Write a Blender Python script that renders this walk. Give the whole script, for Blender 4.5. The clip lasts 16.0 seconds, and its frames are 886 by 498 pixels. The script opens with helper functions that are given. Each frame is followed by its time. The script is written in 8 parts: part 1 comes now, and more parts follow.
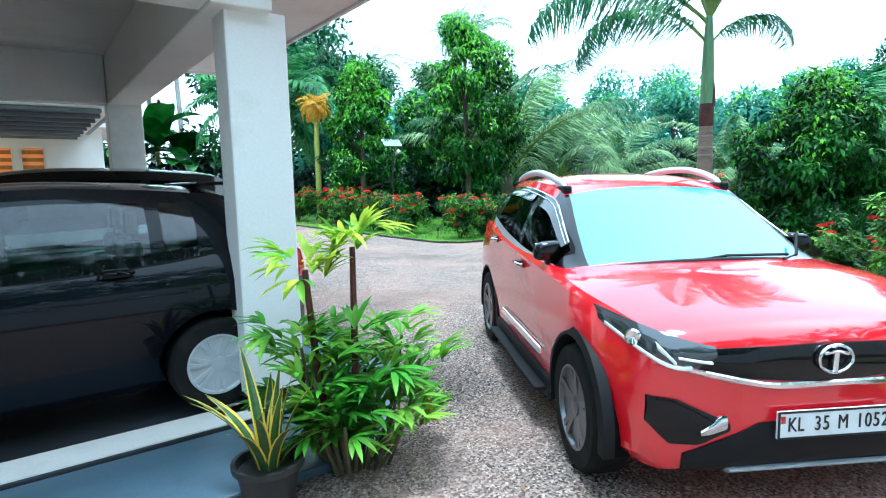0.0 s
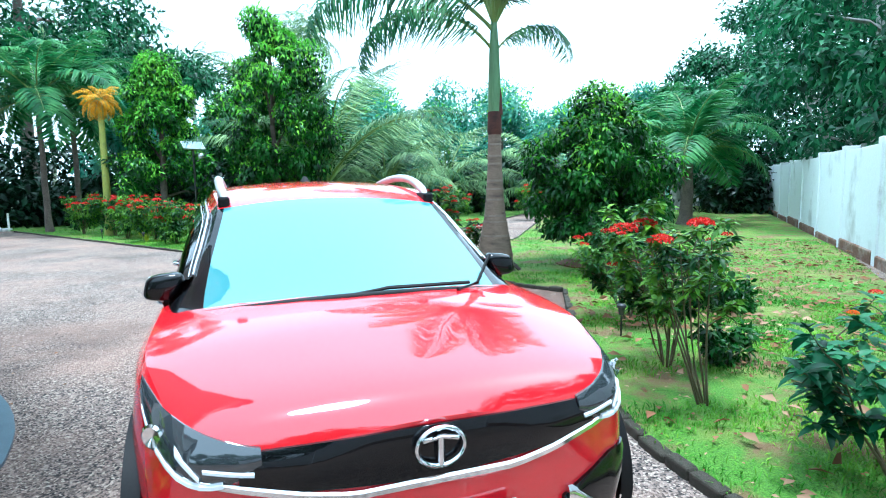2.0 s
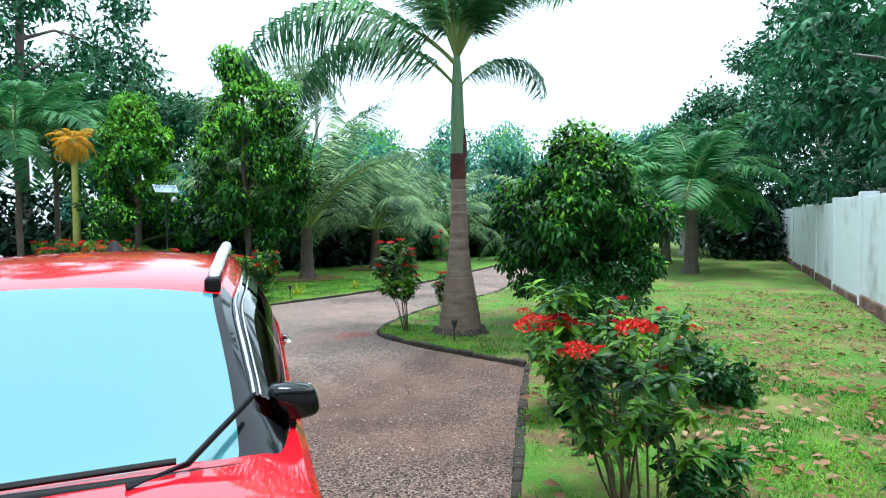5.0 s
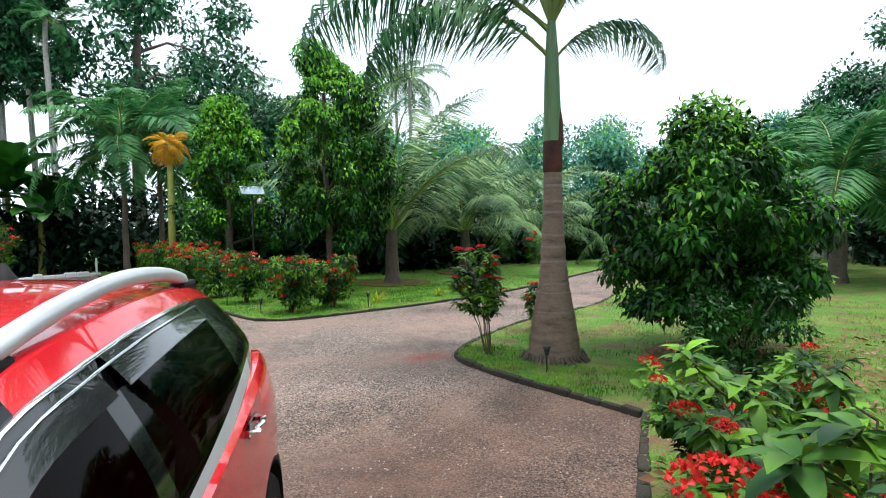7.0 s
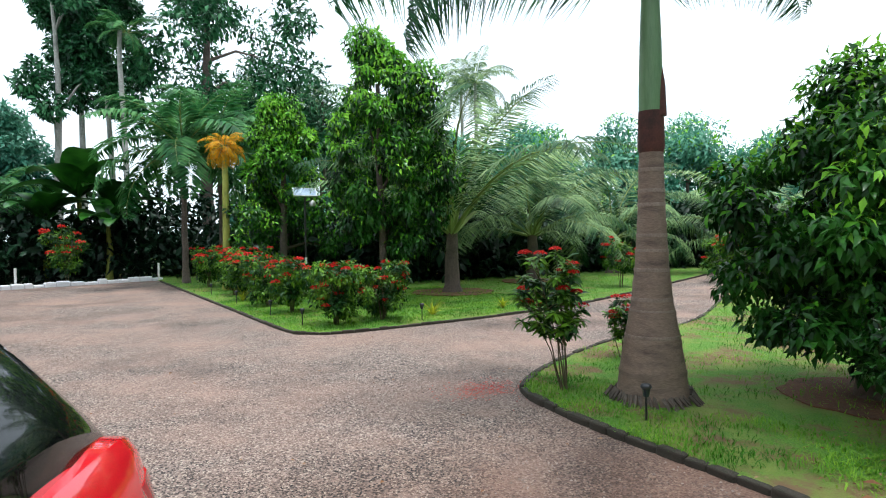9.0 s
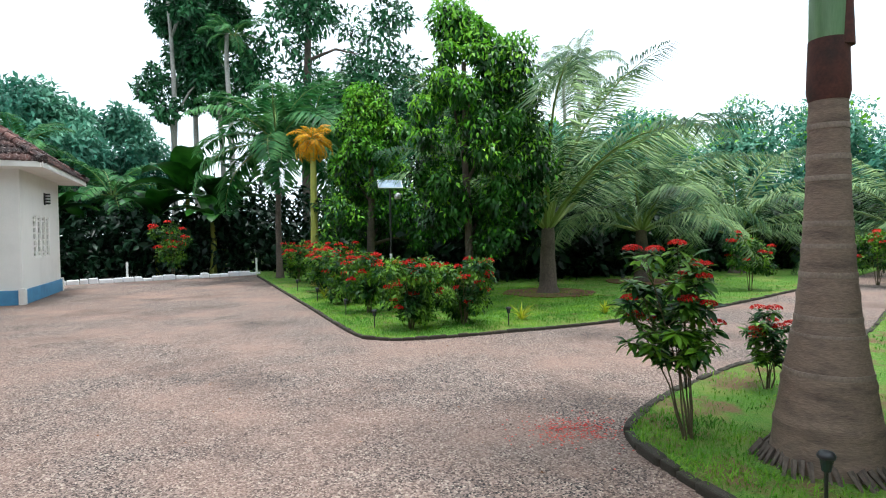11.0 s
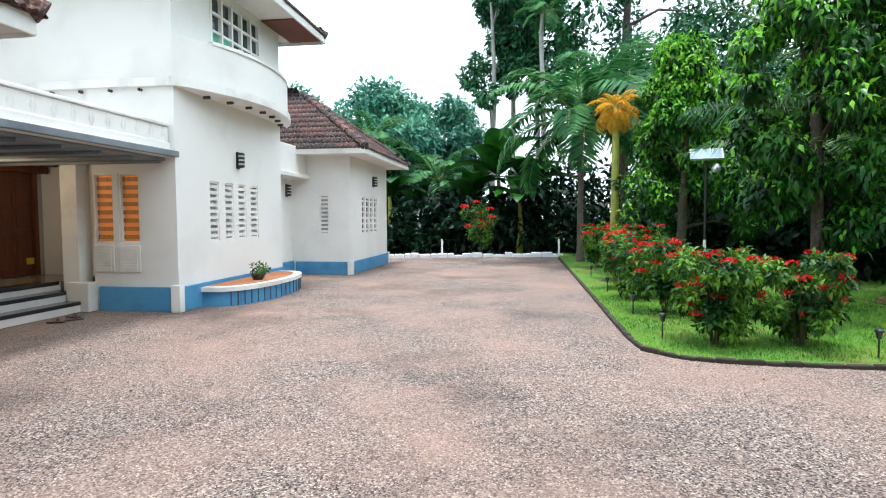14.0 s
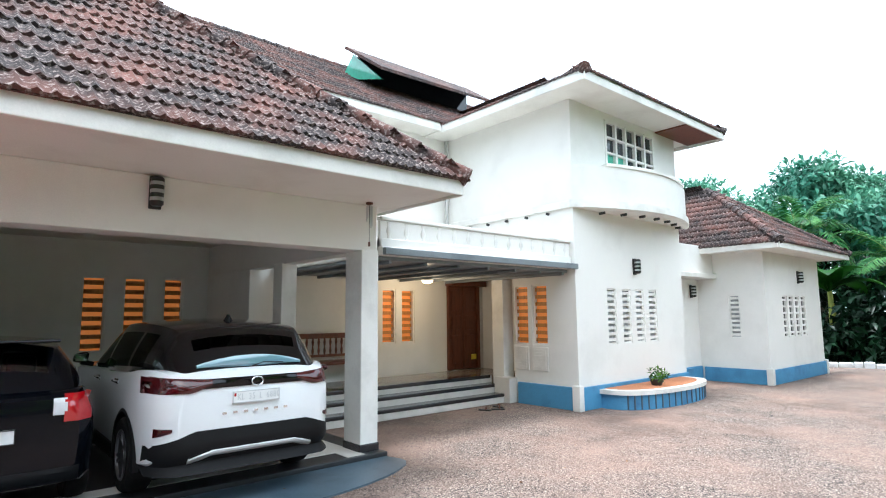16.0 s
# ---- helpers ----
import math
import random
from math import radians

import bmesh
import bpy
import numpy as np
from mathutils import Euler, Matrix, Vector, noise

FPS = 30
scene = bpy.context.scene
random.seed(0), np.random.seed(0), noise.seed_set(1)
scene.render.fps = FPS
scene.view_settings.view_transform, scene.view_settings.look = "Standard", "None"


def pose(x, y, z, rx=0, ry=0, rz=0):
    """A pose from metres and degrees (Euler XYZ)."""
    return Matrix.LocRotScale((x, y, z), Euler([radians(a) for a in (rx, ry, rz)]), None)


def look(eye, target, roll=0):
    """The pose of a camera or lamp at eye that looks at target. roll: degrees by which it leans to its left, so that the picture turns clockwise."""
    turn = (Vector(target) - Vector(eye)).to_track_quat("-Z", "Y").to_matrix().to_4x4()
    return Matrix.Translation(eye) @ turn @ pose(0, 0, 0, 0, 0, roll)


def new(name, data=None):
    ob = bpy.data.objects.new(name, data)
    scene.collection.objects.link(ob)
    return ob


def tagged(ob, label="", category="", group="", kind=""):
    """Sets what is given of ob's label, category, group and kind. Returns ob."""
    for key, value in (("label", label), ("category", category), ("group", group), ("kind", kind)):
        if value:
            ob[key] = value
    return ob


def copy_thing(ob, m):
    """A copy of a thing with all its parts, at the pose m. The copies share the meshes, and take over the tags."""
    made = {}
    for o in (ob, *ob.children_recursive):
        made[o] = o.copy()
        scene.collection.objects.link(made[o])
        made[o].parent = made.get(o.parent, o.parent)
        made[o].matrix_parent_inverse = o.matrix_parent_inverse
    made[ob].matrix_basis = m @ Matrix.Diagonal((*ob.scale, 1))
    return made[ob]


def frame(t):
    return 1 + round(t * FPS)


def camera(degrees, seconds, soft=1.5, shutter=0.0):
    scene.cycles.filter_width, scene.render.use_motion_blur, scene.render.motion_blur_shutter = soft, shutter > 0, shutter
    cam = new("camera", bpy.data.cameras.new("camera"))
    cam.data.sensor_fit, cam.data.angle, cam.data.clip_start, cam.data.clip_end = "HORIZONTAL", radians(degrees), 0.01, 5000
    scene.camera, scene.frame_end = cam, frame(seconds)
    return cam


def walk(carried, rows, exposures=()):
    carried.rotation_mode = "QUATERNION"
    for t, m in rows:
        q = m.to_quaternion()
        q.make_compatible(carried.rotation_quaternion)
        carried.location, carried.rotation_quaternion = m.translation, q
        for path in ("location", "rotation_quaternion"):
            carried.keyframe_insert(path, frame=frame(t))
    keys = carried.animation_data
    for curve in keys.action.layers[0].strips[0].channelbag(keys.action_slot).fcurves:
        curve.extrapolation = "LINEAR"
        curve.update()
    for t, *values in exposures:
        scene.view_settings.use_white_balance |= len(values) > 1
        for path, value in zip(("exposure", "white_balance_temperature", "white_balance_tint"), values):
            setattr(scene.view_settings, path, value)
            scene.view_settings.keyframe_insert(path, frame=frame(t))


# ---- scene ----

# ---------------------------------------------------------------- camera
cam = camera(76.0, 16.0, soft=1.1)
PATH = [
    (0, (-5.952, -5.142, 1.536), (-4.776, -3.542, 1.299), -1.3), 
    (0.5, (-5.617, -5.113, 1.506), (-4.391, -3.552, 1.258), -1.4), 
    (1, (-5.214, -5.128, 1.53), (-3.86, -3.676, 1.29), -1.2), 
    (1.5, (-4.861, -5.206, 1.522), (-3.398, -3.86, 1.301), -1.0), 
    (2, (-4.513, -5.273, 1.525), (-2.966, -4.025, 1.304), -0.9), 
    (2.5, (-4.244, -5.241, 1.529), (-2.664, -4.035, 1.317), -0.8), 
    (3, (-4.004, -5.279, 1.552), (-2.436, -4.051, 1.369), -0.6), 
    (3.5, (-3.769, -5.37, 1.578), (-2.262, -4.063, 1.438), -0.6), 
    (4, (-3.539, -5.353, 1.571), (-2.027, -4.05, 1.452), -0.7), 
    (4.2, (-3.443, -5.332, 1.59), (-1.907, -4.053, 1.502), -0.6), 
    (6.3, (-2.198, -4.643, 1.741), (-0.778, -3.237, 1.647), -1.0), 
    (6.5, (-2.088, -4.537, 1.747), (-0.72, -3.081, 1.659), -1.2), 
    (7, (-1.844, -4.3, 1.719), (-0.556, -2.772, 1.645), -0.9), 
    (7.5, (-1.63, -4.034, 1.682), (-0.404, -2.455, 1.619), -1.0), 
    (8, (-1.356, -3.71, 1.667), (-0.187, -2.089, 1.621), -1.1), 
    (10.5, (-0.14, -2.41, 1.562), (0.768, -0.629, 1.504), -0.6), 
    (11, (0.088, -2.127, 1.568), (0.875, -0.289, 1.517), -0.8), 
    (11.5, (0.344, -1.883, 1.557), (1.093, -0.03, 1.491), -0.8), 
    (12, (0.622, -1.62, 1.556), (1.287, 0.265, 1.491), -0.6), 
    (12.5, (0.743, -1.347, 1.572), (1.275, 0.58, 1.524), -0.6), 
    (13, (0.792, -1.037, 1.604), (1.079, 0.941, 1.531), -0.5), 
    (13.5, (0.916, -0.824, 1.57), (0.933, 1.173, 1.471), -0.3), 
    (14, (0.987, -0.667, 1.577), (0.69, 1.308, 1.467), -0.2), 
    (14.5, (1.168, -0.562, 1.595), (0.537, 1.334, 1.515), -0.3), 
    (15, (1.285, -0.578, 1.63), (0.299, 1.162, 1.626), -0.5), 
    (15.5, (1.465, -0.665, 1.731), (0.185, 0.869, 1.827), -0.4), 
    (15.8, (1.562, -0.674, 1.758), (0.13, 0.71, 1.942), -0.7), 
    (16, (1.591, -0.703, 1.753), (0.085, 0.592, 1.987), -0.5), 
]
walk(cam, [(t, look(eye, target, roll)) for t, eye, target, roll in PATH],
     [(0, 1.42, 4980, -3), (4.2, 1.12, 5280, 0), (6.3, 0.62, 6150, 9), (12, 0.65, 6150, 10), (14, 1.0, 5980, 10), (16, 1.23, 5880, 9)])

# ---------------------------------------------------------------- world and light
SUN_DIR = (0.52, -0.28, 0.80)          # towards the veiled sun
world = bpy.data.worlds.new("sky")
scene.world = world
world.use_nodes = True
wn = world.node_tree.nodes
wl = world.node_tree.links
sky = wn.new("ShaderNodeTexSky")
sky.sky_type, sky.sun_disc = "NISHITA", False
sky.sun_elevation = math.asin(SUN_DIR[2])
sky.sun_rotation = math.atan2(SUN_DIR[0], SUN_DIR[1])
sky.dust_density, sky.air_density, sky.ozone_density = 6.0, 1.0, 1.0
veil = wn.new("ShaderNodeMix")
veil.data_type = "RGBA"
veil.inputs["Factor"].default_value = 0.82
veil.inputs["B"].default_value = (9.3, 10.4, 11.0, 1)   # cloud cover
bg = wn["Background"]
bg.inputs["Strength"].default_value = 0.122
wl.new(sky.outputs["Color"], veil.inputs["A"])
wl.new(veil.outputs["Result"], bg.inputs["Color"])
sun = new("sun", bpy.data.lights.new("sun", "SUN"))
sun.data.energy, sun.data.angle, sun.data.color = 2.1, radians(14), (1.0, 0.96, 0.92)
sun.matrix_basis = look((0, 0, 30), tuple(-c for c in SUN_DIR))
sun.location = (0, 0, 30)


# ---------------------------------------------------------------- materials
def nodes_of(m):
    m.use_nodes = True
    nt = m.node_tree
    return nt, nt.nodes["Principled BSDF"]


def mix_rgb(nt, fac, a, b, blend="MIX"):
    n = nt.nodes.new("ShaderNodeMix")
    n.data_type, n.blend_type = "RGBA", blend
    for sock, val in (("Factor", fac), ("A", a), ("B", b)):
        if hasattr(val, "is_output"):
            nt.links.new(val, n.inputs[sock])
        else:
            n.inputs[sock].default_value = val if sock == "Factor" else (*val, 1)
    return n.outputs["Result"]


def ramp(nt, src, lo, hi):
    n = nt.nodes.new("ShaderNodeMapRange")
    n.inputs["From Min"].default_value, n.inputs["From Max"].default_value = lo, hi
    nt.links.new(src, n.inputs["Value"])
    return n.outputs["Result"]


def noise_tex(nt, scale, detail=4.0, rough=0.55, stretch=None):
    co = nt.nodes.new("ShaderNodeTexCoord").outputs["Object"]
    if stretch:
        mp = nt.nodes.new("ShaderNodeMapping")
        mp.inputs["Scale"].default_value = stretch
        nt.links.new(co, mp.inputs["Vector"])
        co = mp.outputs["Vector"]
    n = nt.nodes.new("ShaderNodeTexNoise")
    n.inputs["Scale"].default_value, n.inputs["Detail"].default_value = scale, detail
    n.inputs["Roughness"].default_value = rough
    nt.links.new(co, n.inputs["Vector"])
    return n.outputs["Fac"]


def bump(nt, bsdf, height, strength, dist=0.01):
    n = nt.nodes.new("ShaderNodeBump")
    n.inputs["Strength"].default_value, n.inputs["Distance"].default_value = strength, dist
    nt.links.new(height, n.inputs["Height"])
    nt.links.new(n.outputs["Normal"], bsdf.inputs["Normal"])


def surface(name, col, dark=None, rough=0.6, metal=0.0, big=1.2, fine=60.0, grain=0.25, relief=0.2,
            dist=0.004, stain=(0.48, 0.72), coat=0.0, spec=0.5, stretch=None):
    """Base colour with stains at one scale and grain at another, and fine relief."""
    m = bpy.data.materials.new(name)
    nt, b = nodes_of(m)
    dark = dark or tuple(c * 0.8 for c in col)
    f1 = ramp(nt, noise_tex(nt, big, 6, 0.6, stretch), *stain)
    f2n = noise_tex(nt, fine, 3, 0.6, stretch)
    c = mix_rgb(nt, f1, col, dark)
    g = mix_rgb(nt, ramp(nt, f2n, 0.3, 0.7), (1 - grain,) * 3, (1 + grain * 0.4,) * 3)
    nt.links.new(mix_rgb(nt, 1.0, c, g, "MULTIPLY"), b.inputs["Base Color"])
    b.inputs["Roughness"].default_value, b.inputs["Metallic"].default_value = rough, metal
    b.inputs["Coat Weight"].default_value = coat
    b.inputs["Coat Roughness"].default_value = 0.03
    b.inputs["Specular IOR Level"].default_value = spec
    if relief:
        bump(nt, b, f2n, relief, dist)
    return m


def plain(name, col, rough=0.5, metal=0.0, coat=0.0, spec=0.5):
    m = bpy.data.materials.new(name)
    nt, b = nodes_of(m)
    n = noise_tex(nt, 9, 4)
    nt.links.new(mix_rgb(nt, ramp(nt, n, 0.35, 0.7), col, tuple(c * 0.88 for c in col)), b.inputs["Base Color"])
    b.inputs["Roughness"].default_value, b.inputs["Metallic"].default_value = rough, metal
    b.inputs["Coat Weight"].default_value, b.inputs["Coat Roughness"].default_value = coat, 0.02
    b.inputs["Specular IOR Level"].default_value = spec
    return m


def leafy(name, col, young, rough=0.42, through_light=0.22, big=1.4, deep=0.5):
    """Leaves: each one its own shade between mature and young, part of the light goes through."""
    m = bpy.data.materials.new(name)
    nt, b = nodes_of(m)
    rnd = nt.nodes.new("ShaderNodeNewGeometry").outputs["Random Per Island"]
    patch = ramp(nt, noise_tex(nt, big, 2), 0.42, 0.62)
    mul = nt.nodes.new("ShaderNodeMath")
    mul.operation = "MULTIPLY"
    nt.links.new(rnd, mul.inputs[0])
    nt.links.new(patch, mul.inputs[1])
    c = mix_rgb(nt, mul.outputs[0], col, young)
    c = mix_rgb(nt, ramp(nt, rnd, 0.35, 0.75), c, tuple(v * deep for v in col))
    c2 = mix_rgb(nt, mul.outputs[0], c, young)
    nt.links.new(c2, b.inputs["Base Color"])
    b.inputs["Roughness"].default_value = rough
    b.inputs["Specular IOR Level"].default_value = 0.22
    tr = nt.nodes.new("ShaderNodeBsdfTranslucent")
    nt.links.new(c2, tr.inputs["Color"])
    ms = nt.nodes.new("ShaderNodeMixShader")
    ms.inputs[0].default_value = through_light
    nt.links.new(b.outputs[0], ms.inputs[1])
    nt.links.new(tr.outputs[0], ms.inputs[2])
    nt.links.new(ms.outputs[0], nt.nodes["Material Output"].inputs["Surface"])
    return m


def glass_mat(name, tint=(0.9, 0.95, 0.95), rough=0.0):
    m = bpy.data.materials.new(name)
    nt, b = nodes_of(m)
    b.inputs["Base Color"].default_value = (*tint, 1)
    b.inputs["Roughness"].default_value = rough
    b.inputs["Transmission Weight"].default_value = 1.0
    b.inputs["IOR"].default_value = 1.45
    return m


def glow(name, col, strength):
    m = bpy.data.materials.new(name)
    nt, b = nodes_of(m)
    b.inputs["Base Color"].default_value = (*col, 1)
    b.inputs["Emission Color"].default_value = (*col, 1)
    b.inputs["Emission Strength"].default_value = strength
    return m


def gravel_mat():
    m = bpy.data.materials.new("gravel")
    nt, b = nodes_of(m)
    co = nt.nodes.new("ShaderNodeTexCoord").outputs["Object"]
    v = nt.nodes.new("ShaderNodeTexVoronoi")
    v.inputs["Scale"].default_value = 78
    nt.links.new(co, v.inputs["Vector"])
    hsv = nt.nodes.new("ShaderNodeSeparateColor")
    nt.links.new(v.outputs["Color"], hsv.inputs[0])
    stone = mix_rgb(nt, hsv.outputs[0], (0.065, 0.047, 0.04), (0.37, 0.28, 0.235))
    stone = mix_rgb(nt, ramp(nt, hsv.outputs[1], 0.84, 0.9), stone, (0.50, 0.42, 0.34))
    stone = mix_rgb(nt, ramp(nt, hsv.outputs[2], 0.78, 0.84), stone, (0.022, 0.018, 0.017))
    clay = mix_rgb(nt, ramp(nt, noise_tex(nt, 0.45, 7, 0.65), 0.42, 0.74), stone, (0.37, 0.235, 0.18))
    # compacted red-brown patches and dark damp patches
    damp = ramp(nt, noise_tex(nt, 0.33, 5, 0.62), 0.50, 0.70)
    c = mix_rgb(nt, damp, clay, (0.40, 0.38, 0.38), "MULTIPLY")
    # damp stretch beside the lawn strip, with a ragged edge
    dist = nt.nodes.new("ShaderNodeVectorMath")
    dist.operation = "DISTANCE"
    dist.inputs[1].default_value = (1.3, -2.0, 0)
    nt.links.new(co, dist.inputs[0])
    rag = nt.nodes.new("ShaderNodeMath")
    rag.operation = "MULTIPLY_ADD"
    rag.inputs[1].default_value = 4.0
    nt.links.new(noise_tex(nt, 0.8, 6, 0.65), rag.inputs[0])
    nt.links.new(dist.outputs["Value"], rag.inputs[2])
    c = mix_rgb(nt, ramp(nt, rag.outputs[0], 5.4, 3.4), c, (0.64, 0.54, 0.48), "MULTIPLY")
    nt.links.new(c, b.inputs["Base Color"])
    b.inputs["Roughness"].default_value = 0.85
    bump(nt, b, v.outputs["Distance"], 0.9, 0.014)
    return m


def lawn_mat(name="lawn", dry=0.5, bare=0.55):
    m = bpy.data.materials.new(name)
    nt, b = nodes_of(m)
    f = noise_tex(nt, 70, 3, 0.7)
    g = mix_rgb(nt, ramp(nt, f, 0.3, 0.7), (0.04, 0.13, 0.01), (0.16, 0.36, 0.028))
    y = ramp(nt, noise_tex(nt, 0.9, 6, 0.65), dry, dry + 0.16)
    c = mix_rgb(nt, y, g, (0.22, 0.27, 0.05))
    soil = ramp(nt, noise_tex(nt, 1.7, 7, 0.7), bare, bare + 0.13)
    c = mix_rgb(nt, soil, c, (0.20, 0.12, 0.055))
    nt.links.new(c, b.inputs["Base Color"])
    b.inputs["Roughness"].default_value = 0.9
    bump(nt, b, f, 0.9, 0.03)
    return m


def tile_mat(name, col, moss):
    m = bpy.data.materials.new(name)
    nt, b = nodes_of(m)
    oi = nt.nodes.new("ShaderNodeObjectInfo").outputs["Random"]
    ri = nt.nodes.new("ShaderNodeNewGeometry").outputs["Random Per Island"]
    add = nt.nodes.new("ShaderNodeMath")
    add.operation = "ADD"
    nt.links.new(oi, add.inputs[0])
    nt.links.new(ri, add.inputs[1])
    fr = nt.nodes.new("ShaderNodeMath")
    fr.operation = "FRACT"
    nt.links.new(add.outputs[0], fr.inputs[0])
    c = mix_rgb(nt, fr.outputs[0], col, tuple(v * 0.5 for v in col))
    geo = nt.nodes.new("ShaderNodeNewGeometry").outputs["Position"]
    n = nt.nodes.new("ShaderNodeTexNoise")
    n.inputs["Scale"].default_value, n.inputs["Detail"].default_value = 1.6, 7
    nt.links.new(geo, n.inputs["Vector"])
    c = mix_rgb(nt, ramp(nt, n.outputs["Fac"], 0.36, 0.58), c, moss)
    n2 = nt.nodes.new("ShaderNodeTexNoise")
    n2.inputs["Scale"].default_value = 28
    nt.links.new(geo, n2.inputs["Vector"])
    c = mix_rgb(nt, ramp(nt, n2.outputs["Fac"], 0.52, 0.72), c, (0.30, 0.245, 0.225))
    nt.links.new(c, b.inputs["Base Color"])
    b.inputs["Roughness"].default_value = 0.85
    b.inputs["Specular IOR Level"].default_value = 0.25
    bump(nt, b, n2.outputs["Fac"], 0.4, 0.006)
    return m


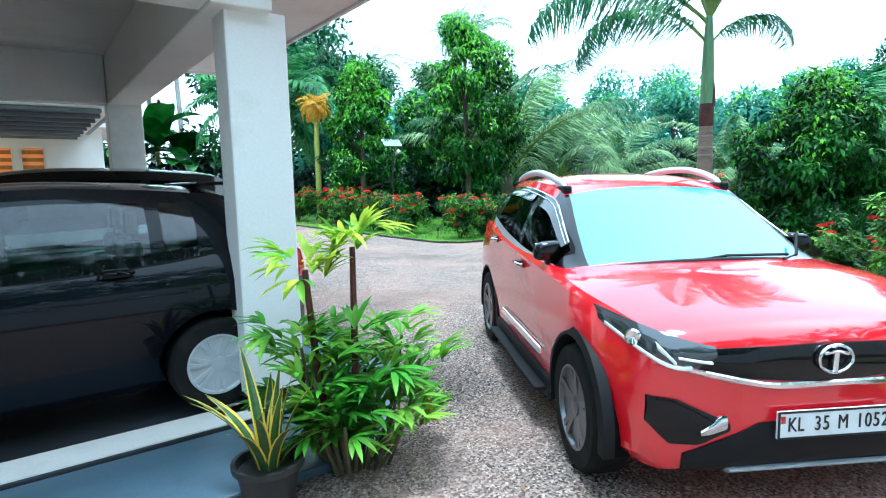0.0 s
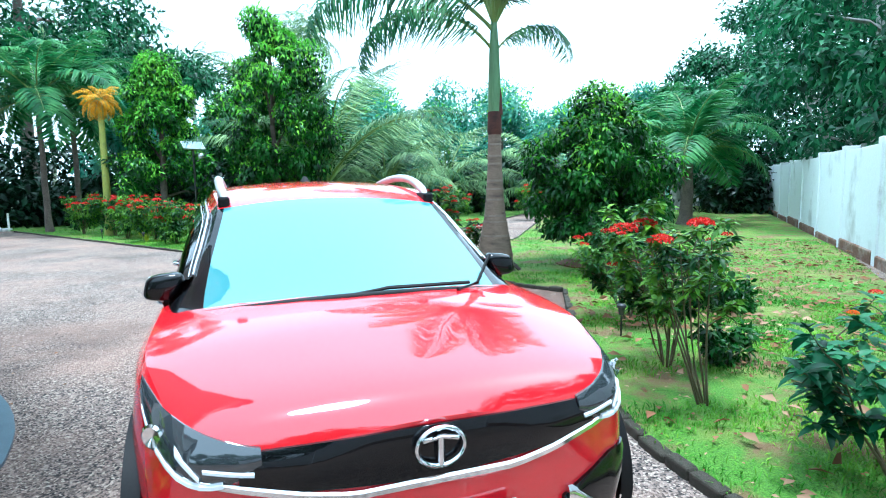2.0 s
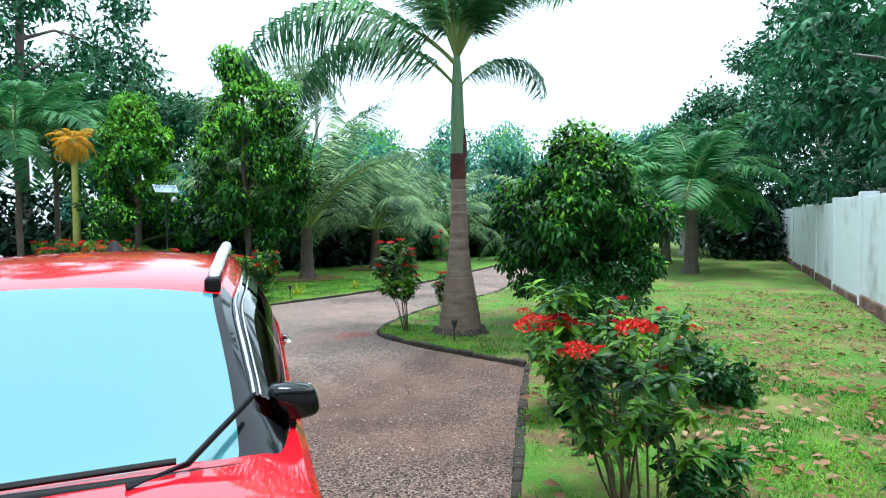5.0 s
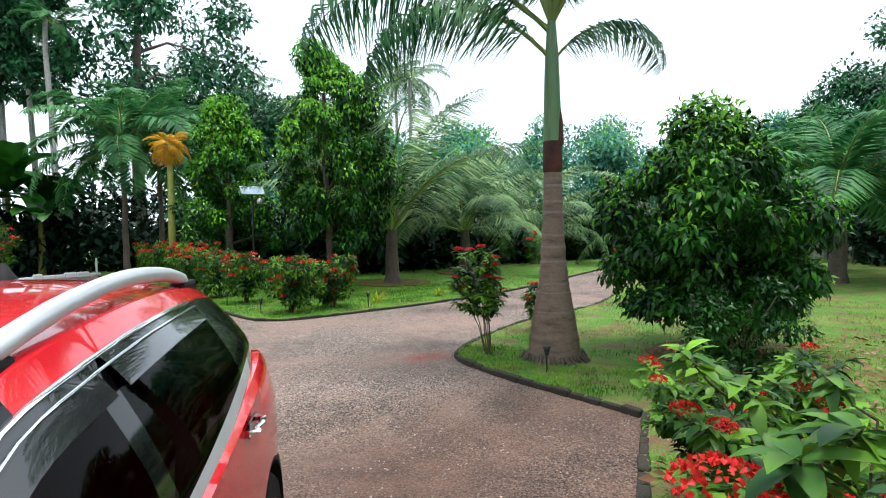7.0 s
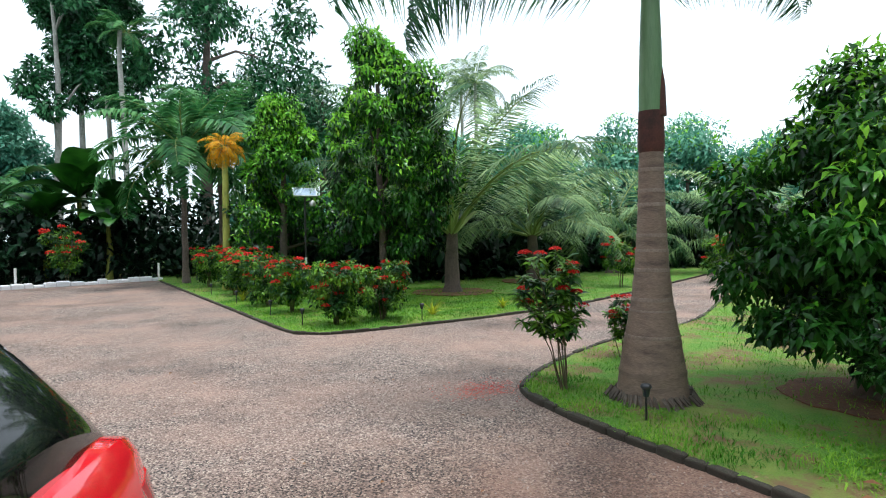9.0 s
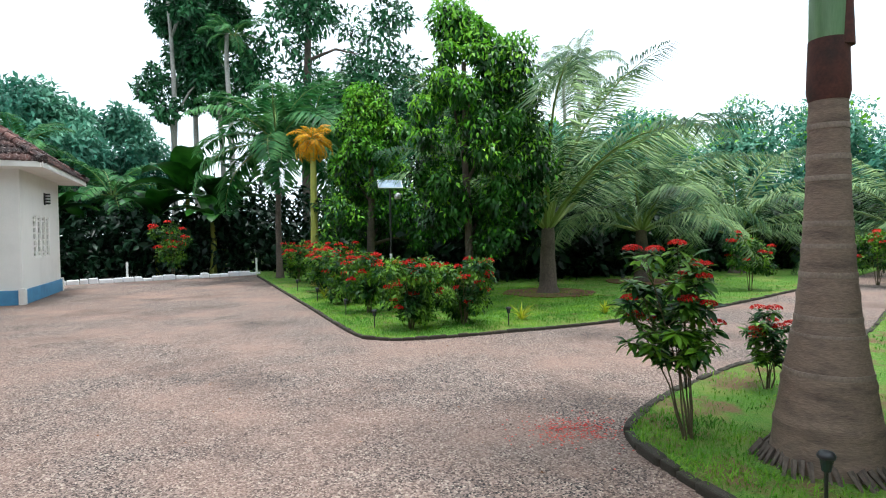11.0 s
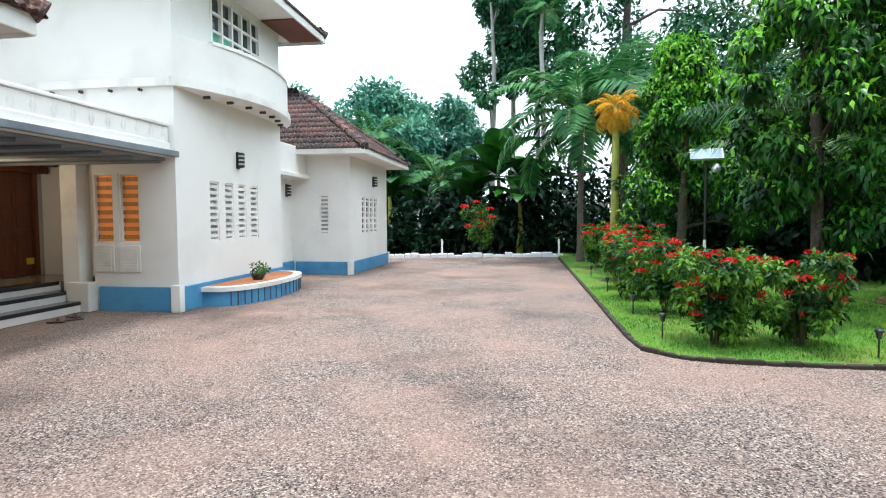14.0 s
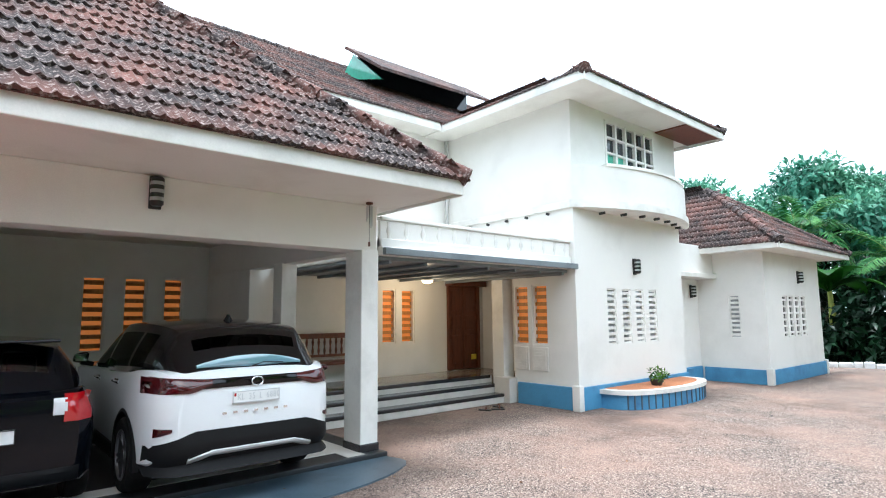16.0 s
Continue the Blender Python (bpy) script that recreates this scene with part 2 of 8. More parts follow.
M = dict(
    white=surface("white_wall_paint", (0.82, 0.81, 0.77), (0.72, 0.71, 0.67), 0.75, big=0.7, fine=90, grain=0.06, relief=0.15),
    trim=surface("white_trim_paint", (0.82, 0.81, 0.77), (0.62, 0.61, 0.57), 0.55, big=1.5, grain=0.05, relief=0.1),
    blue=surface("blue_plinth_paint", (0.085, 0.30, 0.52), (0.06, 0.20, 0.38), 0.6, big=2.0, grain=0.15),
    soffit=surface("soffit_plaster", (0.80, 0.78, 0.73), (0.70, 0.67, 0.62), 0.8, grain=0.06),
    gravel=gravel_mat(), lawn=lawn_mat(), lawn_patchy=lawn_mat("patchy_lawn", 0.46, 0.48),
    soil=surface("bare_soil", (0.17, 0.075, 0.035), (0.10, 0.05, 0.03), 0.95, big=3, fine=40, grain=0.4, relief=0.8, dist=0.02),
    earth=surface("leaf_litter_ground", (0.035, 0.05, 0.018), (0.05, 0.04, 0.02), 0.95, big=0.6, fine=20, grain=0.5, relief=0.8, dist=0.03),
    tile=tile_mat("clay_roof_tile", (0.17, 0.075, 0.06), (0.035, 0.028, 0.028)),
    kerb=surface("mossy_kerb", (0.05, 0.04, 0.028), (0.025, 0.03, 0.012), 0.9, big=4, fine=50, grain=0.4, relief=0.6, dist=0.01),
    stepstone=surface("white_step_facing", (0.72, 0.69, 0.64), None, 0.35, big=2, grain=0.06, relief=0.05),
    granite=surface("black_granite", (0.03, 0.028, 0.03), (0.015, 0.015, 0.016), 0.15, fine=220, grain=0.4, relief=0.02),
    slate=surface("blue_grey_floor_tile", (0.085, 0.13, 0.17), (0.05, 0.085, 0.115), 0.35, big=3, fine=120, grain=0.3, relief=0.15),
    darkfloor=surface("dark_floor_tile", (0.028, 0.030, 0.034), (0.018, 0.019, 0.021), 0.4, big=3, fine=120, grain=0.3, relief=0.1),
    porchfloor=surface("porch_floor", (0.30, 0.25, 0.20), None, 0.2, grain=0.1, relief=0.03),
    wood=surface("dark_polished_wood", (0.16, 0.045, 0.02), (0.07, 0.02, 0.01), 0.35, big=2, fine=30, grain=0.4, stretch=(8, 8, 1), relief=0.1),
    shutter=surface("varnished_shutter_wood", (0.55, 0.24, 0.06), (0.38, 0.14, 0.03), 0.5, big=3, fine=30, grain=0.25, stretch=(8, 8, 1), relief=0.1),
    wall_old=surface("whitewashed_boundary_wall", (0.82, 0.84, 0.86), (0.50, 0.50, 0.49), 0.85, big=0.8, fine=40, grain=0.10, relief=0.4, stain=(0.56, 0.72)),
    sheet=surface("grey_roof_sheet", (0.20, 0.23, 0.25), (0.13, 0.15, 0.17), 0.5, big=2, grain=0.15),
    iron=plain("black_painted_iron", (0.02, 0.02, 0.02), 0.45),
    steel=plain("brushed_steel", (0.6, 0.6, 0.6), 0.3, 1.0),
    pipe=plain("grey_plastic_pipe", (0.5, 0.5, 0.48), 0.5),
    terracotta=surface("painted_planter_soil", (0.55, 0.22, 0.10), None, 0.9, grain=0.3, relief=0.6),
    pane=plain("dark_window_pane", (0.03, 0.04, 0.05), 0.05, 0.0, 0.0, 0.8),
    frosted=plain("frosted_window_pane", (0.42, 0.44, 0.45), 0.3),
    greenpane=plain("green_window_pane", (0.10, 0.48, 0.34), 0.08, 0.0, 0.0, 0.8),
    bark=surface("grey_bark", (0.13, 0.10, 0.08), (0.06, 0.05, 0.04), 0.9, big=2, fine=25, grain=0.4, relief=0.7, dist=0.02),
    palebark=surface("pale_bark", (0.42, 0.40, 0.36), (0.22, 0.22, 0.19), 0.9, big=1, fine=12, grain=0.3, relief=0.5, dist=0.02),
    royal=surface("royal_palm_trunk", (0.25, 0.175, 0.13), (0.12, 0.085, 0.065), 0.85, big=3, fine=30, grain=0.3, stretch=(1, 1, 4), relief=0.5, dist=0.01),
    footing=surface("soil_stained_masonry", (0.20, 0.10, 0.06), (0.42, 0.33, 0.27), 0.9, big=3, fine=30, grain=0.5, relief=0.8, dist=0.02),
    scar=surface("leaf_scar_ring", (0.30, 0.23, 0.18), (0.20, 0.15, 0.12), 0.85, big=5, grain=0.3),
    shaft=surface("green_crownshaft", (0.15, 0.27, 0.12), (0.09, 0.18, 0.07), 0.4, big=2, fine=25, grain=0.12, stretch=(6, 6, 0.6), relief=0.1),
    sheath=surface("brown_dry_sheath", (0.10, 0.03, 0.02), (0.02, 0.012, 0.01), 0.8, big=3, grain=0.3),
    stem=surface("green_brown_stem", (0.12, 0.10, 0.05), (0.07, 0.07, 0.03), 0.8, big=6, grain=0.3),
    rachis=plain("frond_rachis", (0.22, 0.30, 0.08), 0.5),
    goldstem=surface("yellow_green_palm_stem", (0.34, 0.36, 0.06), (0.2, 0.25, 0.05), 0.6, big=4, grain=0.2),
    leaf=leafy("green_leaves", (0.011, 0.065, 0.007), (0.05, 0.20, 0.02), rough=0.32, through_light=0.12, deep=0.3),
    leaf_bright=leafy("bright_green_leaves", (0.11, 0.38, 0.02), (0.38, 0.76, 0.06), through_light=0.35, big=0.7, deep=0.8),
    leaf_dark=leafy("dark_green_leaves", (0.016, 0.085, 0.034), (0.08, 0.30, 0.11), through_light=0.2, deep=0.35),
    # undergrowth leaves darkened: the shade below the trees is put into the colour
    leaf_shade=leafy("shade_darkened_undergrowth", (0.004, 0.02, 0.008), (0.012, 0.05, 0.02), through_light=0.05),
    # leaf_far: distance haze painted in as a paler, bluer leaf colour
    leaf_far=leafy("haze_tinted_leaves", (0.06, 0.24, 0.16), (0.22, 0.52, 0.34), through_light=0.25, big=0.3),
    leaf_shrub=leafy("shrub_leaves", (0.015, 0.075, 0.012), (0.22, 0.46, 0.03), rough=0.42, big=2.6),
    palm=leafy("palm_leaflets", (0.035, 0.17, 0.05), (0.16, 0.40, 0.12), through_light=0.3),
    palm_blue=leafy("pale_coconut_leaflets", (0.022, 0.10, 0.028), (0.40, 0.58, 0.24), through_light=0.2, big=0.6),
    palm_gold=leafy("golden_palm_leaflets", (0.75, 0.33, 0.01), (0.92, 0.62, 0.03), through_light=0.4),
    lily=leafy("yellow_green_leaves", (0.35, 0.45, 0.02), (0.8, 0.75, 0.06), through_light=0.4),
    rhapis=leafy("lady_palm_leaves", (0.09, 0.30, 0.02), (0.40, 0.65, 0.06), through_light=0.3),
    rhapis_young=leafy("young_lady_palm_leaves", (0.30, 0.50, 0.03), (0.78, 0.80, 0.10), through_light=0.4, big=4, deep=0.8),
    sans=surface("sansevieria_leaf", (0.05, 0.11, 0.03), (0.03, 0.06, 0.025), 0.4, big=14, grain=0.2, stretch=(1, 1, 6)),
    sansedge=plain("sansevieria_yellow_edge", (0.75, 0.55, 0.05), 0.4),
    red=leafy("red_flowers", (0.75, 0.02, 0.018), (0.9, 0.07, 0.05), through_light=0.3),
    orange=leafy("orange_flowers", (0.85, 0.14, 0.02), (0.9, 0.3, 0.05), through_light=0.3),
    grass=leafy("grass_blades", (0.07, 0.26, 0.012), (0.32, 0.56, 0.05), rough=0.6, through_light=0.3, big=1.1),
    dry=leafy("dry_fallen_leaves", (0.24, 0.11, 0.05), (0.5, 0.32, 0.2), rough=0.8, through_light=0.1),
    petal=leafy("fallen_petals", (0.65, 0.05, 0.04), (0.75, 0.15, 0.1), rough=0.8, through_light=0.1),
    pebble=leafy("loose_gravel_stones", (0.17, 0.125, 0.105), (0.48, 0.385, 0.325), rough=0.9, through_light=0.0, big=3),
    bulb=glow("warm_bulb", (1.0, 0.75, 0.45), 1.6),
    # window panes emit the indoor glow themselves; no lamp stands behind them
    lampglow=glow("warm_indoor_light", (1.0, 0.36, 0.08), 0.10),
)


# ---------------------------------------------------------------- mesh helpers
def thing(name, loc, label, category, group="", kind="", rz=0):
    ob = new(name)
    ob.matrix_basis = pose(*loc, 0, 0, rz)
    ob.empty_display_size = 0.2
    return tagged(ob, label, category, group, kind)


def smooth_mesh(me, angle=40):
    me.polygons.foreach_set("use_smooth", [True] * len(me.polygons))
    me.set_sharp_from_angle(angle=radians(angle))


def part(name, bm, material, parent=None, label="", smooth=0):
    me = bpy.data.meshes.new(name)
    bm.to_mesh(me)
    bm.free()
    me.materials.append(material)
    if smooth:
        smooth_mesh(me, smooth)
    ob = new(name, me)
    ob.parent = parent
    return tagged(ob, label)


def raw(name, verts, faces, material, parent=None, label="", smooth=0):
    me = bpy.data.meshes.new(name)
    me.from_pydata([tuple(map(float, v)) for v in verts], [], faces)
    me.materials.append(material)
    if smooth:
        smooth_mesh(me, smooth)
    ob = new(name, me)
    ob.parent = parent
    return tagged(ob, label)


def from_arrays(name, verts, loops_per_face, loops):
    """A mesh from number arrays; all faces have the same number of corners."""
    me = bpy.data.meshes.new(name)
    n = len(loops) // loops_per_face
    me.vertices.add(len(verts))
    me.vertices.foreach_set("co", np.asarray(verts, dtype=np.float32).ravel())
    me.loops.add(len(loops))
    me.loops.foreach_set("vertex_index", np.asarray(loops, dtype=np.int32))
    me.polygons.add(n)
    me.polygons.foreach_set("loop_start", np.arange(0, n * loops_per_face, loops_per_face, dtype=np.int32))
    me.polygons.foreach_set("loop_total", np.full(n, loops_per_face, dtype=np.int32))
    me.update(calc_edges=True)
    return me


def slab(bm, x0, x1, y0, y1, z0, z1, bevel=0.0):
    r = bmesh.ops.create_cube(bm, size=1.0, matrix=Matrix.Translation(((x0 + x1) / 2, (y0 + y1) / 2, (z0 + z1) / 2))
                              @ Matrix.Diagonal((abs(x1 - x0), abs(y1 - y0), abs(z1 - z0), 1)))
    if bevel:
        edges = list({e for v in r["verts"] for e in v.link_edges})
        bmesh.ops.bevel(bm, geom=edges, offset=bevel, segments=2, profile=0.5, affect="EDGES")
    return bm


def boxed(name, dims, material, parent=None, label="", bevel=0.01):
    return part(name, slab(bmesh.new(), *dims, bevel=bevel), material, parent, label)


def tube(bm, pts, radii, seg=8, cap=True):
    """A tapered tube along points."""
    pts = [Vector(p) for p in pts]
    rings = []
    for i, p in enumerate(pts):
        d = (pts[min(i + 1, len(pts) - 1)] - pts[max(i - 1, 0)]).normalized()
        a = d.orthogonal().normalized() if abs(d.z) > 0.95 else d.cross(Vector((0, 0, 1))).normalized()
        b = d.cross(a).normalized()
        if i and rings:
            pass
        r = radii[i] if hasattr(radii, "__len__") else radii
        rings.append([bm.verts.new(p + (a * math.cos(k * 2 * math.pi / seg) + b * math.sin(k * 2 * math.pi / seg)) * r) for k in range(seg)])
    for r0, r1 in zip(rings, rings[1:]):
        best = min(range(seg), key=lambda s: (r0[0].co - r1[s].co).length)
        for k in range(seg):
            try:
                bm.faces.new((r0[k], r0[(k + 1) % seg], r1[(k + 1 + best) % seg], r1[(k + best) % seg]))
            except ValueError:
                pass
    if cap:
        bm.faces.new(rings[0][::-1])
        bm.faces.new(rings[-1])
    return bm


def lathe(bm, profile, seg=24, m=Matrix()):
    """Turn (radius, height) pairs about z."""
    rings = [[bm.verts.new(m @ Vector((r * math.cos(2 * math.pi * k / seg), r * math.sin(2 * math.pi * k / seg), z))) for k in range(seg)]
             for r, z in profile]
    for r0, r1 in zip(rings, rings[1:]):
        for k in range(seg):
            bm.faces.new((r0[k], r0[(k + 1) % seg], r1[(k + 1) % seg], r1[k]))
    bm.faces.new(rings[0][::-1])
    bm.faces.new(rings[-1])
    return bm


def prism(bm, outline, z0, z1):
    """An upright prism over a plan outline."""
    lo = [bm.verts.new((x, y, z0)) for x, y in outline]
    hi = [bm.verts.new((x, y, z1)) for x, y in outline]
    n = len(outline)
    for i in range(n):
        bm.faces.new((lo[i], lo[(i + 1) % n], hi[(i + 1) % n], hi[i]))
    bm.faces.new(lo[::-1])
    bm.faces.new(hi)
    bmesh.ops.recalc_face_normals(bm, faces=bm.faces[:])
    return bm


# ---------------------------------------------------------------- ground, drive, lawns
def spline(pts, per=6):
    """A smooth plan curve through points."""
    out = []
    n = len(pts)
    for i in range(n - 1):
        p0, p1, p2, p3 = (Vector(pts[max(0, min(n - 1, i + k))]) for k in (-1, 0, 1, 2))
        for s in range(per):
            t = s / per
            out.append(tuple(0.5 * ((2 * p1) + (p2 - p0) * t + (2 * p0 - 5 * p1 + 4 * p2 - p3) * t * t + (3 * p1 - p0 - 3 * p2 + p3) * t ** 3)))
    return out + [tuple(pts[-1])]


def flat_sheet(name, outline, z, material, label="", category=""):
    bm = bmesh.new()
    f = bm.faces.new([bm.verts.new((x, y, z)) for x, y in outline])
    if f.normal.z < 0:
        f.normal_flip()
    bmesh.ops.triangulate(bm, faces=bm.faces[:])
    return tagged(part(name, bm, material), label, category, "", "structure")


boxed_ground = raw("ground", [(-900, -900, -0.06), (900, -900, -0.06), (900, 900, -0.06), (-900, 900, -0.06)], [(0, 1, 2, 3)], M["earth"])
tagged(boxed_ground, "dark leaf-littered earth under the trees", "ground", "", "structure")

WALL_A, WALL_B = Vector((-12.51, -10.16)), Vector((38.68, 2.49))          # foot of the boundary wall
flat_sheet("driveway", [(-16, -11), (-5, -8.5), (6, -5.5), (40, 3), (60, 40), (2, 23), (-4.6, 21.0), (-16, 21)], 0.0, M["gravel"],
           "pinkish brown gravel drive with damp dark patches", "driveway")

LAWN_EDGE = spline([(60, 26), (40, 17.3), (21.46, 10.14), (14.52, 7.78), (9.4, 6.16), (6.3, 5.71), (4.38, 5.7), (3.12, 5.76), (2.5, 6.06),
                    (2.3, 6.76), (2.26, 9.96), (2.22, 15.21), (2.16, 21.33)])
lawn_middle = flat_sheet("lawn_middle", LAWN_EDGE + [(2.25, 60), (60, 60)], 0.035, M["lawn"], "bright green clipped lawn beneath palms and trees", "lawn")
STRIP_EDGE = spline([(-2.75, -6.67), (-2.17, -5.56), (-1.83, -4.94), (-1.52, -4.46), (-1.15, -4.03), (-0.59, -3.59), (0.22, -3.1), (1.07, -2.59), (2.17, -1.95), (2.69, -1.66)]) + \
    spline([(2.73, -1.6), (2.76, -1.03), (2.77, -0.35), (2.84, 0.41), (3, 1.13), (3.32, 1.48), (4.19, 1.95), (5.73, 2.46), (6.89, 2.59), (8.92, 3), (12, 4.37),
            (15.58, 5.98), (22.24, 8.62), (40, 15.2), (60, 23)])
flat_sheet("lawn_strip", STRIP_EDGE + [(60, 9), (34, 1.6), (9, -4.6)], 0.045, M["lawn_patchy"], "patchy green lawn strewn with dry leaves", "lawn")


def kerb_run(name, path, h, w, label):
    """Kerb of rough stones, each a piece, along a plan line."""
    root = thing(name, (0, 0, 0), label, "kerb", "", "structure")
    rng = random.Random(7)
    total, i, pos = 0.0, 0, 0
    segs = [(Vector(a), Vector(b)) for a, b in zip(path, path[1:])]
    lens = [(b - a).length for a, b in segs]
    dist, L = 0.0, sum(lens)

    def at(d):
        for (a, b), l in zip(segs, lens):
            if d <= l:
                return a.lerp(b, d / max(l, 1e-6)), (b - a).normalized()
            d -= l
        return segs[-1][1], (segs[-1][1] - segs[-1][0]).normalized()
    base = bmesh.new()
    slab(base, -0.5, 0.5, -0.5, 0.5, 0, 1, 0.16)
    me = bpy.data.meshes.new("kerb_stone")
    base.to_mesh(me)
    base.free()
    me.materials.append(M["kerb"])
    count = 0
    while dist < L and count < 280:
        l = rng.uniform(0.16, 0.30)
        p, d = at(dist + l / 2)
        ob = new("kerb_stone", me)
        ob.parent = root
        ob.matrix_basis = Matrix.Translation((p.x, p.y, -0.03)) @ Matrix.Rotation(math.atan2(d.y, d.x) + rng.uniform(-.06, .06), 4, "Z") @ \
            Matrix.Diagonal((l * 0.98, w * rng.uniform(0.8, 1.15), h * rng.uniform(0.8, 1.15) + 0.03, 1))
        dist += l
        count += 1
    return root


kerb_run("kerb_strip", [p for p in STRIP_EDGE if p[0] < 20], 0.06, 0.08, "low mossy dark stone edging along the lawn strip")
kerb_run("kerb_lawn", [p for p in LAWN_EDGE if p[0] < 20], 0.05, 0.07, "thin dark stone edging round the lawn")

# boundary wall, whitewashed, with a stepped top and darker foot
wall_root = thing("boundary_wall", (0, 0, 0), "weathered whitewashed masonry boundary wall beside the lawn", "wall", "", "structure")
wd = (WALL_B - WALL_A).normalized()
wang = math.atan2(wd.y, wd.x)
wlen = (WALL_B - WALL_A).length
step = 3.02
k = 0
while k * step < wlen:
    bm = bmesh.new()
    top = 2.2 - (0.05 if k % 2 else 0.0)
    slab(bm, k * step, min(wlen, (k + 1) * step) - 0.012, -0.11, 0.11, -0.05, top, 0.015)
    o = part("wall_panel", bm, M["wall_old"], wall_root)
    o.matrix_basis = Matrix.Translation((WALL_A.x, WALL_A.y, 0)) @ Matrix.Rotation(wang, 4, "Z")
    bm = bmesh.new()
    slab(bm, k * step + 0.13, min(wlen, (k + 1) * step) - 0.14, 0.09, 0.16, -0.05, 0.2 + 0.05 * math.sin(k * 2.1), 0.03)
    o = part("wall_footing", bm, M["footing"], wall_root, "brown soil-stained masonry footing")
    o.matrix_basis = Matrix.Translation((WALL_A.x, WALL_A.y, 0)) @ Matrix.Rotation(wang, 4, "Z")
    bm = bmesh.new()
    slab(bm, k * step - 0.12, k * step + 0.12, -0.15, 0.15, -0.05, 2.26, 0.015)
    o = part("wall_post", bm, M["wall_old"], wall_root)
    o.matrix_basis = Matrix.Translation((WALL_A.x, WALL_A.y, 0)) @ Matrix.Rotation(wang, 4, "Z")
    k += 1

# low stone border at the far end of the drive, with white-tipped stones
far = thing("low_border_wall", (0, 0, 0), "low whitewashed stone border at the end of the drive", "border", "", "structure")
rng = random.Random(3)
a, b = Vector((-4.5, 20.9)), Vector((2.25, 22.55))
d = (b - a).normalized()
s = 0.0
while s < (b - a).length:
    l = rng.uniform(0.25, 0.5)
    p = a + d * (s + l / 2)
    bm = bmesh.new()
    slab(bm, -l / 2 + .01, l / 2 - .01, -0.1, 0.1, -0.02, rng.uniform(0.1, 0.2), 0.03)
    o = part("border_stone", bm, M["wall_old"], far)
    o.matrix_basis = Matrix.Translation((p.x, p.y, 0)) @ Matrix.Rotation(math.atan2(d.y, d.x) + rng.uniform(-.1, .1), 4, "Z")
    s += l
for px, py in ((-2.4, 21.6), (2.2, 22.3)):
    bm = bmesh.new()
    tube(bm, [(0, 0, 0), (0, 0, 0.72)], 0.04, 8)
    o = tagged(part("marker_post", bm, M["trim"]), "short white post at the end of the drive", "post")
    o.location = (px, py, 0)


# ---------------------------------------------------------------- house
house = thing("house", (-8.5, 8.0, 0), "white two-storey tiled-roof villa with blue plinth", "house")
HO = Matrix.Translation((8.5, -8.0, 0))


def hpart(name, bm, material, label="", smooth=0, parent=None):
    bm.transform(HO) if parent is None else None
    return part(name, bm, material, parent or house, label, smooth)


def wall_with_openings(name, axis, plane, thick, a0, a1, z0, z1, openings=(), material=None, label=""):
    """A wall along x or y; plane is its outer face, thick runs inward (signed). Openings: (a, b, z, z)."""
    bm = bmesh.new()
    us = sorted({a0, a1, *[o[0] for o in openings], *[o[1] for o in openings]})
    zs = sorted({z0, z1, *[o[2] for o in openings], *[o[3] for o in openings]})
    vid = {}

    def v(u, z, dpt):
        key = (u, z, dpt)
        if key not in vid:
            w = plane + dpt * thick
            vid[key] = bm.verts.new((u, w, z) if axis == "x" else (w, u, z))
        return vid[key]

    def solid(i, j):
        if not (0 <= i < len(us) - 1 and 0 <= j < len(zs) - 1):
            return False
        cu, cz = (us[i] + us[i + 1]) / 2, (zs[j] + zs[j + 1]) / 2
        return not any(o[0] < cu < o[1] and o[2] < cz < o[3] for o in openings)
    for i in range(len(us) - 1):
        for j in range(len(zs) - 1):
            if not solid(i, j):
                continue
            A, B, C, D = us[i], us[i + 1], zs[j], zs[j + 1]
            for q in (0, 1):
                bm.faces.new([v(A, C, q), v(B, C, q), v(B, D, q), v(A, D, q)])
            for (di, dj, p, r) in ((-1, 0, (A, C), (A, D)), (1, 0, (B, C), (B, D)), (0, -1, (A, C), (B, C)), (0, 1, (A, D), (B, D))):
                if not solid(i + di, j + dj):
                    bm.faces.new([v(*p, 0), v(*r, 0), v(*r, 1), v(*p, 1)])
    bmesh.ops.recalc_face_normals(bm, faces=bm.faces[:])
    return hpart(name, bm, material or M["white"], label)


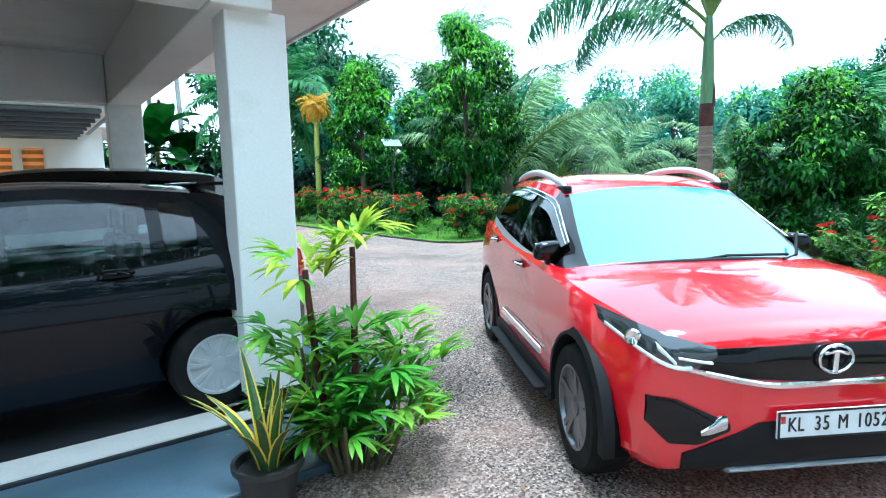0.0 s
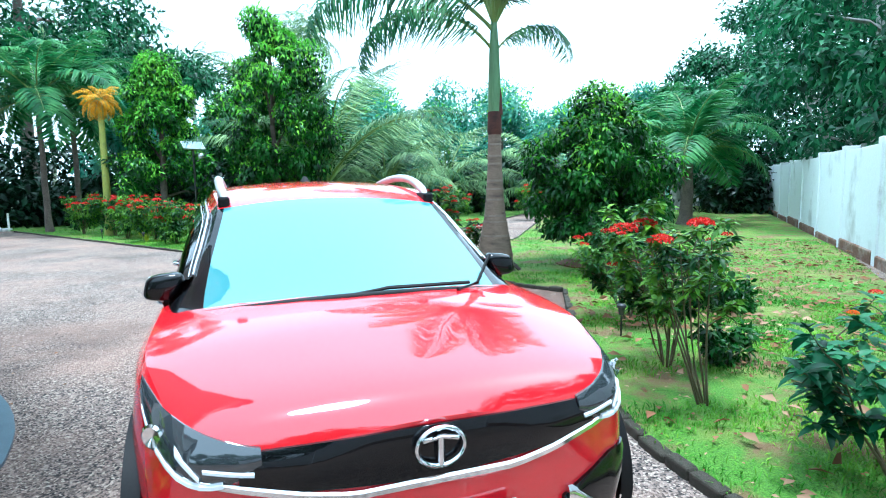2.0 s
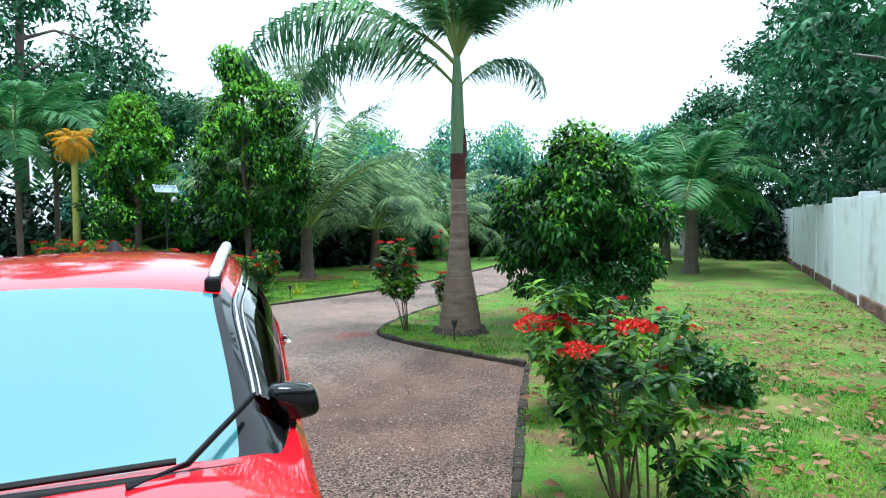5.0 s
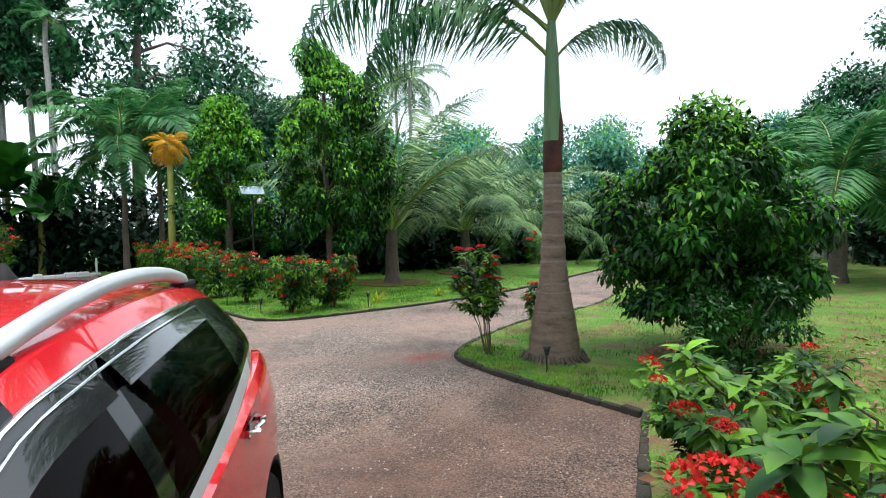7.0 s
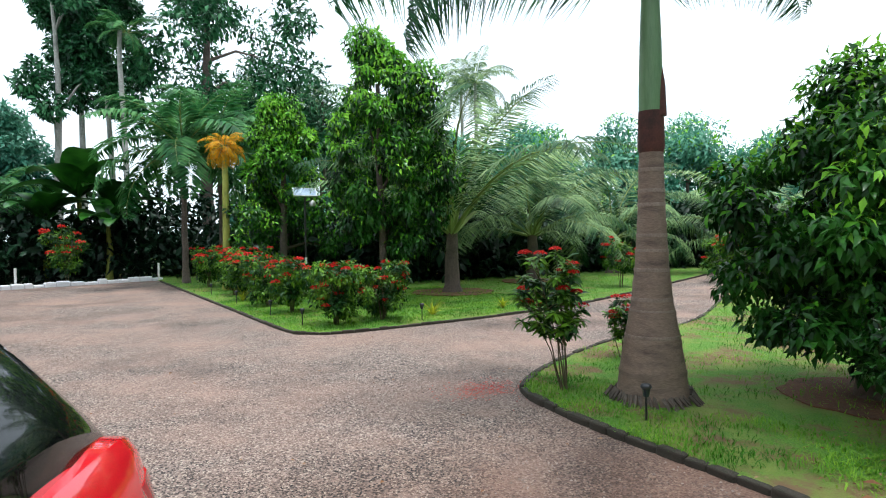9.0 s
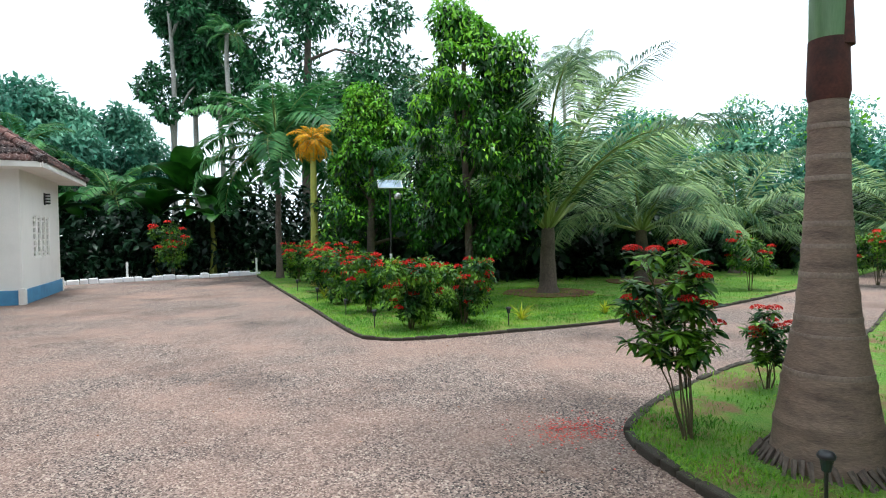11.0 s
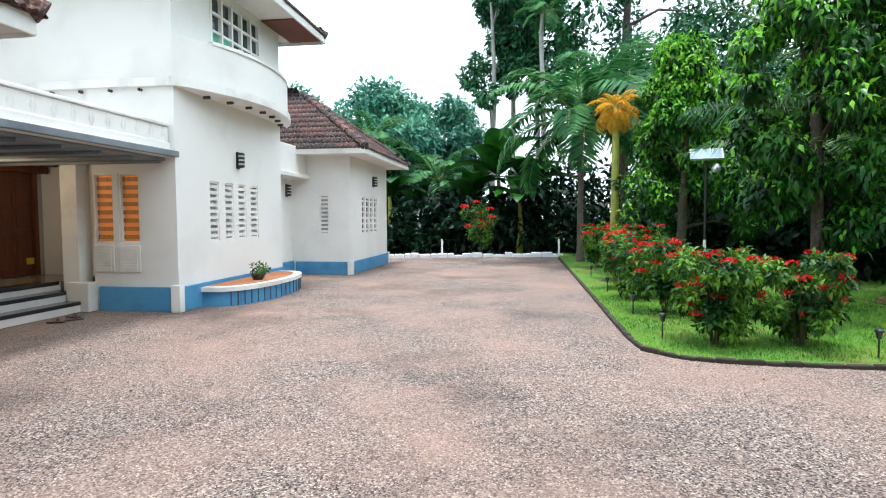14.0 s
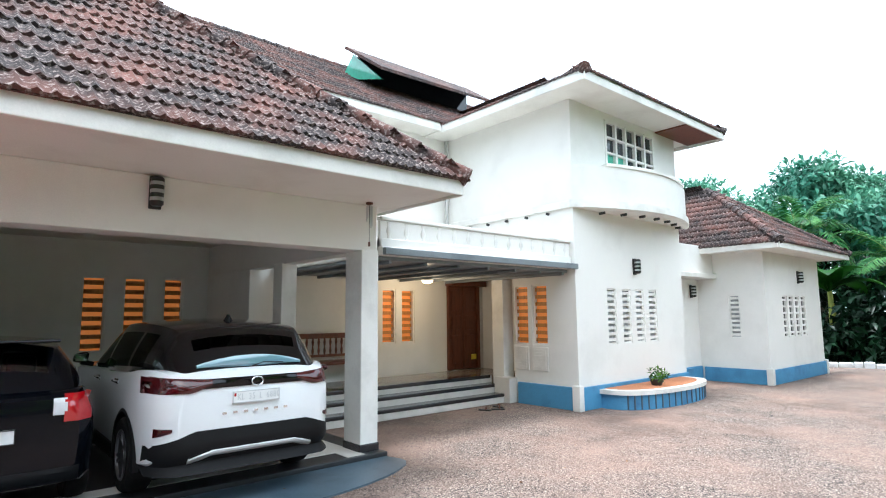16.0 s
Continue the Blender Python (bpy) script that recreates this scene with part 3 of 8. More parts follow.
def louvre_window(axis, plane, out, a0, a1, z0, z1, bars=9, fill="white"):
    """A window in an opening: frame, horizontal bars, pane behind. out: +1/-1, the outward way along the other axis."""
    root = new("window")
    root.parent = house
    cx = (a0 + a1) / 2

    def place(bm):
        # local: u across, w outward, z up -> house space
        for vt in bm.verts:
            u, w, z = vt.co
            vt.co = (u + 8.5, plane + out * w - 8.0, z) if axis == "x" else (plane + out * w + 8.5, u - 8.0, z)
        bmesh.ops.recalc_face_normals(bm, faces=bm.faces[:])
        return bm
    fr = 0.035
    bm = bmesh.new()
    for dims in ((a0, a0 + fr, z0, z1), (a1 - fr, a1, z0, z1), (a0 + fr, a1 - fr, z0, z0 + fr), (a0 + fr, a1 - fr, z1 - fr, z1)):
        slab(bm, dims[0], dims[1], -0.10, -0.02, dims[2], dims[3])
    frame_mat = M["trim"]
    f = part("window_frame", place(bm), frame_mat, root)
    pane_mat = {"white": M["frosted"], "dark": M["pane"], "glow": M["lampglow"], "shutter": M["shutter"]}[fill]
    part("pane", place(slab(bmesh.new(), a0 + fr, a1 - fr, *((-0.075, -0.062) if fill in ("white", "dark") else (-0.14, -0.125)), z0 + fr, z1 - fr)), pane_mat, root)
    bar_mat = M["trim"] if fill in ("white", "dark") else M["shutter"]
    h = (z1 - z0 - 2 * fr) / bars
    near = 0.055 if fill in ("white", "dark") else 0.0
    thick = 0.15 if fill == "dark" else 0.26
    for k in range(bars):
        zc = z0 + fr + (k + 0.5) * h
        bm = bmesh.new()
        slab(bm, a0 + fr, a1 - fr, -0.095 + near, -0.075 + near, zc - h * thick, zc + h * thick)
        part("window_bar", place(bm), bar_mat, root)
    return root


def casement(axis, plane, out, a0, a1, z0, z1, cols, rows, greens=()):
    root = new("window")
    root.parent = house

    def place(bm):
        for vt in bm.verts:
            u, w, z = vt.co
            vt.co = (u + 8.5, plane + out * w - 8.0, z) if axis == "x" else (plane + out * w + 8.5, u - 8.0, z)
        bmesh.ops.recalc_face_normals(bm, faces=bm.faces[:])
        return bm
    bm = bmesh.new()
    cw, rh = (a1 - a0) / cols, (z1 - z0) / rows
    for i in range(cols + 1):
        slab(bm, a0 + i * cw - 0.03, a0 + i * cw + 0.03, -0.12, 0.02, z0, z1)
    for j in range(rows + 1):
        for i in range(cols):
            slab(bm, a0 + i * cw + 0.03, a0 + (i + 1) * cw - 0.03, -0.11, 0.01, z0 + j * rh - 0.022, z0 + j * rh + 0.022)
    part("window_frame", place(bm), M["trim"], root)
    for i in range(cols):
        for j in range(rows):
            bm = slab(bmesh.new(), a0 + i * cw + 0.03, a0 + (i + 1) * cw - 0.03, -0.06, -0.05, z0 + j * rh + 0.022, z0 + (j + 1) * rh - 0.022)
            part("pane", place(bm), M["greenpane"] if (i, j) in greens else M["pane"], root)


def hbox(name, x0, x1, y0, y1, z0, z1, material, label="", bevel=0.012, parent=None):
    bm = slab(bmesh.new(), x0, x1, y0, y1, z0, z1, bevel)
    bm.transform(HO)
    return part(name, bm, material, parent or house, label)


# middle wing, ground floor and first floor
EAST4 = [(9.12, 9.44, 1.16, 2.27), (9.66, 9.98, 1.16, 2.27), (10.17, 10.49, 1.16, 2.27), (10.69, 11.02, 1.16, 2.27)]
wall_with_openings("wall", "y", -4.85, -0.22, 8.1, 12.2, 0, 3.85, EAST4)
for o in EAST4:
    louvre_window("y", -4.85, 1, *o, bars=9)
PORCHWIN = [(-6.42, -6.02, 1.16, 2.36), (-5.93, -5.53, 1.16, 2.36)]
wall_with_openings("wall", "x", 8.1, 0.22, -6.35, -5.07, 0, 2.58, PORCHWIN)
for o in PORCHWIN:
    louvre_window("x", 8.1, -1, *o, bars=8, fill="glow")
    hbox("shutter_panel", o[0], o[1], 8.075, 8.098, 0.66, 1.13, M["trim"])
    for k in range(7):
        hbox("louvre_slat", o[0] + 0.05, o[1] - 0.05, 8.062, 8.078, 0.71 + k * 0.055, 0.745 + k * 0.055, M["trim"], bevel=0)
wall_with_openings("wall", "x", 8.1, 0.22, -8.5, -5.07, 2.72, 5.95)
wall_with_openings("wall", "x", 12.2, -0.22, -8.5, -5.07, 0, 5.95)
UPWIN = [(9.26, 11.22, 4.72, 5.78)]
wall_with_openings("wall", "y", -4.85, -0.22, 8.1, 12.2, 3.85, 5.95, UPWIN)
casement("y", -4.85, 1, 9.29, 11.19, 4.75, 5.75, 5, 3, greens=((0, 0), (1, 0)))
# bowed apron under the upstairs window with its moulding
arc = [(-4.84 + 0.62 * math.sin(math.pi * k / 20) ** 0.8, 8.08 + 4.45 * k / 20) for k in range(21)]
bow = prism(bmesh.new(), [(-4.87, 8.08)] + arc + [(-4.87, 12.53)], 3.92, 4.62)
hpart("bowed_apron", bow, M["white"], "bowed plaster apron below the upstairs window", 60)
arc2 = [(-4.84 + 0.72 * math.sin(math.pi * k / 20) ** 0.8, 8.0 + 4.6 * k / 20) for k in range(21)]
hpart("moulding", prism(bmesh.new(), [(-4.86, 8.0)] + arc2 + [(-4.86, 12.6)], 3.78, 3.92), M["trim"], "", 60)
hpart("sill_ledge", prism(bmesh.new(), [(-4.86, 8.9)] + [(-4.84 + 0.66 * math.sin(math.pi * k / 20) ** 0.8, 8.08 + 4.45 * k / 20) for k in range(3, 18)] + [(-4.86, 11.7)], 4.62, 4.68), M["trim"], "", 60)
hbox("string_course", -8.3, -4.86, 8.04, 8.1, 3.78, 3.92, M["trim"])
for k in range(7):
    bm = bmesh.new()
    tube(bm, [(-4.86 + 0.5 * math.sin(math.pi * (k + 1) / 8), 8.7 + k * 0.5, 3.70), (-4.74 + 0.5 * math.sin(math.pi * (k + 1) / 8), 8.7 + k * 0.5, 3.70)], 0.028, 8)
    hpart("drain_spout", bm, M["iron"])
for k in range(5):
    bm = bmesh.new()
    tube(bm, [(-7.6 + k * 0.55, 8.06, 3.72), (-7.6 + k * 0.55, 8.0, 3.72)], 0.028, 8)
    hpart("drain_spout", bm, M["iron"])
# blue plinths with sloping flare
hbox("plinth", -6.3, -4.83, 8.04, 8.098, 0, 0.42, M["blue"], "dark blue painted plinth")
hbox("plinth", -4.848, -4.79, 8.05, 12.2, 0, 0.42, M["blue"])
hbox("corner_foot", -4.93, -4.76, 7.99, 8.13, 0, 0.46, M["trim"])
# connecting passage between the wings
wall_with_openings("wall", "y", -5.6, -0.22, 12.2, 14.8, 0, 2.7)
hbox("cornice", -5.65, -5.05, 12.2, 14.55, 2.66, 2.78, M["trim"])
hbox("parapet", -5.6, -5.15, 12.2, 14.55, 2.78, 3.5, M["white"])
hbox("plinth", -5.598, -5.54, 12.2, 14.5, 0, 0.38, M["blue"])
hbox("meter_box", -5.55, -5.48, 13.3, 13.9, 0.02, 0.36, M["blue"])
# end wing
NWIN = [(-4.80, -4.52, 1.12, 2.23)]
wall_with_openings("wall", "x", 14.55, 0.22, -5.82, -4.12, 0, 3.3, NWIN)
louvre_window("x", 14.55, -1, *NWIN[0], bars=9)
RWIN = [(15.66, 15.98, 1.12, 2.21), (16.12, 16.44, 1.12, 2.21), (16.58, 16.90, 1.12, 2.21), (17.04, 17.36, 1.12, 2.21)]
wall_with_openings("wall", "y", -3.9, -0.22, 14.55, 18.64, 0, 3.3, RWIN)
for o in RWIN:
    louvre_window("y", -3.9, 1, *o, bars=6, fill="dark")
wall_with_openings("wall", "x", 18.64, -0.22, -12, -4.12, 0, 3.3)
hbox("plinth", -5.5, -3.88, 14.49, 14.548, 0, 0.36, M["blue"])
hbox("plinth", -3.898, -3.84, 14.5, 18.66, 0, 0.36, M["blue"])
hbox("corner_foot", -3.97, -3.82, 14.45, 14.6, 0, 0.40, M["trim"])
hbox("corner_foot", -3.97, -3.82, 18.56, 18.7, 0, 0.40, M["trim"])

# porch: floor, steps, back wall, door, ceiling
hbox("porch_floor", -8.4, -7.05, 3.52, 9.15, 0, 0.49, M["porchfloor"], "polished brown porch floor")
for i, (x1, z) in enumerate(((-6.80, 0.33), (-6.52, 0.165))):
    hbox("step", x1 - 0.27, x1, 3.55, 8.3 - 0.1 * i if i else 8.05, 0, z, M["stepstone"], "white stone step")
    hbox("step_tread", x1 - 0.27, x1 + 0.015, 3.55, 8.02, z - 0.045, z + 0.018, M["granite"])
hbox("step_tread", -7.32, -7.025, 3.55, 8.0, 0.44, 0.508, M["granite"])
hbox("step_face", -7.05, -7.045, 3.55, 8.05, 0.35, 0.49, M["stepstone"], bevel=0)
hbox("step_cheek", -6.78, -6.36, 7.86, 8.09, 0, 0.5, M["stepstone"])
BACKWIN = [(6.18, 6.55, 1.17, 2.34), (6.69, 7.06, 1.17, 2.34)]
DOOR = (8.0, 9.02, 0.49, 2.56)
wall_with_openings("wall", "y", -8.42, -0.22, 3.4, 9.3, 0, 2.72, BACKWIN + [DOOR])
for o in BACKWIN:
    louvre_window("y", -8.42, 1, *o, bars=8, fill="glow")
wall_with_openings("wall", "x", 9.15, 0.2, -8.4, -6.35, 0, 2.58)
wall_with_openings("wall", "y", -6.35, -0.2, 8.32, 9.15, 0, 2.58)
hbox("pillar", -6.95, -6.63, 8.0, 8.3, 0.3, 2.58, M["trim"], "white square porch pillar")
door = new("door")
door.parent = house
dm = bmesh.new()
for y0, y1, z0, z1 in ((8.0, 8.08, 0.5, 2.55), (8.94, 9.02, 0.5, 2.55), (8.08, 8.94, 2.46, 2.55)):
    slab(dm, -8.5, -8.36, y0, y1, z0, z1, 0.01)
dm.transform(HO)
part("door_frame", dm, M["wood"], door, "dark wooden door frame")
for y0, y1 in ((8.08, 8.51), (8.51, 8.94)):
    bm = bmesh.new()
    slab(bm, -8.47, -8.42, y0 + .003, y1 - .003, 0.51, 2.46, 0.006)
    for z0, z1 in ((0.65, 1.3), (1.42, 1.75), (1.87, 2.34)):
        slab(bm, -8.424, -8.405, y0 + 0.07, y1 - 0.07, z0, z1, 0.008)
    bm.transform(HO)
    part("door_leaf", bm, M["wood"], door, "polished dark wooden door leaf")
bm = slab(bmesh.new(), -8.41, -8.38, 8.75, 8.9, 0.72, 0.84, 0.004)
bm.transform(HO)
part("door_plate", bm, M["sansedge"], door, "small orange plate")
hbox("fanlight_canopy", -8.41, -8.15, 7.95, 9.06, 2.44, 2.57, M["wood"])
hbox("porch_slab", -8.4, -4.86, 3.74, 8.09, 2.60, 2.72, M["trim"], "white concrete porch roof slab")
hbox("porch_lip", -4.86, -4.78, 3.74, 8.12, 2.60, 2.70, M["sheet"], "grey-blue metal drip edge")
hbox("porch_ceiling", -8.38, -5.0, 3.76, 8.07, 2.545, 2.598, M["sheet"], "grey sheet porch ceiling")
for k in range(7):
    y = 3.95 + k * 0.66
    hbox("rafter", -8.36, -5.0, y, y + 0.05, 2.49, 2.544, M["sheet"])
# parapet over the porch, with short moulded balusters
hbox("parapet", -5.02, -4.90, 3.75, 8.06, 2.72, 2.84, M["white"])
hbox("parapet_coping", -5.03, -4.90, 3.75, 8.06, 3.10, 3.15, M["trim"])
hbox("parapet_infill", -5.01, -4.935, 3.75, 8.06, 2.72, 3.1, M["white"])
for k in range(14):
    y = 3.9 + k * 0.31
    bm = bmesh.new()
    lathe(bm, [(0.05, 2.84), (0.035, 2.88), (0.06, 2.95), (0.035, 3.03), (0.05, 3.08)], 10, Matrix.Translation((-4.96, y, 0)))
    hpart("baluster", bm, M["trim"], "", 50)

# carport
hbox("carport_floor", -10.5, -4.45, -1.645, 3.55, -0.03, 0.075, M["darkfloor"], "dark stone carport floor with white bands")
for y0, y1 in ((-1.64, -1.37), (3.0, 3.25)):
    hbox("floor_band", -10.4, -4.5, y0, y1, 0.06, 0.081, M["stepstone"], bevel=0)
for x0 in (-5.05, -7.6):
    hbox("floor_band", x0, x0 + 0.25, -1.5, 3.0, 0.06, 0.081, M["stepstone"], bevel=0)
hpart("apron", prism(bmesh.new(), spline([(-4.46, 3.52), (-4.0, 3.5), (-3.55, 2.4), (-3.4, 0), (-3.7, -1.4), (-4.46, -2.42)], 5) + [(-4.47, -2.42), (-4.47, 3.5)], -0.03, 0.02), M["slate"])
hbox("apron_edge", -10.4, -4.47, -2.44, -1.65, -0.03, 0.05, M["slate"])
COLS = [(-5.0, -4.6, 3.24, 3.5), (-4.88, -4.49, -1.5, -1.24), (-7.27, -6.95, 3.24, 3.5), (-8.0, -7.7, -1.62, -1.36)]
for x0, x1, y0, y1 in COLS:
    hbox("column", x0, x1, y0, y1, 0.07, 2.62, M["trim"], "white square carport column")
    hbox("column_base", x0 - 0.012, x1 + 0.012, y0 - 0.012, y1 + 0.012, 0.07, 0.17, M["granite"])
hbox("beam", -4.98, -4.61, -1.6, 3.48, 2.60, 3.2, M["white"])
hbox("beam", -10.5, -4.99, 3.26, 3.48, 2.60, 3.2, M["white"])
hbox("beam", -10.5, -4.99, -1.6, -1.38, 2.60, 3.2, M["white"])
hbox("eave_slab", -10.6, -3.30, -2.15, 3.78, 3.2, 3.30, M["soffit"], "plastered eave slab")
hbox("fascia", -3.30, -3.26, -2.17, 3.80, 3.17, 3.36, M["trim"])
hbox("fascia", -8.5, -3.30, 3.78, 3.82, 3.17, 3.36, M["trim"])
hbox("fascia", -10.6, -3.30, -2.19, -2.15, 3.17, 3.36, M["trim"])
CARWIN = [(1.03, 1.43, 1.14, 2.54), (1.71, 2.12, 1.14, 2.54), (2.41, 2.79, 1.14, 2.54)]
wall_with_openings("wall", "y", -10.5, -0.22, -1.6, 3.4, 0, 3.2, CARWIN)
for o in CARWIN:
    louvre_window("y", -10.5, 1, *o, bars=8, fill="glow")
wall_with_openings("wall", "x", 3.26, 0.22, -10.5, -8.30, 0, 2.6)
# unseen south wall, added to keep daylight out of the carport
wall_with_openings("wall", "x", -1.6, 0.22, -10.5, -8.02, 0, 2.6)
# upper main block
wall_with_openings("wall", "y", -8.5, -0.22, -2.6, 8.1, 3.3, 6.0)
wall_with_openings("wall", "x", -2.6, 0.22, -16, -10.6, 0, 6.0)
wall_with_openings("wall", "y", -16, 0.22, -2.2, 18.6, 0, 6.0)
wall_with_openings("wall", "x", 16.0, 0.22, -16, -8.5, 0, 6.0)
wall_with_openings("wall", "y", -8.5, -0.22, 12.2, 16.0, 2.7, 6.0)
bm = bmesh.new()
tube(bm, [(-8.38, 8.0, 5.9), (-8.38, 8.0, 2.75)], 0.045, 8)
hpart("downpipe", bm, M["pipe"], "", 60)


def hip_roof(name, x0, x1, y0, y1, ze, pitch, ridge_x0=None, overlap=0.0):
    """Hipped roof body whose ridge runs along x from a hip at x1 back to x0 (where it meets a wall or roof)."""
    half = (y1 - y0) / 2
    zr = ze + half * math.tan(radians(pitch))
    ym = (y0 + y1) / 2
    bm = bmesh.new()
    A = [bm.verts.new(c) for c in ((x1, y0, ze), (x1, y1, ze), (x1 - half, ym, zr), (x0, ym, zr), (x0, y0, ze), (x0, y1, ze))]
    for f in ((0, 1, 2), (0, 2, 3, 4), (1, 5, 3, 2), (4, 3, 5), (0, 4, 5, 1)):
        bm.faces.new([A[i] for i in f])
    bmesh.ops.recalc_face_normals(bm, faces=bm.faces[:])
    return hpart("roof", bm, M["tile"], name), zr, half, ym


def tile_mesh(w=0.245, l=0.36):
    """One interlocking clay tile: two rolls across, a lip at its foot."""
    xs = [-0.5, -0.36, -0.2, -0.02, 0.14, 0.3, 0.5]
    hs = [0.0, 0.028, 0.0, 0.0, 0.028, 0.0, 0.0]
    V, F = [], []
    for yy, lift in ((0.0, 0.034), (1.0, 0.006)):
        for x, h in zip(xs, hs):
            V.append((x * w, yy * l - 0.02, h + lift))
    for x, h in zip(xs, hs):
        V.append((x * w, -0.02, 0.004 + h * 0.4))
    n = len(xs)
    for i in range(n - 1):
        F.append((i, i + 1, n + i + 1, n + i))
        F.append((2 * n + i, 2 * n + i + 1, i + 1, i))
    return V, F


TV, TF = tile_mesh()
TILE = bpy.data.meshes.new("roof_tile")
TILE.from_pydata(TV, [], TF)
TILE.materials.append(M["tile"])


def slope_frames(origin, along, up, length, rise_len, left_in, right_in):
    """Poses of tiles over a slope: origin at the eave's start, along the eave, up the slope; the sides close in by left_in/right_in metres per metre up."""
    w, l = 0.24, 0.31
    al, upv = Vector(along).normalized(), Vector(up).normalized()
    nrm = al.cross(upv)
    rot = Matrix((al, upv, nrm)).transposed().to_4x4()
    rows = int(rise_len / l)
    for j in range(rows + 1):
        v = j * l
        a0, a1 = left_in * v, length - right_in * v
        u = (math.ceil((a0 - 0.02) / w)) * w
        while u + w <= a1 + 0.10:
            p = Vector(origin) + al * (u + w / 2 + (0.03 if j % 2 else 0)) + upv * v + nrm * 0.005
            yield Matrix.Translation(p) @ rot
            u += w


def tiles_joined(frames, parent, label=""):
    tv = np.array(TV, dtype=np.float32)
    tf = np.array(TF, dtype=np.int32)
    vs, fs = [], []
    for i, m in enumerate(frames):
        r = np.array(m)
        vs.append(tv @ r[:3, :3].T.astype(np.float32) + r[:3, 3].astype(np.float32))
        fs.append(tf + i * len(tv))
    me = from_arrays("roof_tiles", np.concatenate(vs), 4, np.concatenate(fs).ravel())
    me.materials.append(M["tile"])
    ob = new("roof_tiles", me)
    ob.parent = parent
    ob.matrix_basis = Matrix.Translation((8.5, -8.0, 0)) if parent is house else Matrix()
    return tagged(ob, label, "", "", "stuff")


def ridge_caps(p0, p1, parent, n_step=0.34):
    p0, p1 = Vector(p0), Vector(p1)
    d = (p1 - p0)
    n = int(d.length / n_step)
    for k in range(n):
        a = p0 + d * (k / n)
        b = p0 + d * ((k + 1.12) / n)
        bm = bmesh.new()
        tube(bm, [a + Vector((0, 0, 0.02)), b + Vector((0, 0, 0.02))], [0.115, 0.09], 8)
        hpart("ridge_tile", bm, M["tile"], "", 60)


SLOPES = []


def hip_tiles(x0, x1, y0, y1, ze, pitch, sides="ESN"):
    half = (y1 - y0) / 2
    t = math.tan(radians(pitch))
    sl = half / math.cos(radians(pitch))
    c = math.cos(radians(pitch))
    out = {}
    up = lambda dx, dy: (dx, dy, t)
    if "E" in sides:
        out["E"] = list(slope_frames((x1, y0, ze), (0, 1, 0), up(-1, 0), y1 - y0, sl, c, c))
    if "N" in sides:
        out["N"] = list(slope_frames((x1, y1, ze), (-1, 0, 0), up(0, -1), x1 - x0, sl, c, 0))
    if "S" in sides:
        out["S"] = list(slope_frames((x0, y0, ze), (1, 0, 0), up(0, 1), x1 - x0, sl, 0, c))
    return out


# carport roof
rf, zr, half, ym = hip_roof("steep hipped clay tile roof over the carport, dark with moss", -8.5, -3.22, -2.2, 3.84, 3.34, 40)
CARPORT_TILES = hip_tiles(-8.5, -3.22, -2.2, 3.84, 3.34, 40, "EN")
ridge_caps((-3.22, 3.84, 3.36), (-3.22 - half, ym, zr), house)
ridge_caps((-3.22, -2.2, 3.36), (-3.22 - half, ym, zr), house)
ridge_caps((-3.22 - half, ym, zr), (-8.5, ym, zr), house)
# middle wing roof
hip_roof("hipped clay tile roof over the upper storey", -11.5, -3.95, 7.35, 12.95, 6.0, 26)
tiles_joined(sum(hip_tiles(-11.5, -3.95, 7.35, 12.95, 6.0, 26).values(), []), house)
h2 = 2.8
z2 = 6.0 + h2 * math.tan(radians(26))
ridge_caps((-3.95, 7.35, 6.02), (-3.95 - h2, 10.15, z2), house)
ridge_caps((-3.95, 12.95, 6.02), (-3.95 - h2, 10.15, z2), house)
hbox("soffit", -8.5, -3.98, 7.40, 12.9, 5.93, 5.98, M["soffit"])
hbox("soffit_board", -4.84, -4.02, 11.3, 12.88, 5.895, 5.928, M["wood"], "reddish timber soffit boards")
hbox("fascia", -4.0, -3.96, 7.36, 12.95, 5.84, 6.03, M["trim"])
hbox("fascia", -7.8, -4.0, 7.34, 7.38, 5.84, 6.03, M["trim"])
hbox("fascia", -8.5, -4.0, 12.92, 12.96, 5.84, 6.03, M["trim"])
# end wing roof
hip_roof("hipped clay tile roof over the end wing", -9.5, -3.25, 13.85, 19.4, 3.42, 36)
tiles_joined(sum(hip_tiles(-9.5, -3.25, 13.85, 19.4, 3.42, 36).values(), []), house)
h3 = 2.775
z3 = 3.42 + h3 * math.tan(radians(36))
ridge_caps((-3.25, 13.85, 3.44), (-3.25 - h3, 16.625, z3), house)
ridge_caps((-3.25, 19.4, 3.44), (-3.25 - h3, 16.625, z3), house)
ridge_caps((-3.25 - h3, 16.625, z3), (-9.5, 16.625, z3), house)
hbox("soffit", -9.5, -3.3, 13.9, 19.35, 3.3, 3.38, M["soffit"])
hbox("fascia", -3.3, -3.26, 13.86, 19.4, 3.28, 3.44, M["trim"])
hbox("fascia", -6.2, -3.3, 13.84, 13.88, 3.28, 3.44, M["trim"])
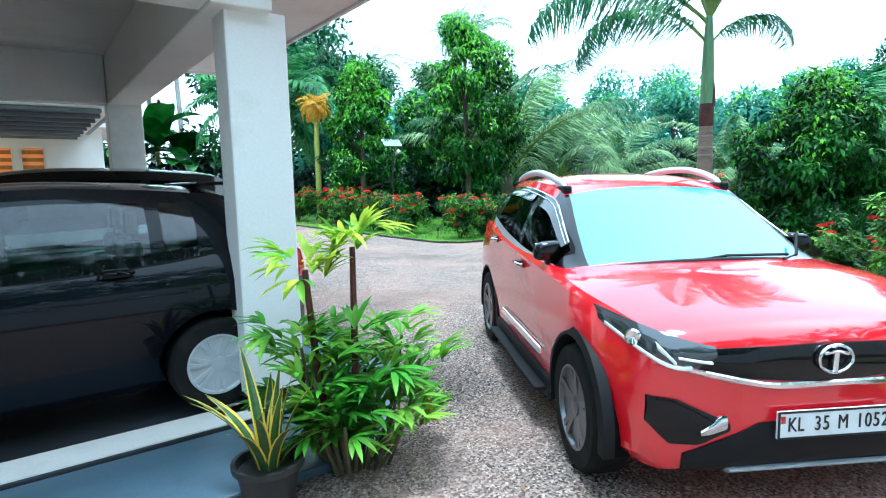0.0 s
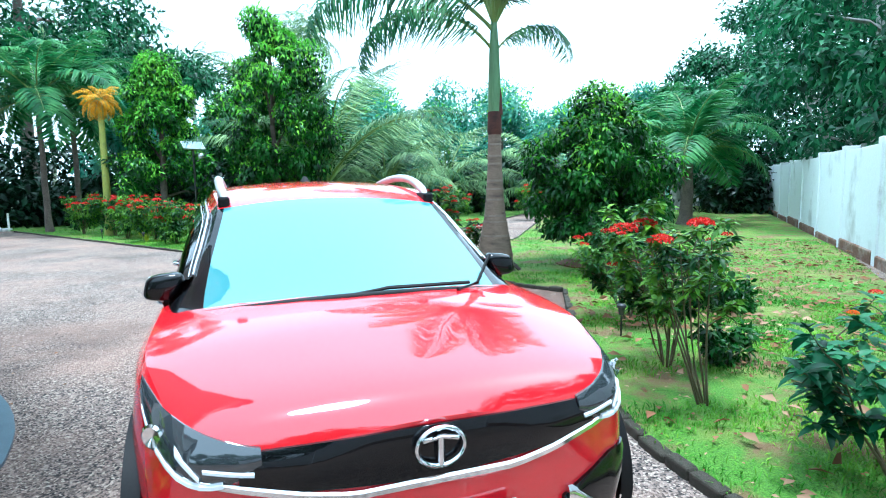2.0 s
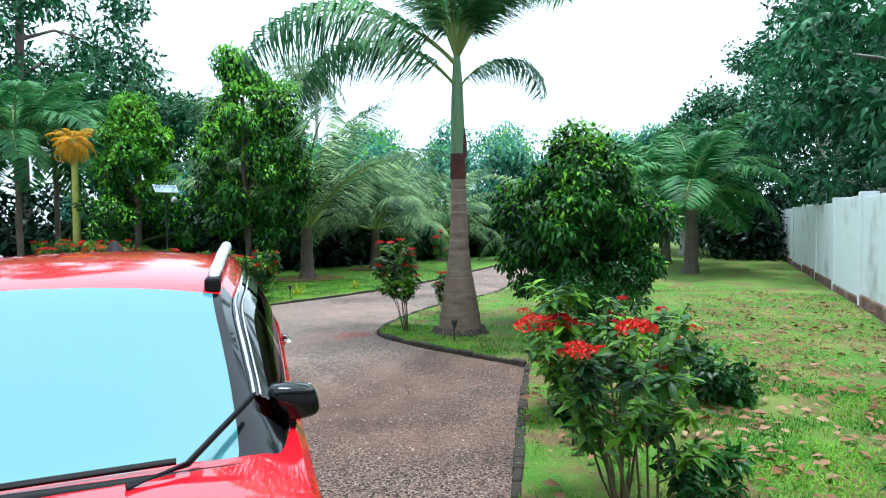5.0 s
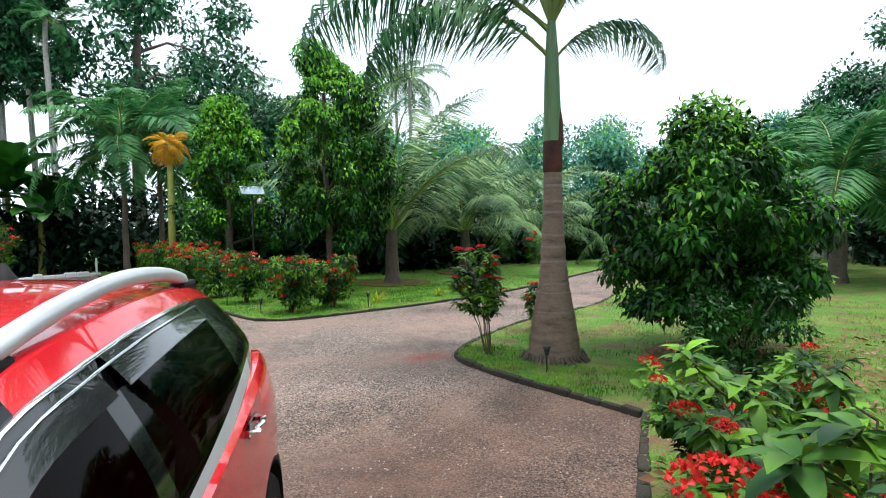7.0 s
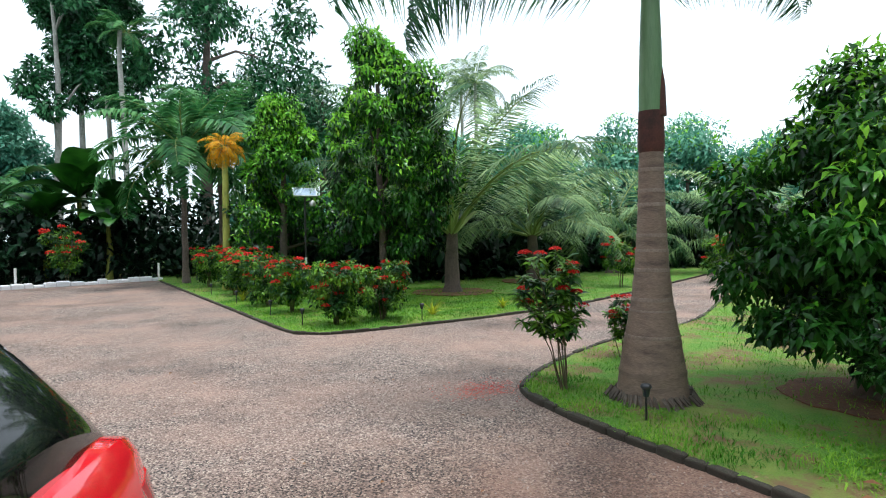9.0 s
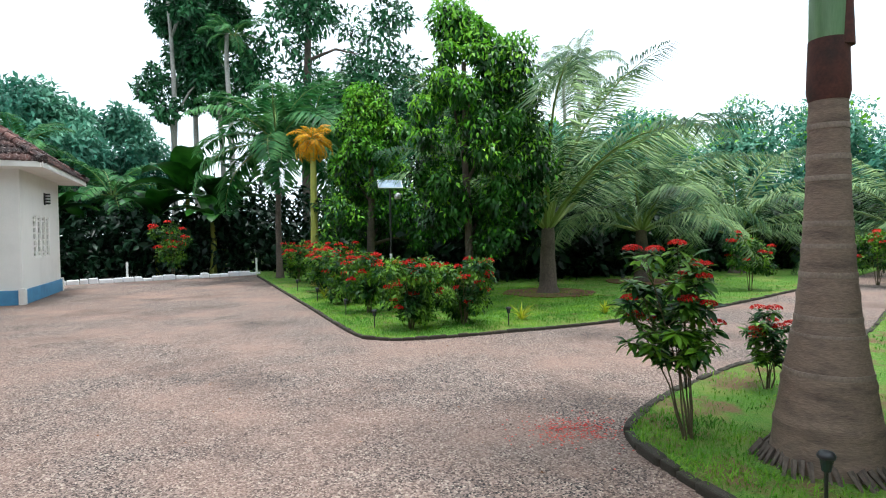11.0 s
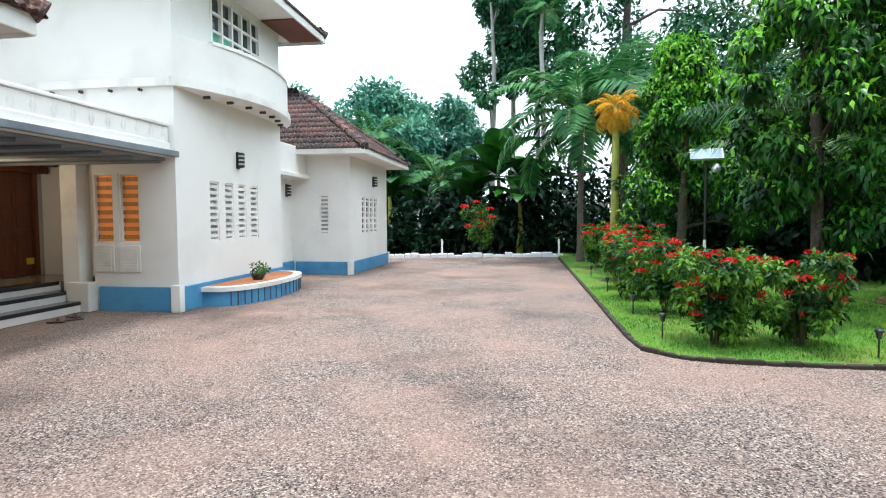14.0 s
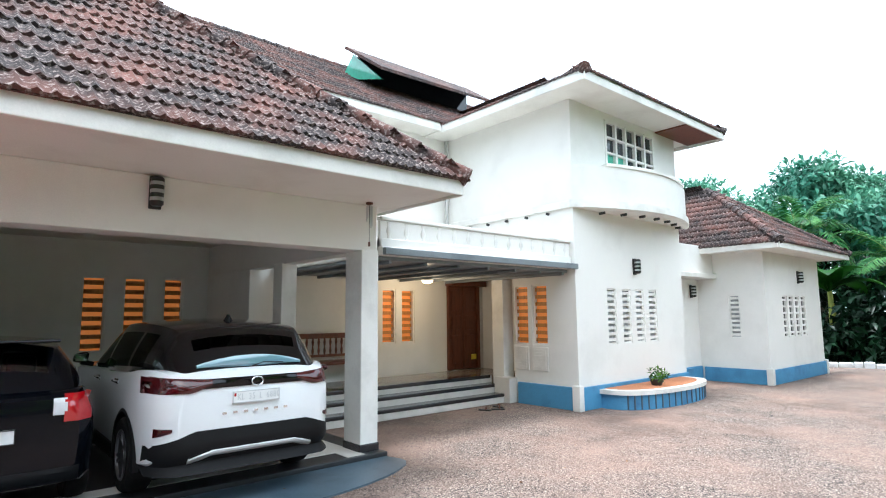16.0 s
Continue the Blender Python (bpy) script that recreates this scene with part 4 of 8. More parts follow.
# main roof, ridge along y
bm = bmesh.new()
zt = 6.05 + 4.3 * math.tan(radians(33))
A = [bm.verts.new(c) for c in ((-7.78, -3, 6.05), (-7.78, 17, 6.05), (-12.1, 17, zt), (-12.1, -3, zt), (-16.4, -3, 6.05), (-16.4, 17, 6.05))]
for f in ((0, 1, 2, 3), (3, 2, 5, 4), (0, 3, 4), (1, 5, 2), (0, 4, 5, 1)):
    bm.faces.new([A[i] for i in f])
bmesh.ops.recalc_face_normals(bm, faces=bm.faces[:])
hpart("roof", bm, M["tile"], "long clay tile roof over the main block")
tiles_joined(slope_frames((-7.78, -3, 6.05), (0, 1, 0), (-1, 0, math.tan(radians(33))), 20, 4.3 / math.cos(radians(33)), 0, 0), house)
hbox("soffit", -8.5, -7.8, -3, 7.4, 5.95, 6.0, M["soffit"])
hbox("fascia", -7.82, -7.78, -3, 7.36, 5.88, 6.07, M["trim"])
ridge_caps((-12.1, -3, zt), (-12.1, 17, zt), house)
# dormer with a green gable
dz = 7.45
bm = bmesh.new()
A = [bm.verts.new(c) for c in ((-9.3, 6.75, dz), (-11.2, 6.75, dz + 0.6), (-10.6, 6.75, 8.55))]
B = [bm.verts.new((v.co.x, 6.83, v.co.z)) for v in A]
bm.faces.new(A)
bm.faces.new(B[::-1])
for i in range(3):
    bm.faces.new((A[i], B[i], B[(i + 1) % 3], A[(i + 1) % 3]))
hpart("gable_panel", bm, M["greenpane"], "green painted gable panel")
bm = bmesh.new()
for s0, s1 in (((-8.95, 6.5, dz + 0.05), (-10.6, 6.5, 8.62)),):
    A = [bm.verts.new(c) for c in (s0, s1, (s1[0], 10.8, s1[2]), (s0[0] - 0.5, 10.8, s0[2] + 0.35))]
    B = [bm.verts.new(v.co + Vector((0, 0, 0.08))) for v in A]
    bm.faces.new(A[::-1])
    bm.faces.new(B)
    for i in range(4):
        bm.faces.new((A[i], A[(i + 1) % 4], B[(i + 1) % 4], B[i]))
bmesh.ops.recalc_face_normals(bm, faces=bm.faces[:])
hpart("dormer_roof", bm, M["tile"])
# dark slab stands in for the shade inside the dormer's open side
hbox("dormer_side", -10.6, -10.5, 6.84, 10.7, 7.8, 8.5, M["pane"])

# curved planter against the wing
pl = thing("planter", (-4.79, 10.3, 0), "curved blue masonry planter with white coping", "planter")
outer = [(0.86 * math.sin(math.pi * k / 24) ** 0.6, 1.6 * -math.cos(math.pi * k / 24)) for k in range(25)]
inner = [(max(0.0, x - 0.12) if 0 < i < 24 else 0.0, y * 0.925) for i, (x, y) in enumerate(outer)]
part("planter_wall", prism(bmesh.new(), outer, 0, 0.27), M["blue"], pl, "", 50)
part("coping", prism(bmesh.new(), [(x * 1.04, y * 1.03) for x, y in outer], 0.27, 0.35), M["trim"], pl, "white coping", 50)
part("soil", prism(bmesh.new(), inner, 0.30, 0.356), M["terracotta"], pl, "orange-brown soil")
for k in range(3, 22):
    x, y = outer[k]
    bm = slab(bmesh.new(), -0.012, 0.012, -0.01, 0.01, 0.01, 0.265)
    o = part("planter_rib", bm, M["slate"], pl)
    o.location = (x * 1.005, y, 0)


def wall_lamp(loc, ax, label):
    root = thing("wall_lamp", loc, label, "lamp", "wall lamps of the house", rz=ax)
    part("bracket", slab(bmesh.new(), 0, 0.03, -0.06, 0.06, -0.17, 0.17, 0.01), M["iron"], root)
    bm = bmesh.new()
    lathe(bm, [(0.045, -0.15), (0.062, -0.13), (0.062, 0.13), (0.045, 0.15)], 14, Matrix.Translation((0.09, 0, 0)))
    part("shade", bm, M["iron"], root, "", 40)
    for z in (-0.08, 0, 0.08):
        bm = bmesh.new()
        lathe(bm, [(0.066, z - 0.018), (0.066, z + 0.018)], 14, Matrix.Translation((0.09, 0, 0)))
        part("light_band", bm, M["steel"], root)


wall_lamp((-4.61, 0.77, 3.02), 0, "dark cylindrical wall lamp on the carport beam")
wall_lamp((-4.85, 10.16, 2.75), 0, "dark cylindrical wall lamp between the windows")
wall_lamp((-3.9, 16.9, 2.72), 0, "dark cylindrical wall lamp on the end wing")
wall_lamp((-5.6, 14.17, 2.34), 0, "small dark lamp in the recess")

# porch ceiling light
pc = thing("ceiling_light", (-7.4, 6.6, 2.49), "round warm ceiling light under the porch roof", "lamp")
part("light_base", lathe(bmesh.new(), [(0.13, -0.02), (0.13, 0.0)], 20), M["trim"], pc)
part("diffuser", lathe(bmesh.new(), [(0.05, -0.075), (0.10, -0.06), (0.12, -0.02)], 20), M["bulb"], pc, "glowing diffuser", 60)
bulb = new("porch_bulb", bpy.data.lights.new("porch_bulb", "POINT"))
bulb.data.energy, bulb.data.color, bulb.data.shadow_soft_size = 15, (1.0, 0.72, 0.42), 0.08
bulb.location = (-7.4, 6.6, 2.33)

# wind chime below the eave
ch = thing("wind_chime", (-4.4, 3.22, 2.66), "silver tube wind chime hanging below the eave", "wind chime")
part("ring", lathe(bmesh.new(), [(0.02, 0.5), (0.045, 0.51), (0.045, 0.53), (0.02, 0.54)], 12), M["wood"], ch)
for k in range(5):
    a = k * 2 * math.pi / 5
    bm = bmesh.new()
    tube(bm, [(0.035 * math.cos(a), 0.035 * math.sin(a), 0.49), (0.035 * math.cos(a), 0.035 * math.sin(a), 0.20 + 0.03 * k)], 0.009, 6)
    part("chime_tube", bm, M["steel"], ch)
bm = bmesh.new()
tube(bm, [(0, 0, 0.54), (0, 0, 0.02)], 0.003, 4)
part("cord", bm, M["iron"], ch)
part("sail", slab(bmesh.new(), -0.02, 0.02, -0.003, 0.003, -0.03, 0.03, 0.002), M["wood"], ch)


# porch furniture
def bench(loc, length, rz, label):
    root = thing("bench", loc, label, "bench", rz=rz)
    h = length / 2
    part("seat", slab(bmesh.new(), -h, h, -0.25, 0.25, 0.38, 0.44, 0.012), M["wood"], root)
    part("top_rail", slab(bmesh.new(), -h, h, 0.22, 0.27, 0.85, 0.95, 0.012), M["wood"], root)
    part("low_rail", slab(bmesh.new(), -h + .05, h - .05, 0.23, 0.26, 0.5, 0.55, 0.006), M["wood"], root)
    n = int(length / 0.13)
    for k in range(n):
        x = -h + 0.1 + k * (length - 0.2) / max(1, n - 1)
        bm = bmesh.new()
        lathe(bm, [(0.016, 0.55), (0.026, 0.62), (0.014, 0.7), (0.026, 0.78), (0.016, 0.85)], 8, Matrix.Translation((x, 0.245, 0)))
        part("spindle", bm, M["wood"], root, "", 40)
    for x in (-h + 0.04, h - 0.04):
        for y, z in ((-0.22, 0.64), (0.24, 0.95)):
            part("leg", slab(bmesh.new(), x - 0.035, x + 0.035, y - 0.03, y + 0.03, 0, z, 0.008), M["wood"], root)
        part("armrest", slab(bmesh.new(), x - 0.04, x + 0.04, -0.27, 0.24, 0.64, 0.68, 0.012), M["wood"], root)


bench((-8.02, 4.75, 0.49), 1.7, 90, "dark carved wooden bench on the porch")

# pairs of sandals by the steps
for x, y, r in ((-6.1, 6.9, 20), (-6.0, 7.15, 60), (-6.2, 7.35, -10)):
    sd = thing("sandal", (x, y, 0.0), "dark rubber sandal lying on the gravel", "sandal", "sandals by the steps", rz=r)
    part("sole", slab(bmesh.new(), -0.12, 0.12, -0.045, 0.045, 0, 0.025, 0.01), M["iron"], sd)
    bm = bmesh.new()
    tube(bm, [(0.02, -0.04, 0.02), (0.03, 0, 0.07), (0.02, 0.04, 0.02)], 0.012, 6)
    part("strap", bm, M["wood"], sd)


# ---------------------------------------------------------------- plants
def unit(v):
    return v / np.maximum(np.linalg.norm(v, axis=-1, keepdims=True), 1e-6)


def leaf_mesh(name, P, D, N, L, W, material, droop=0.25):
    """Many folded leaves as one mesh: base points, axes, normals, lengths and widths."""
    D, N = unit(D), unit(N)
    S = unit(np.cross(D, N))
    N = np.cross(S, D)
    L, W = L[:, None], W[:, None]
    base = P
    left = P + D * L * 0.45 + S * W * 0.5 + N * W * 0.18
    right = P + D * L * 0.45 - S * W * 0.5 + N * W * 0.18
    mid = P + D * L * 0.5
    tip = P + D * L - N * L * droop
    n = len(P)
    V = np.stack([base, left, mid, right, tip], 1).reshape(-1, 3)
    i = (np.arange(n) * 5)[:, None]
    F = np.concatenate([i + np.array([[0, 2, 1]]), i + np.array([[0, 3, 2]]), i + np.array([[1, 2, 4]]), i + np.array([[2, 3, 4]])], 1)
    me = from_arrays(name, V, 3, F.ravel())
    me.materials.append(material)
    return me


def broad_leaf_mesh(name, P, D, N, L, W, material, droop=0.3):
    """Many elliptic leaves with a raised midrib fold and a curved blade, as one mesh."""
    D, N = unit(D), unit(N)
    S = unit(np.cross(D, N))
    N = np.cross(S, D)
    L, W = L[:, None], W[:, None]
    us = (0.0, 0.2, 0.48, 0.78, 1.0)
    ws = (0.06, 0.72, 1.0, 0.66, 0.0)
    cols = []
    for u, w in zip(us, ws):
        mid = P + D * L * u * (1 - 0.12 * u) - N * L * droop * u * u
        for k in (1, 0, -1):
            cols.append(mid + S * W * 0.5 * w * k + N * W * 0.16 * w * abs(k))
    V = np.stack(cols, 1).reshape(-1, 3)
    quads = [(3 * r + c, 3 * r + c + 1, 3 * r + c + 4, 3 * r + c + 3) for r in range(4) for c in range(2)]
    i = (np.arange(len(P)) * 15)[:, None]
    me = from_arrays(name, V, 4, np.concatenate([i + np.array([q]) for q in quads], 1).ravel())
    me.materials.append(material)
    smooth_mesh(me, 70)
    return me


def crown_points(rng, clumps, n, hollow=0.55):
    """Points through the outer part of many ellipsoid clumps: (x, y, z, rx, rz)."""
    c = np.array(clumps, dtype=float)
    w = c[:, 3] ** 2
    pick = rng.choice(len(c), n, p=w / w.sum())
    d = unit(rng.normal(size=(n, 3)))
    r = hollow + (1 - hollow) * rng.random(n) ** 0.6
    cc = c[pick]
    off = d * r[:, None] * np.stack([cc[:, 3], cc[:, 3], cc[:, 4]], 1)
    return cc[:, :3] + off, d


def crown_mesh(name, seed, clumps, n, leaf, material, hang=0.4, hollow=0.5):
    rng = np.random.default_rng(seed)
    P, out = crown_points(rng, clumps, n, hollow)
    D = out * 0.8 + rng.normal(size=(n, 3)) * 0.6
    D[:, 2] -= hang
    N = out + rng.normal(size=(n, 3)) * 0.4 + np.array([0, 0, 0.8])
    L = leaf * rng.uniform(0.7, 1.3, n)
    return leaf_mesh(name, P, D, N, L, L * rng.uniform(0.34, 0.46, n), material)


def clump_set(seed, h0, h1, r, count, shape="round", size=1.0):
    """Overlapping clumps that make an uneven crown between two heights."""
    rng = random.Random(seed)
    out = []
    for k in range(count):
        t = rng.random()
        z = h0 + (h1 - h0) * t
        prof = {"round": math.sqrt(max(0.05, 1 - (2 * t - 0.9) ** 2)), "cone": 1.05 - 0.75 * t, "column": 0.9 - 0.35 * abs(2 * t - 0.8),
                "top": 0.35 + 0.65 * math.sin(math.pi * min(1, t + 0.15))}[shape]
        a = rng.uniform(0, 2 * math.pi)
        rr = r * prof * math.sqrt(rng.uniform(0.15, 1.0))
        cr = r * rng.uniform(0.24, 0.42) * size
        out.append((rr * math.cos(a), rr * math.sin(a), z, cr, cr * rng.uniform(0.7, 1.0)))
    return out


def trunk_part(root, seed, h, r0, r1, material, limbs=(), lean=0.15, name="trunk"):
    rng = random.Random(seed)
    bm = bmesh.new()
    pts, rad = [], []
    x = y = 0.0
    n = 8
    for i in range(n + 1):
        t = i / n
        pts.append((x, y, h * t))
        rad.append((r0 + (r1 - r0) * t) * (1.35 if i == 0 else 1))
        x += rng.uniform(-lean, lean) * h / n
        y += rng.uniform(-lean, lean) * h / n
    tube(bm, pts, rad, 9)
    part(name, bm, material, root, "", 60)
    for (z, end) in limbs:
        i = min(n, max(0, int(z / h * n)))
        p = Vector(pts[i])
        e = Vector(end)
        bm = bmesh.new()
        m1 = p.lerp(e, 0.5) + Vector((rng.uniform(-.1, .1), rng.uniform(-.1, .1), 0.12 * (e - p).length))
        tube(bm, [p, m1, e], [rad[i] * 0.6, rad[i] * 0.4, rad[i] * 0.15], 6)
        part("limb", bm, material, root, "", 60)


def tree(loc, seed, clumps, n, leaf, leaf_mat, trunk_h, r0, r1, bark_mat, label, group="", hang=0.4, nlimb=6, hollow=0.3, young=0.0):
    root = thing("tree", loc, label, "tree", group)
    rng = random.Random(seed)
    picks = rng.sample(clumps, min(nlimb, len(clumps)))
    limbs = [(min(trunk_h * 0.95, max(trunk_h * 0.3, c[2] - 0.8)), c[:3]) for c in picks]
    trunk_part(root, seed, trunk_h, r0, r1, bark_mat, limbs, 0.06)
    me = crown_mesh("crown", seed, clumps, n, leaf, leaf_mat, hang, hollow)
    ob = new("crown", me)
    ob.parent = root
    # young: share of extra bright leaves that paint daylight on the crown
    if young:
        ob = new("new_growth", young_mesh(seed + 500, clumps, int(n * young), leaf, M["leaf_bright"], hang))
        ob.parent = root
        tagged(ob, "bright yellow-green outer leaves, daylight painted in", "", "", "stuff")
    return root


def young_mesh(seed, clumps, n, leaf, material, hang):
    """Brighter leaves that paint daylight on the outer tips, mostly on the clumps' upper sides."""
    rng = np.random.default_rng(seed)
    c = np.array(clumps, dtype=float)
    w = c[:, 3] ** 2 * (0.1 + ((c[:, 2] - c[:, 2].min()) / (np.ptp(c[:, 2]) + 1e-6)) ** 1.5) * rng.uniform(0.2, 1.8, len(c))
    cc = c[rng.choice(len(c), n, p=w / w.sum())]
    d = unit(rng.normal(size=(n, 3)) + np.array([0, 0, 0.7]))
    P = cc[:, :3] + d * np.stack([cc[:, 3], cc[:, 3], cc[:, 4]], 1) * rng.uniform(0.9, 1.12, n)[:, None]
    D = d * 0.7 + rng.normal(size=(n, 3)) * 0.6
    D[:, 2] -= hang
    L = leaf * rng.uniform(0.6, 1.1, n)
    return leaf_mesh("new_growth", P, D, d + rng.normal(size=(n, 3)) * 0.4 + np.array([0, 0, 0.8]), L, L * rng.uniform(0.34, 0.46, n), material)


def frond_mesh(name, length, arch, n, leaflet, width, material, hang=0.5, lift=0.0, seed=0, vee=0.5):
    """A feather frond: a curved rachis along +x with leaflets on both sides."""
    rng = np.random.default_rng(seed)
    t = np.linspace(0.12, 1.0, n)
    ang = lift - arch * t ** 1.3

    def pos(u):
        s = np.linspace(0, 1, 60)
        a = lift - arch * s ** 1.3
        dx, dz = np.cos(a) * length / 59, np.sin(a) * length / 59
        X, Z = np.concatenate([[0], np.cumsum(dx[:-1])]), np.concatenate([[0], np.cumsum(dz[:-1])])
        return np.interp(u, s, X), np.interp(u, s, Z)
    x, z = pos(t)
    V, F = [], []
    P, D, N, L, W = [], [], [], [], []
    tang = np.stack([np.cos(ang), np.zeros(n), np.sin(ang)], 1)
    up = np.stack([-np.sin(ang), np.zeros(n), np.cos(ang)], 1)
    for side in (-1, 1):
        jit = rng.normal(size=(n, 3)) * 0.10
        d = tang * 0.55 + np.array([0, side, 0]) * 0.85 + up * vee * 0.4 + jit
        d[:, 2] -= hang * 0.4
        P.append(np.stack([x, np.zeros(n), z], 1))
        D.append(d)
        N.append(up + rng.normal(size=(n, 3)) * 0.12 + np.array([0, -side * 0.3, 0]))
        l = leaflet * (np.sin(np.pi * np.clip(t * 0.9 + 0.08, 0, 1)) ** 0.6 + 0.12) * rng.uniform(0.85, 1.1, n)
        L.append(l)
        W.append(np.full(n, width) * (0.6 + 0.4 * l / leaflet))
    me = leaf_mesh(name, np.concatenate(P), np.concatenate(D), np.concatenate(N), np.concatenate(L), np.concatenate(W), material, droop=hang)
    bm = bmesh.new()
    bm.from_mesh(me)
    us = np.linspace(0, 1, 9)
    xs, zs = pos(us)
    k0 = len(bm.faces)
    tube(bm, [(float(a), 0, float(c)) for a, c in zip(xs, zs)], [0.035 * (1.05 - u) * max(0.5, length / 3) for u in us], 5)
    bm.faces.ensure_lookup_table()
    for f in bm.faces[k0:]:
        f.material_index = 1
    bm.to_mesh(me)
    bm.free()
    me.materials.append(M["rachis"])
    return me


def put_fronds(root, meshes, z, count, seed, el0, el1, scale=(0.85, 1.1), golden=2.39996, r=0.05):
    rng = random.Random(seed)
    for k in range(count):
        t = k / max(1, count - 1)
        el = el0 + (el1 - el0) * t + rng.uniform(-5, 5)
        az = k * golden + rng.uniform(-.2, .2)
        ob = new("frond", meshes[k % len(meshes)])
        ob.parent = root
        s = rng.uniform(*scale)
        ob.matrix_basis = Matrix.Translation((r * math.cos(az), r * math.sin(az), z)) @ Matrix.Rotation(az, 4, "Z") @ \
            Matrix.Rotation(-radians(el), 4, "Y") @ Matrix.Rotation(rng.uniform(-.25, .25), 4, "X") @ Matrix.Diagonal((s, s, s, 1))


FR_TALL = [frond_mesh("coconut_frond", 5.2, 0.95 + 0.2 * i, 92, 0.85, 0.036, M["palm_blue"], 0.5, 0.0, 50 + i) for i in range(3)]
FR_COCO = [frond_mesh("coconut_frond", 4.4, 1.35 + 0.15 * i, 80, 0.85, 0.038, M["palm_blue"], 0.55, 0.0, 10 + i) for i in range(3)]
FR_DARK = [frond_mesh("palm_frond", 3.0, 1.3 + 0.2 * i, 60, 0.75, 0.075, M["palm"], 0.35, 0.0, 20 + i) for i in range(3)]
FR_ROYAL = [frond_mesh("royal_palm_frond", 3.0, 1.9 + 0.2 * i, 115, 0.66, 0.024, M["palm"], 0.85, 0.0, 30 + i) for i in range(4)]
FR_ROYAL_UP = [frond_mesh("royal_palm_frond", 3.2, 1.15 + 0.2 * i, 140, 0.6, 0.024, M["palm"], 0.7, 0.0, 34 + i) for i in range(3)]
FR_GOLD = [frond_mesh("golden_frond", 1.15, 1.3 + 0.4 * i, 40, 0.26, 0.022, M["palm_gold"], 0.5, 0.0, 40 + i) for i in range(2)]

# royal palm beside the drive
rp = thing("royal_palm", (3.83, 0.27, 0.03), "tall royal palm with ringed grey-brown bulging trunk", "palm tree")
prof = [(0.345, 0.0), (0.325, 0.12), (0.295, 0.35), (0.245, 0.65), (0.19, 0.95), (0.155, 1.3), (0.13, 1.7), (0.117, 2.1), (0.11, 2.36)]
rings = []
for i in range(60):
    z = 2.36 * i / 59
    r = float(np.interp(z, [p[1] for p in prof], [p[0] for p in prof]))
    rings.append((r * (1.0 + (0.035 if i % 7 == 0 and i > 4 else 0.0)), z))
part("trunk", lathe(bmesh.new(), rings, 28), M["royal"], rp, "", 50)
bm = bmesh.new()
for k in range(46):
    a = k * 2.4
    r = 0.31 + 0.03 * (k % 3)
    tube(bm, [(r * math.cos(a), r * math.sin(a), 0.10), ((r + .09) * math.cos(a + .1), (r + .09) * math.sin(a + .1), 0.0)], [0.02, 0.012], 5)
part("root_skirt", bm, M["bark"], rp)
for i in range(9):
    z = 0.62 + i * 0.2 + 0.05 * math.sin(i * 2.3)
    r = float(np.interp(z, [p[1] for p in prof], [p[0] for p in prof])) + 0.003
    part("trunk_ring", lathe(bmesh.new(), [(r, z - 0.02), (r + 0.003, z), (r, z + 0.015)], 28), M["scar"], rp, "pale leaf-scar ring", 50)
part("dry_sheath", lathe(bmesh.new(), [(0.113, 2.36), (0.125, 2.42), (0.12, 2.6), (0.115, 2.75)], 20), M["sheath"], rp, "dark brown dry sheath", 50)
bm = bmesh.new()
tube(bm, [(0.03, -0.07, 2.70), (0.035, -0.075, 3.0), (0.03, -0.065, 3.3)], [0.07, 0.05, 0.012], 8)
part("sheath_strip", bm, M["sheath"], rp, "", 60)
part("crownshaft", lathe(bmesh.new(), [(0.112, 2.75), (0.11, 3.0), (0.10, 3.4), (0.085, 3.8), (0.06, 4.15), (0.035, 4.4)], 20), M["shaft"], rp, "smooth green crownshaft", 50)
CROWN = [(140, 44, FR_ROYAL[0], 1.2, 4.1), (150, 46, FR_ROYAL[2], 0.98, 3.76), (-36, 58, FR_ROYAL[3], 0.62, 3.70)]
CROWN += [(az, el, FR_ROYAL_UP[i % 3], sc, 4.2) for i, (az, el, sc) in enumerate(((100, 70, 1.0), (40, 64, 1.05), (-12, 68, 1.0), (-62, 62, 1.05), (-110, 66, 1.0), (205, 68, 1.1), (250, 76, 1.0), (300, 80, 1.0), (20, 82, 0.95), (130, 80, 1.05)))]
for az, el, mesh, sc, z in CROWN:
    ob = new("frond", mesh)
    ob.parent = rp
    ob.matrix_basis = Matrix.Translation((0, 0, z)) @ Matrix.Rotation(radians(az), 4, "Z") @ Matrix.Rotation(-radians(el), 4, "Y") @ Matrix.Diagonal((sc, sc, sc, 1))


def coconut(loc, seed, trunk_h, count, scale, meshes, label, el=(15, 82), trunk_r=0.17, group="", trunk_mat=None):
    root = thing("coconut_palm", loc, label, "palm tree", group)
    trunk_part(root, seed, trunk_h, trunk_r * 1.2, trunk_r * 0.8, trunk_mat or M["bark"], (), 0.05)
    put_fronds(root, meshes, trunk_h - 0.05, count, seed, el[0], el[1], scale)
    return root


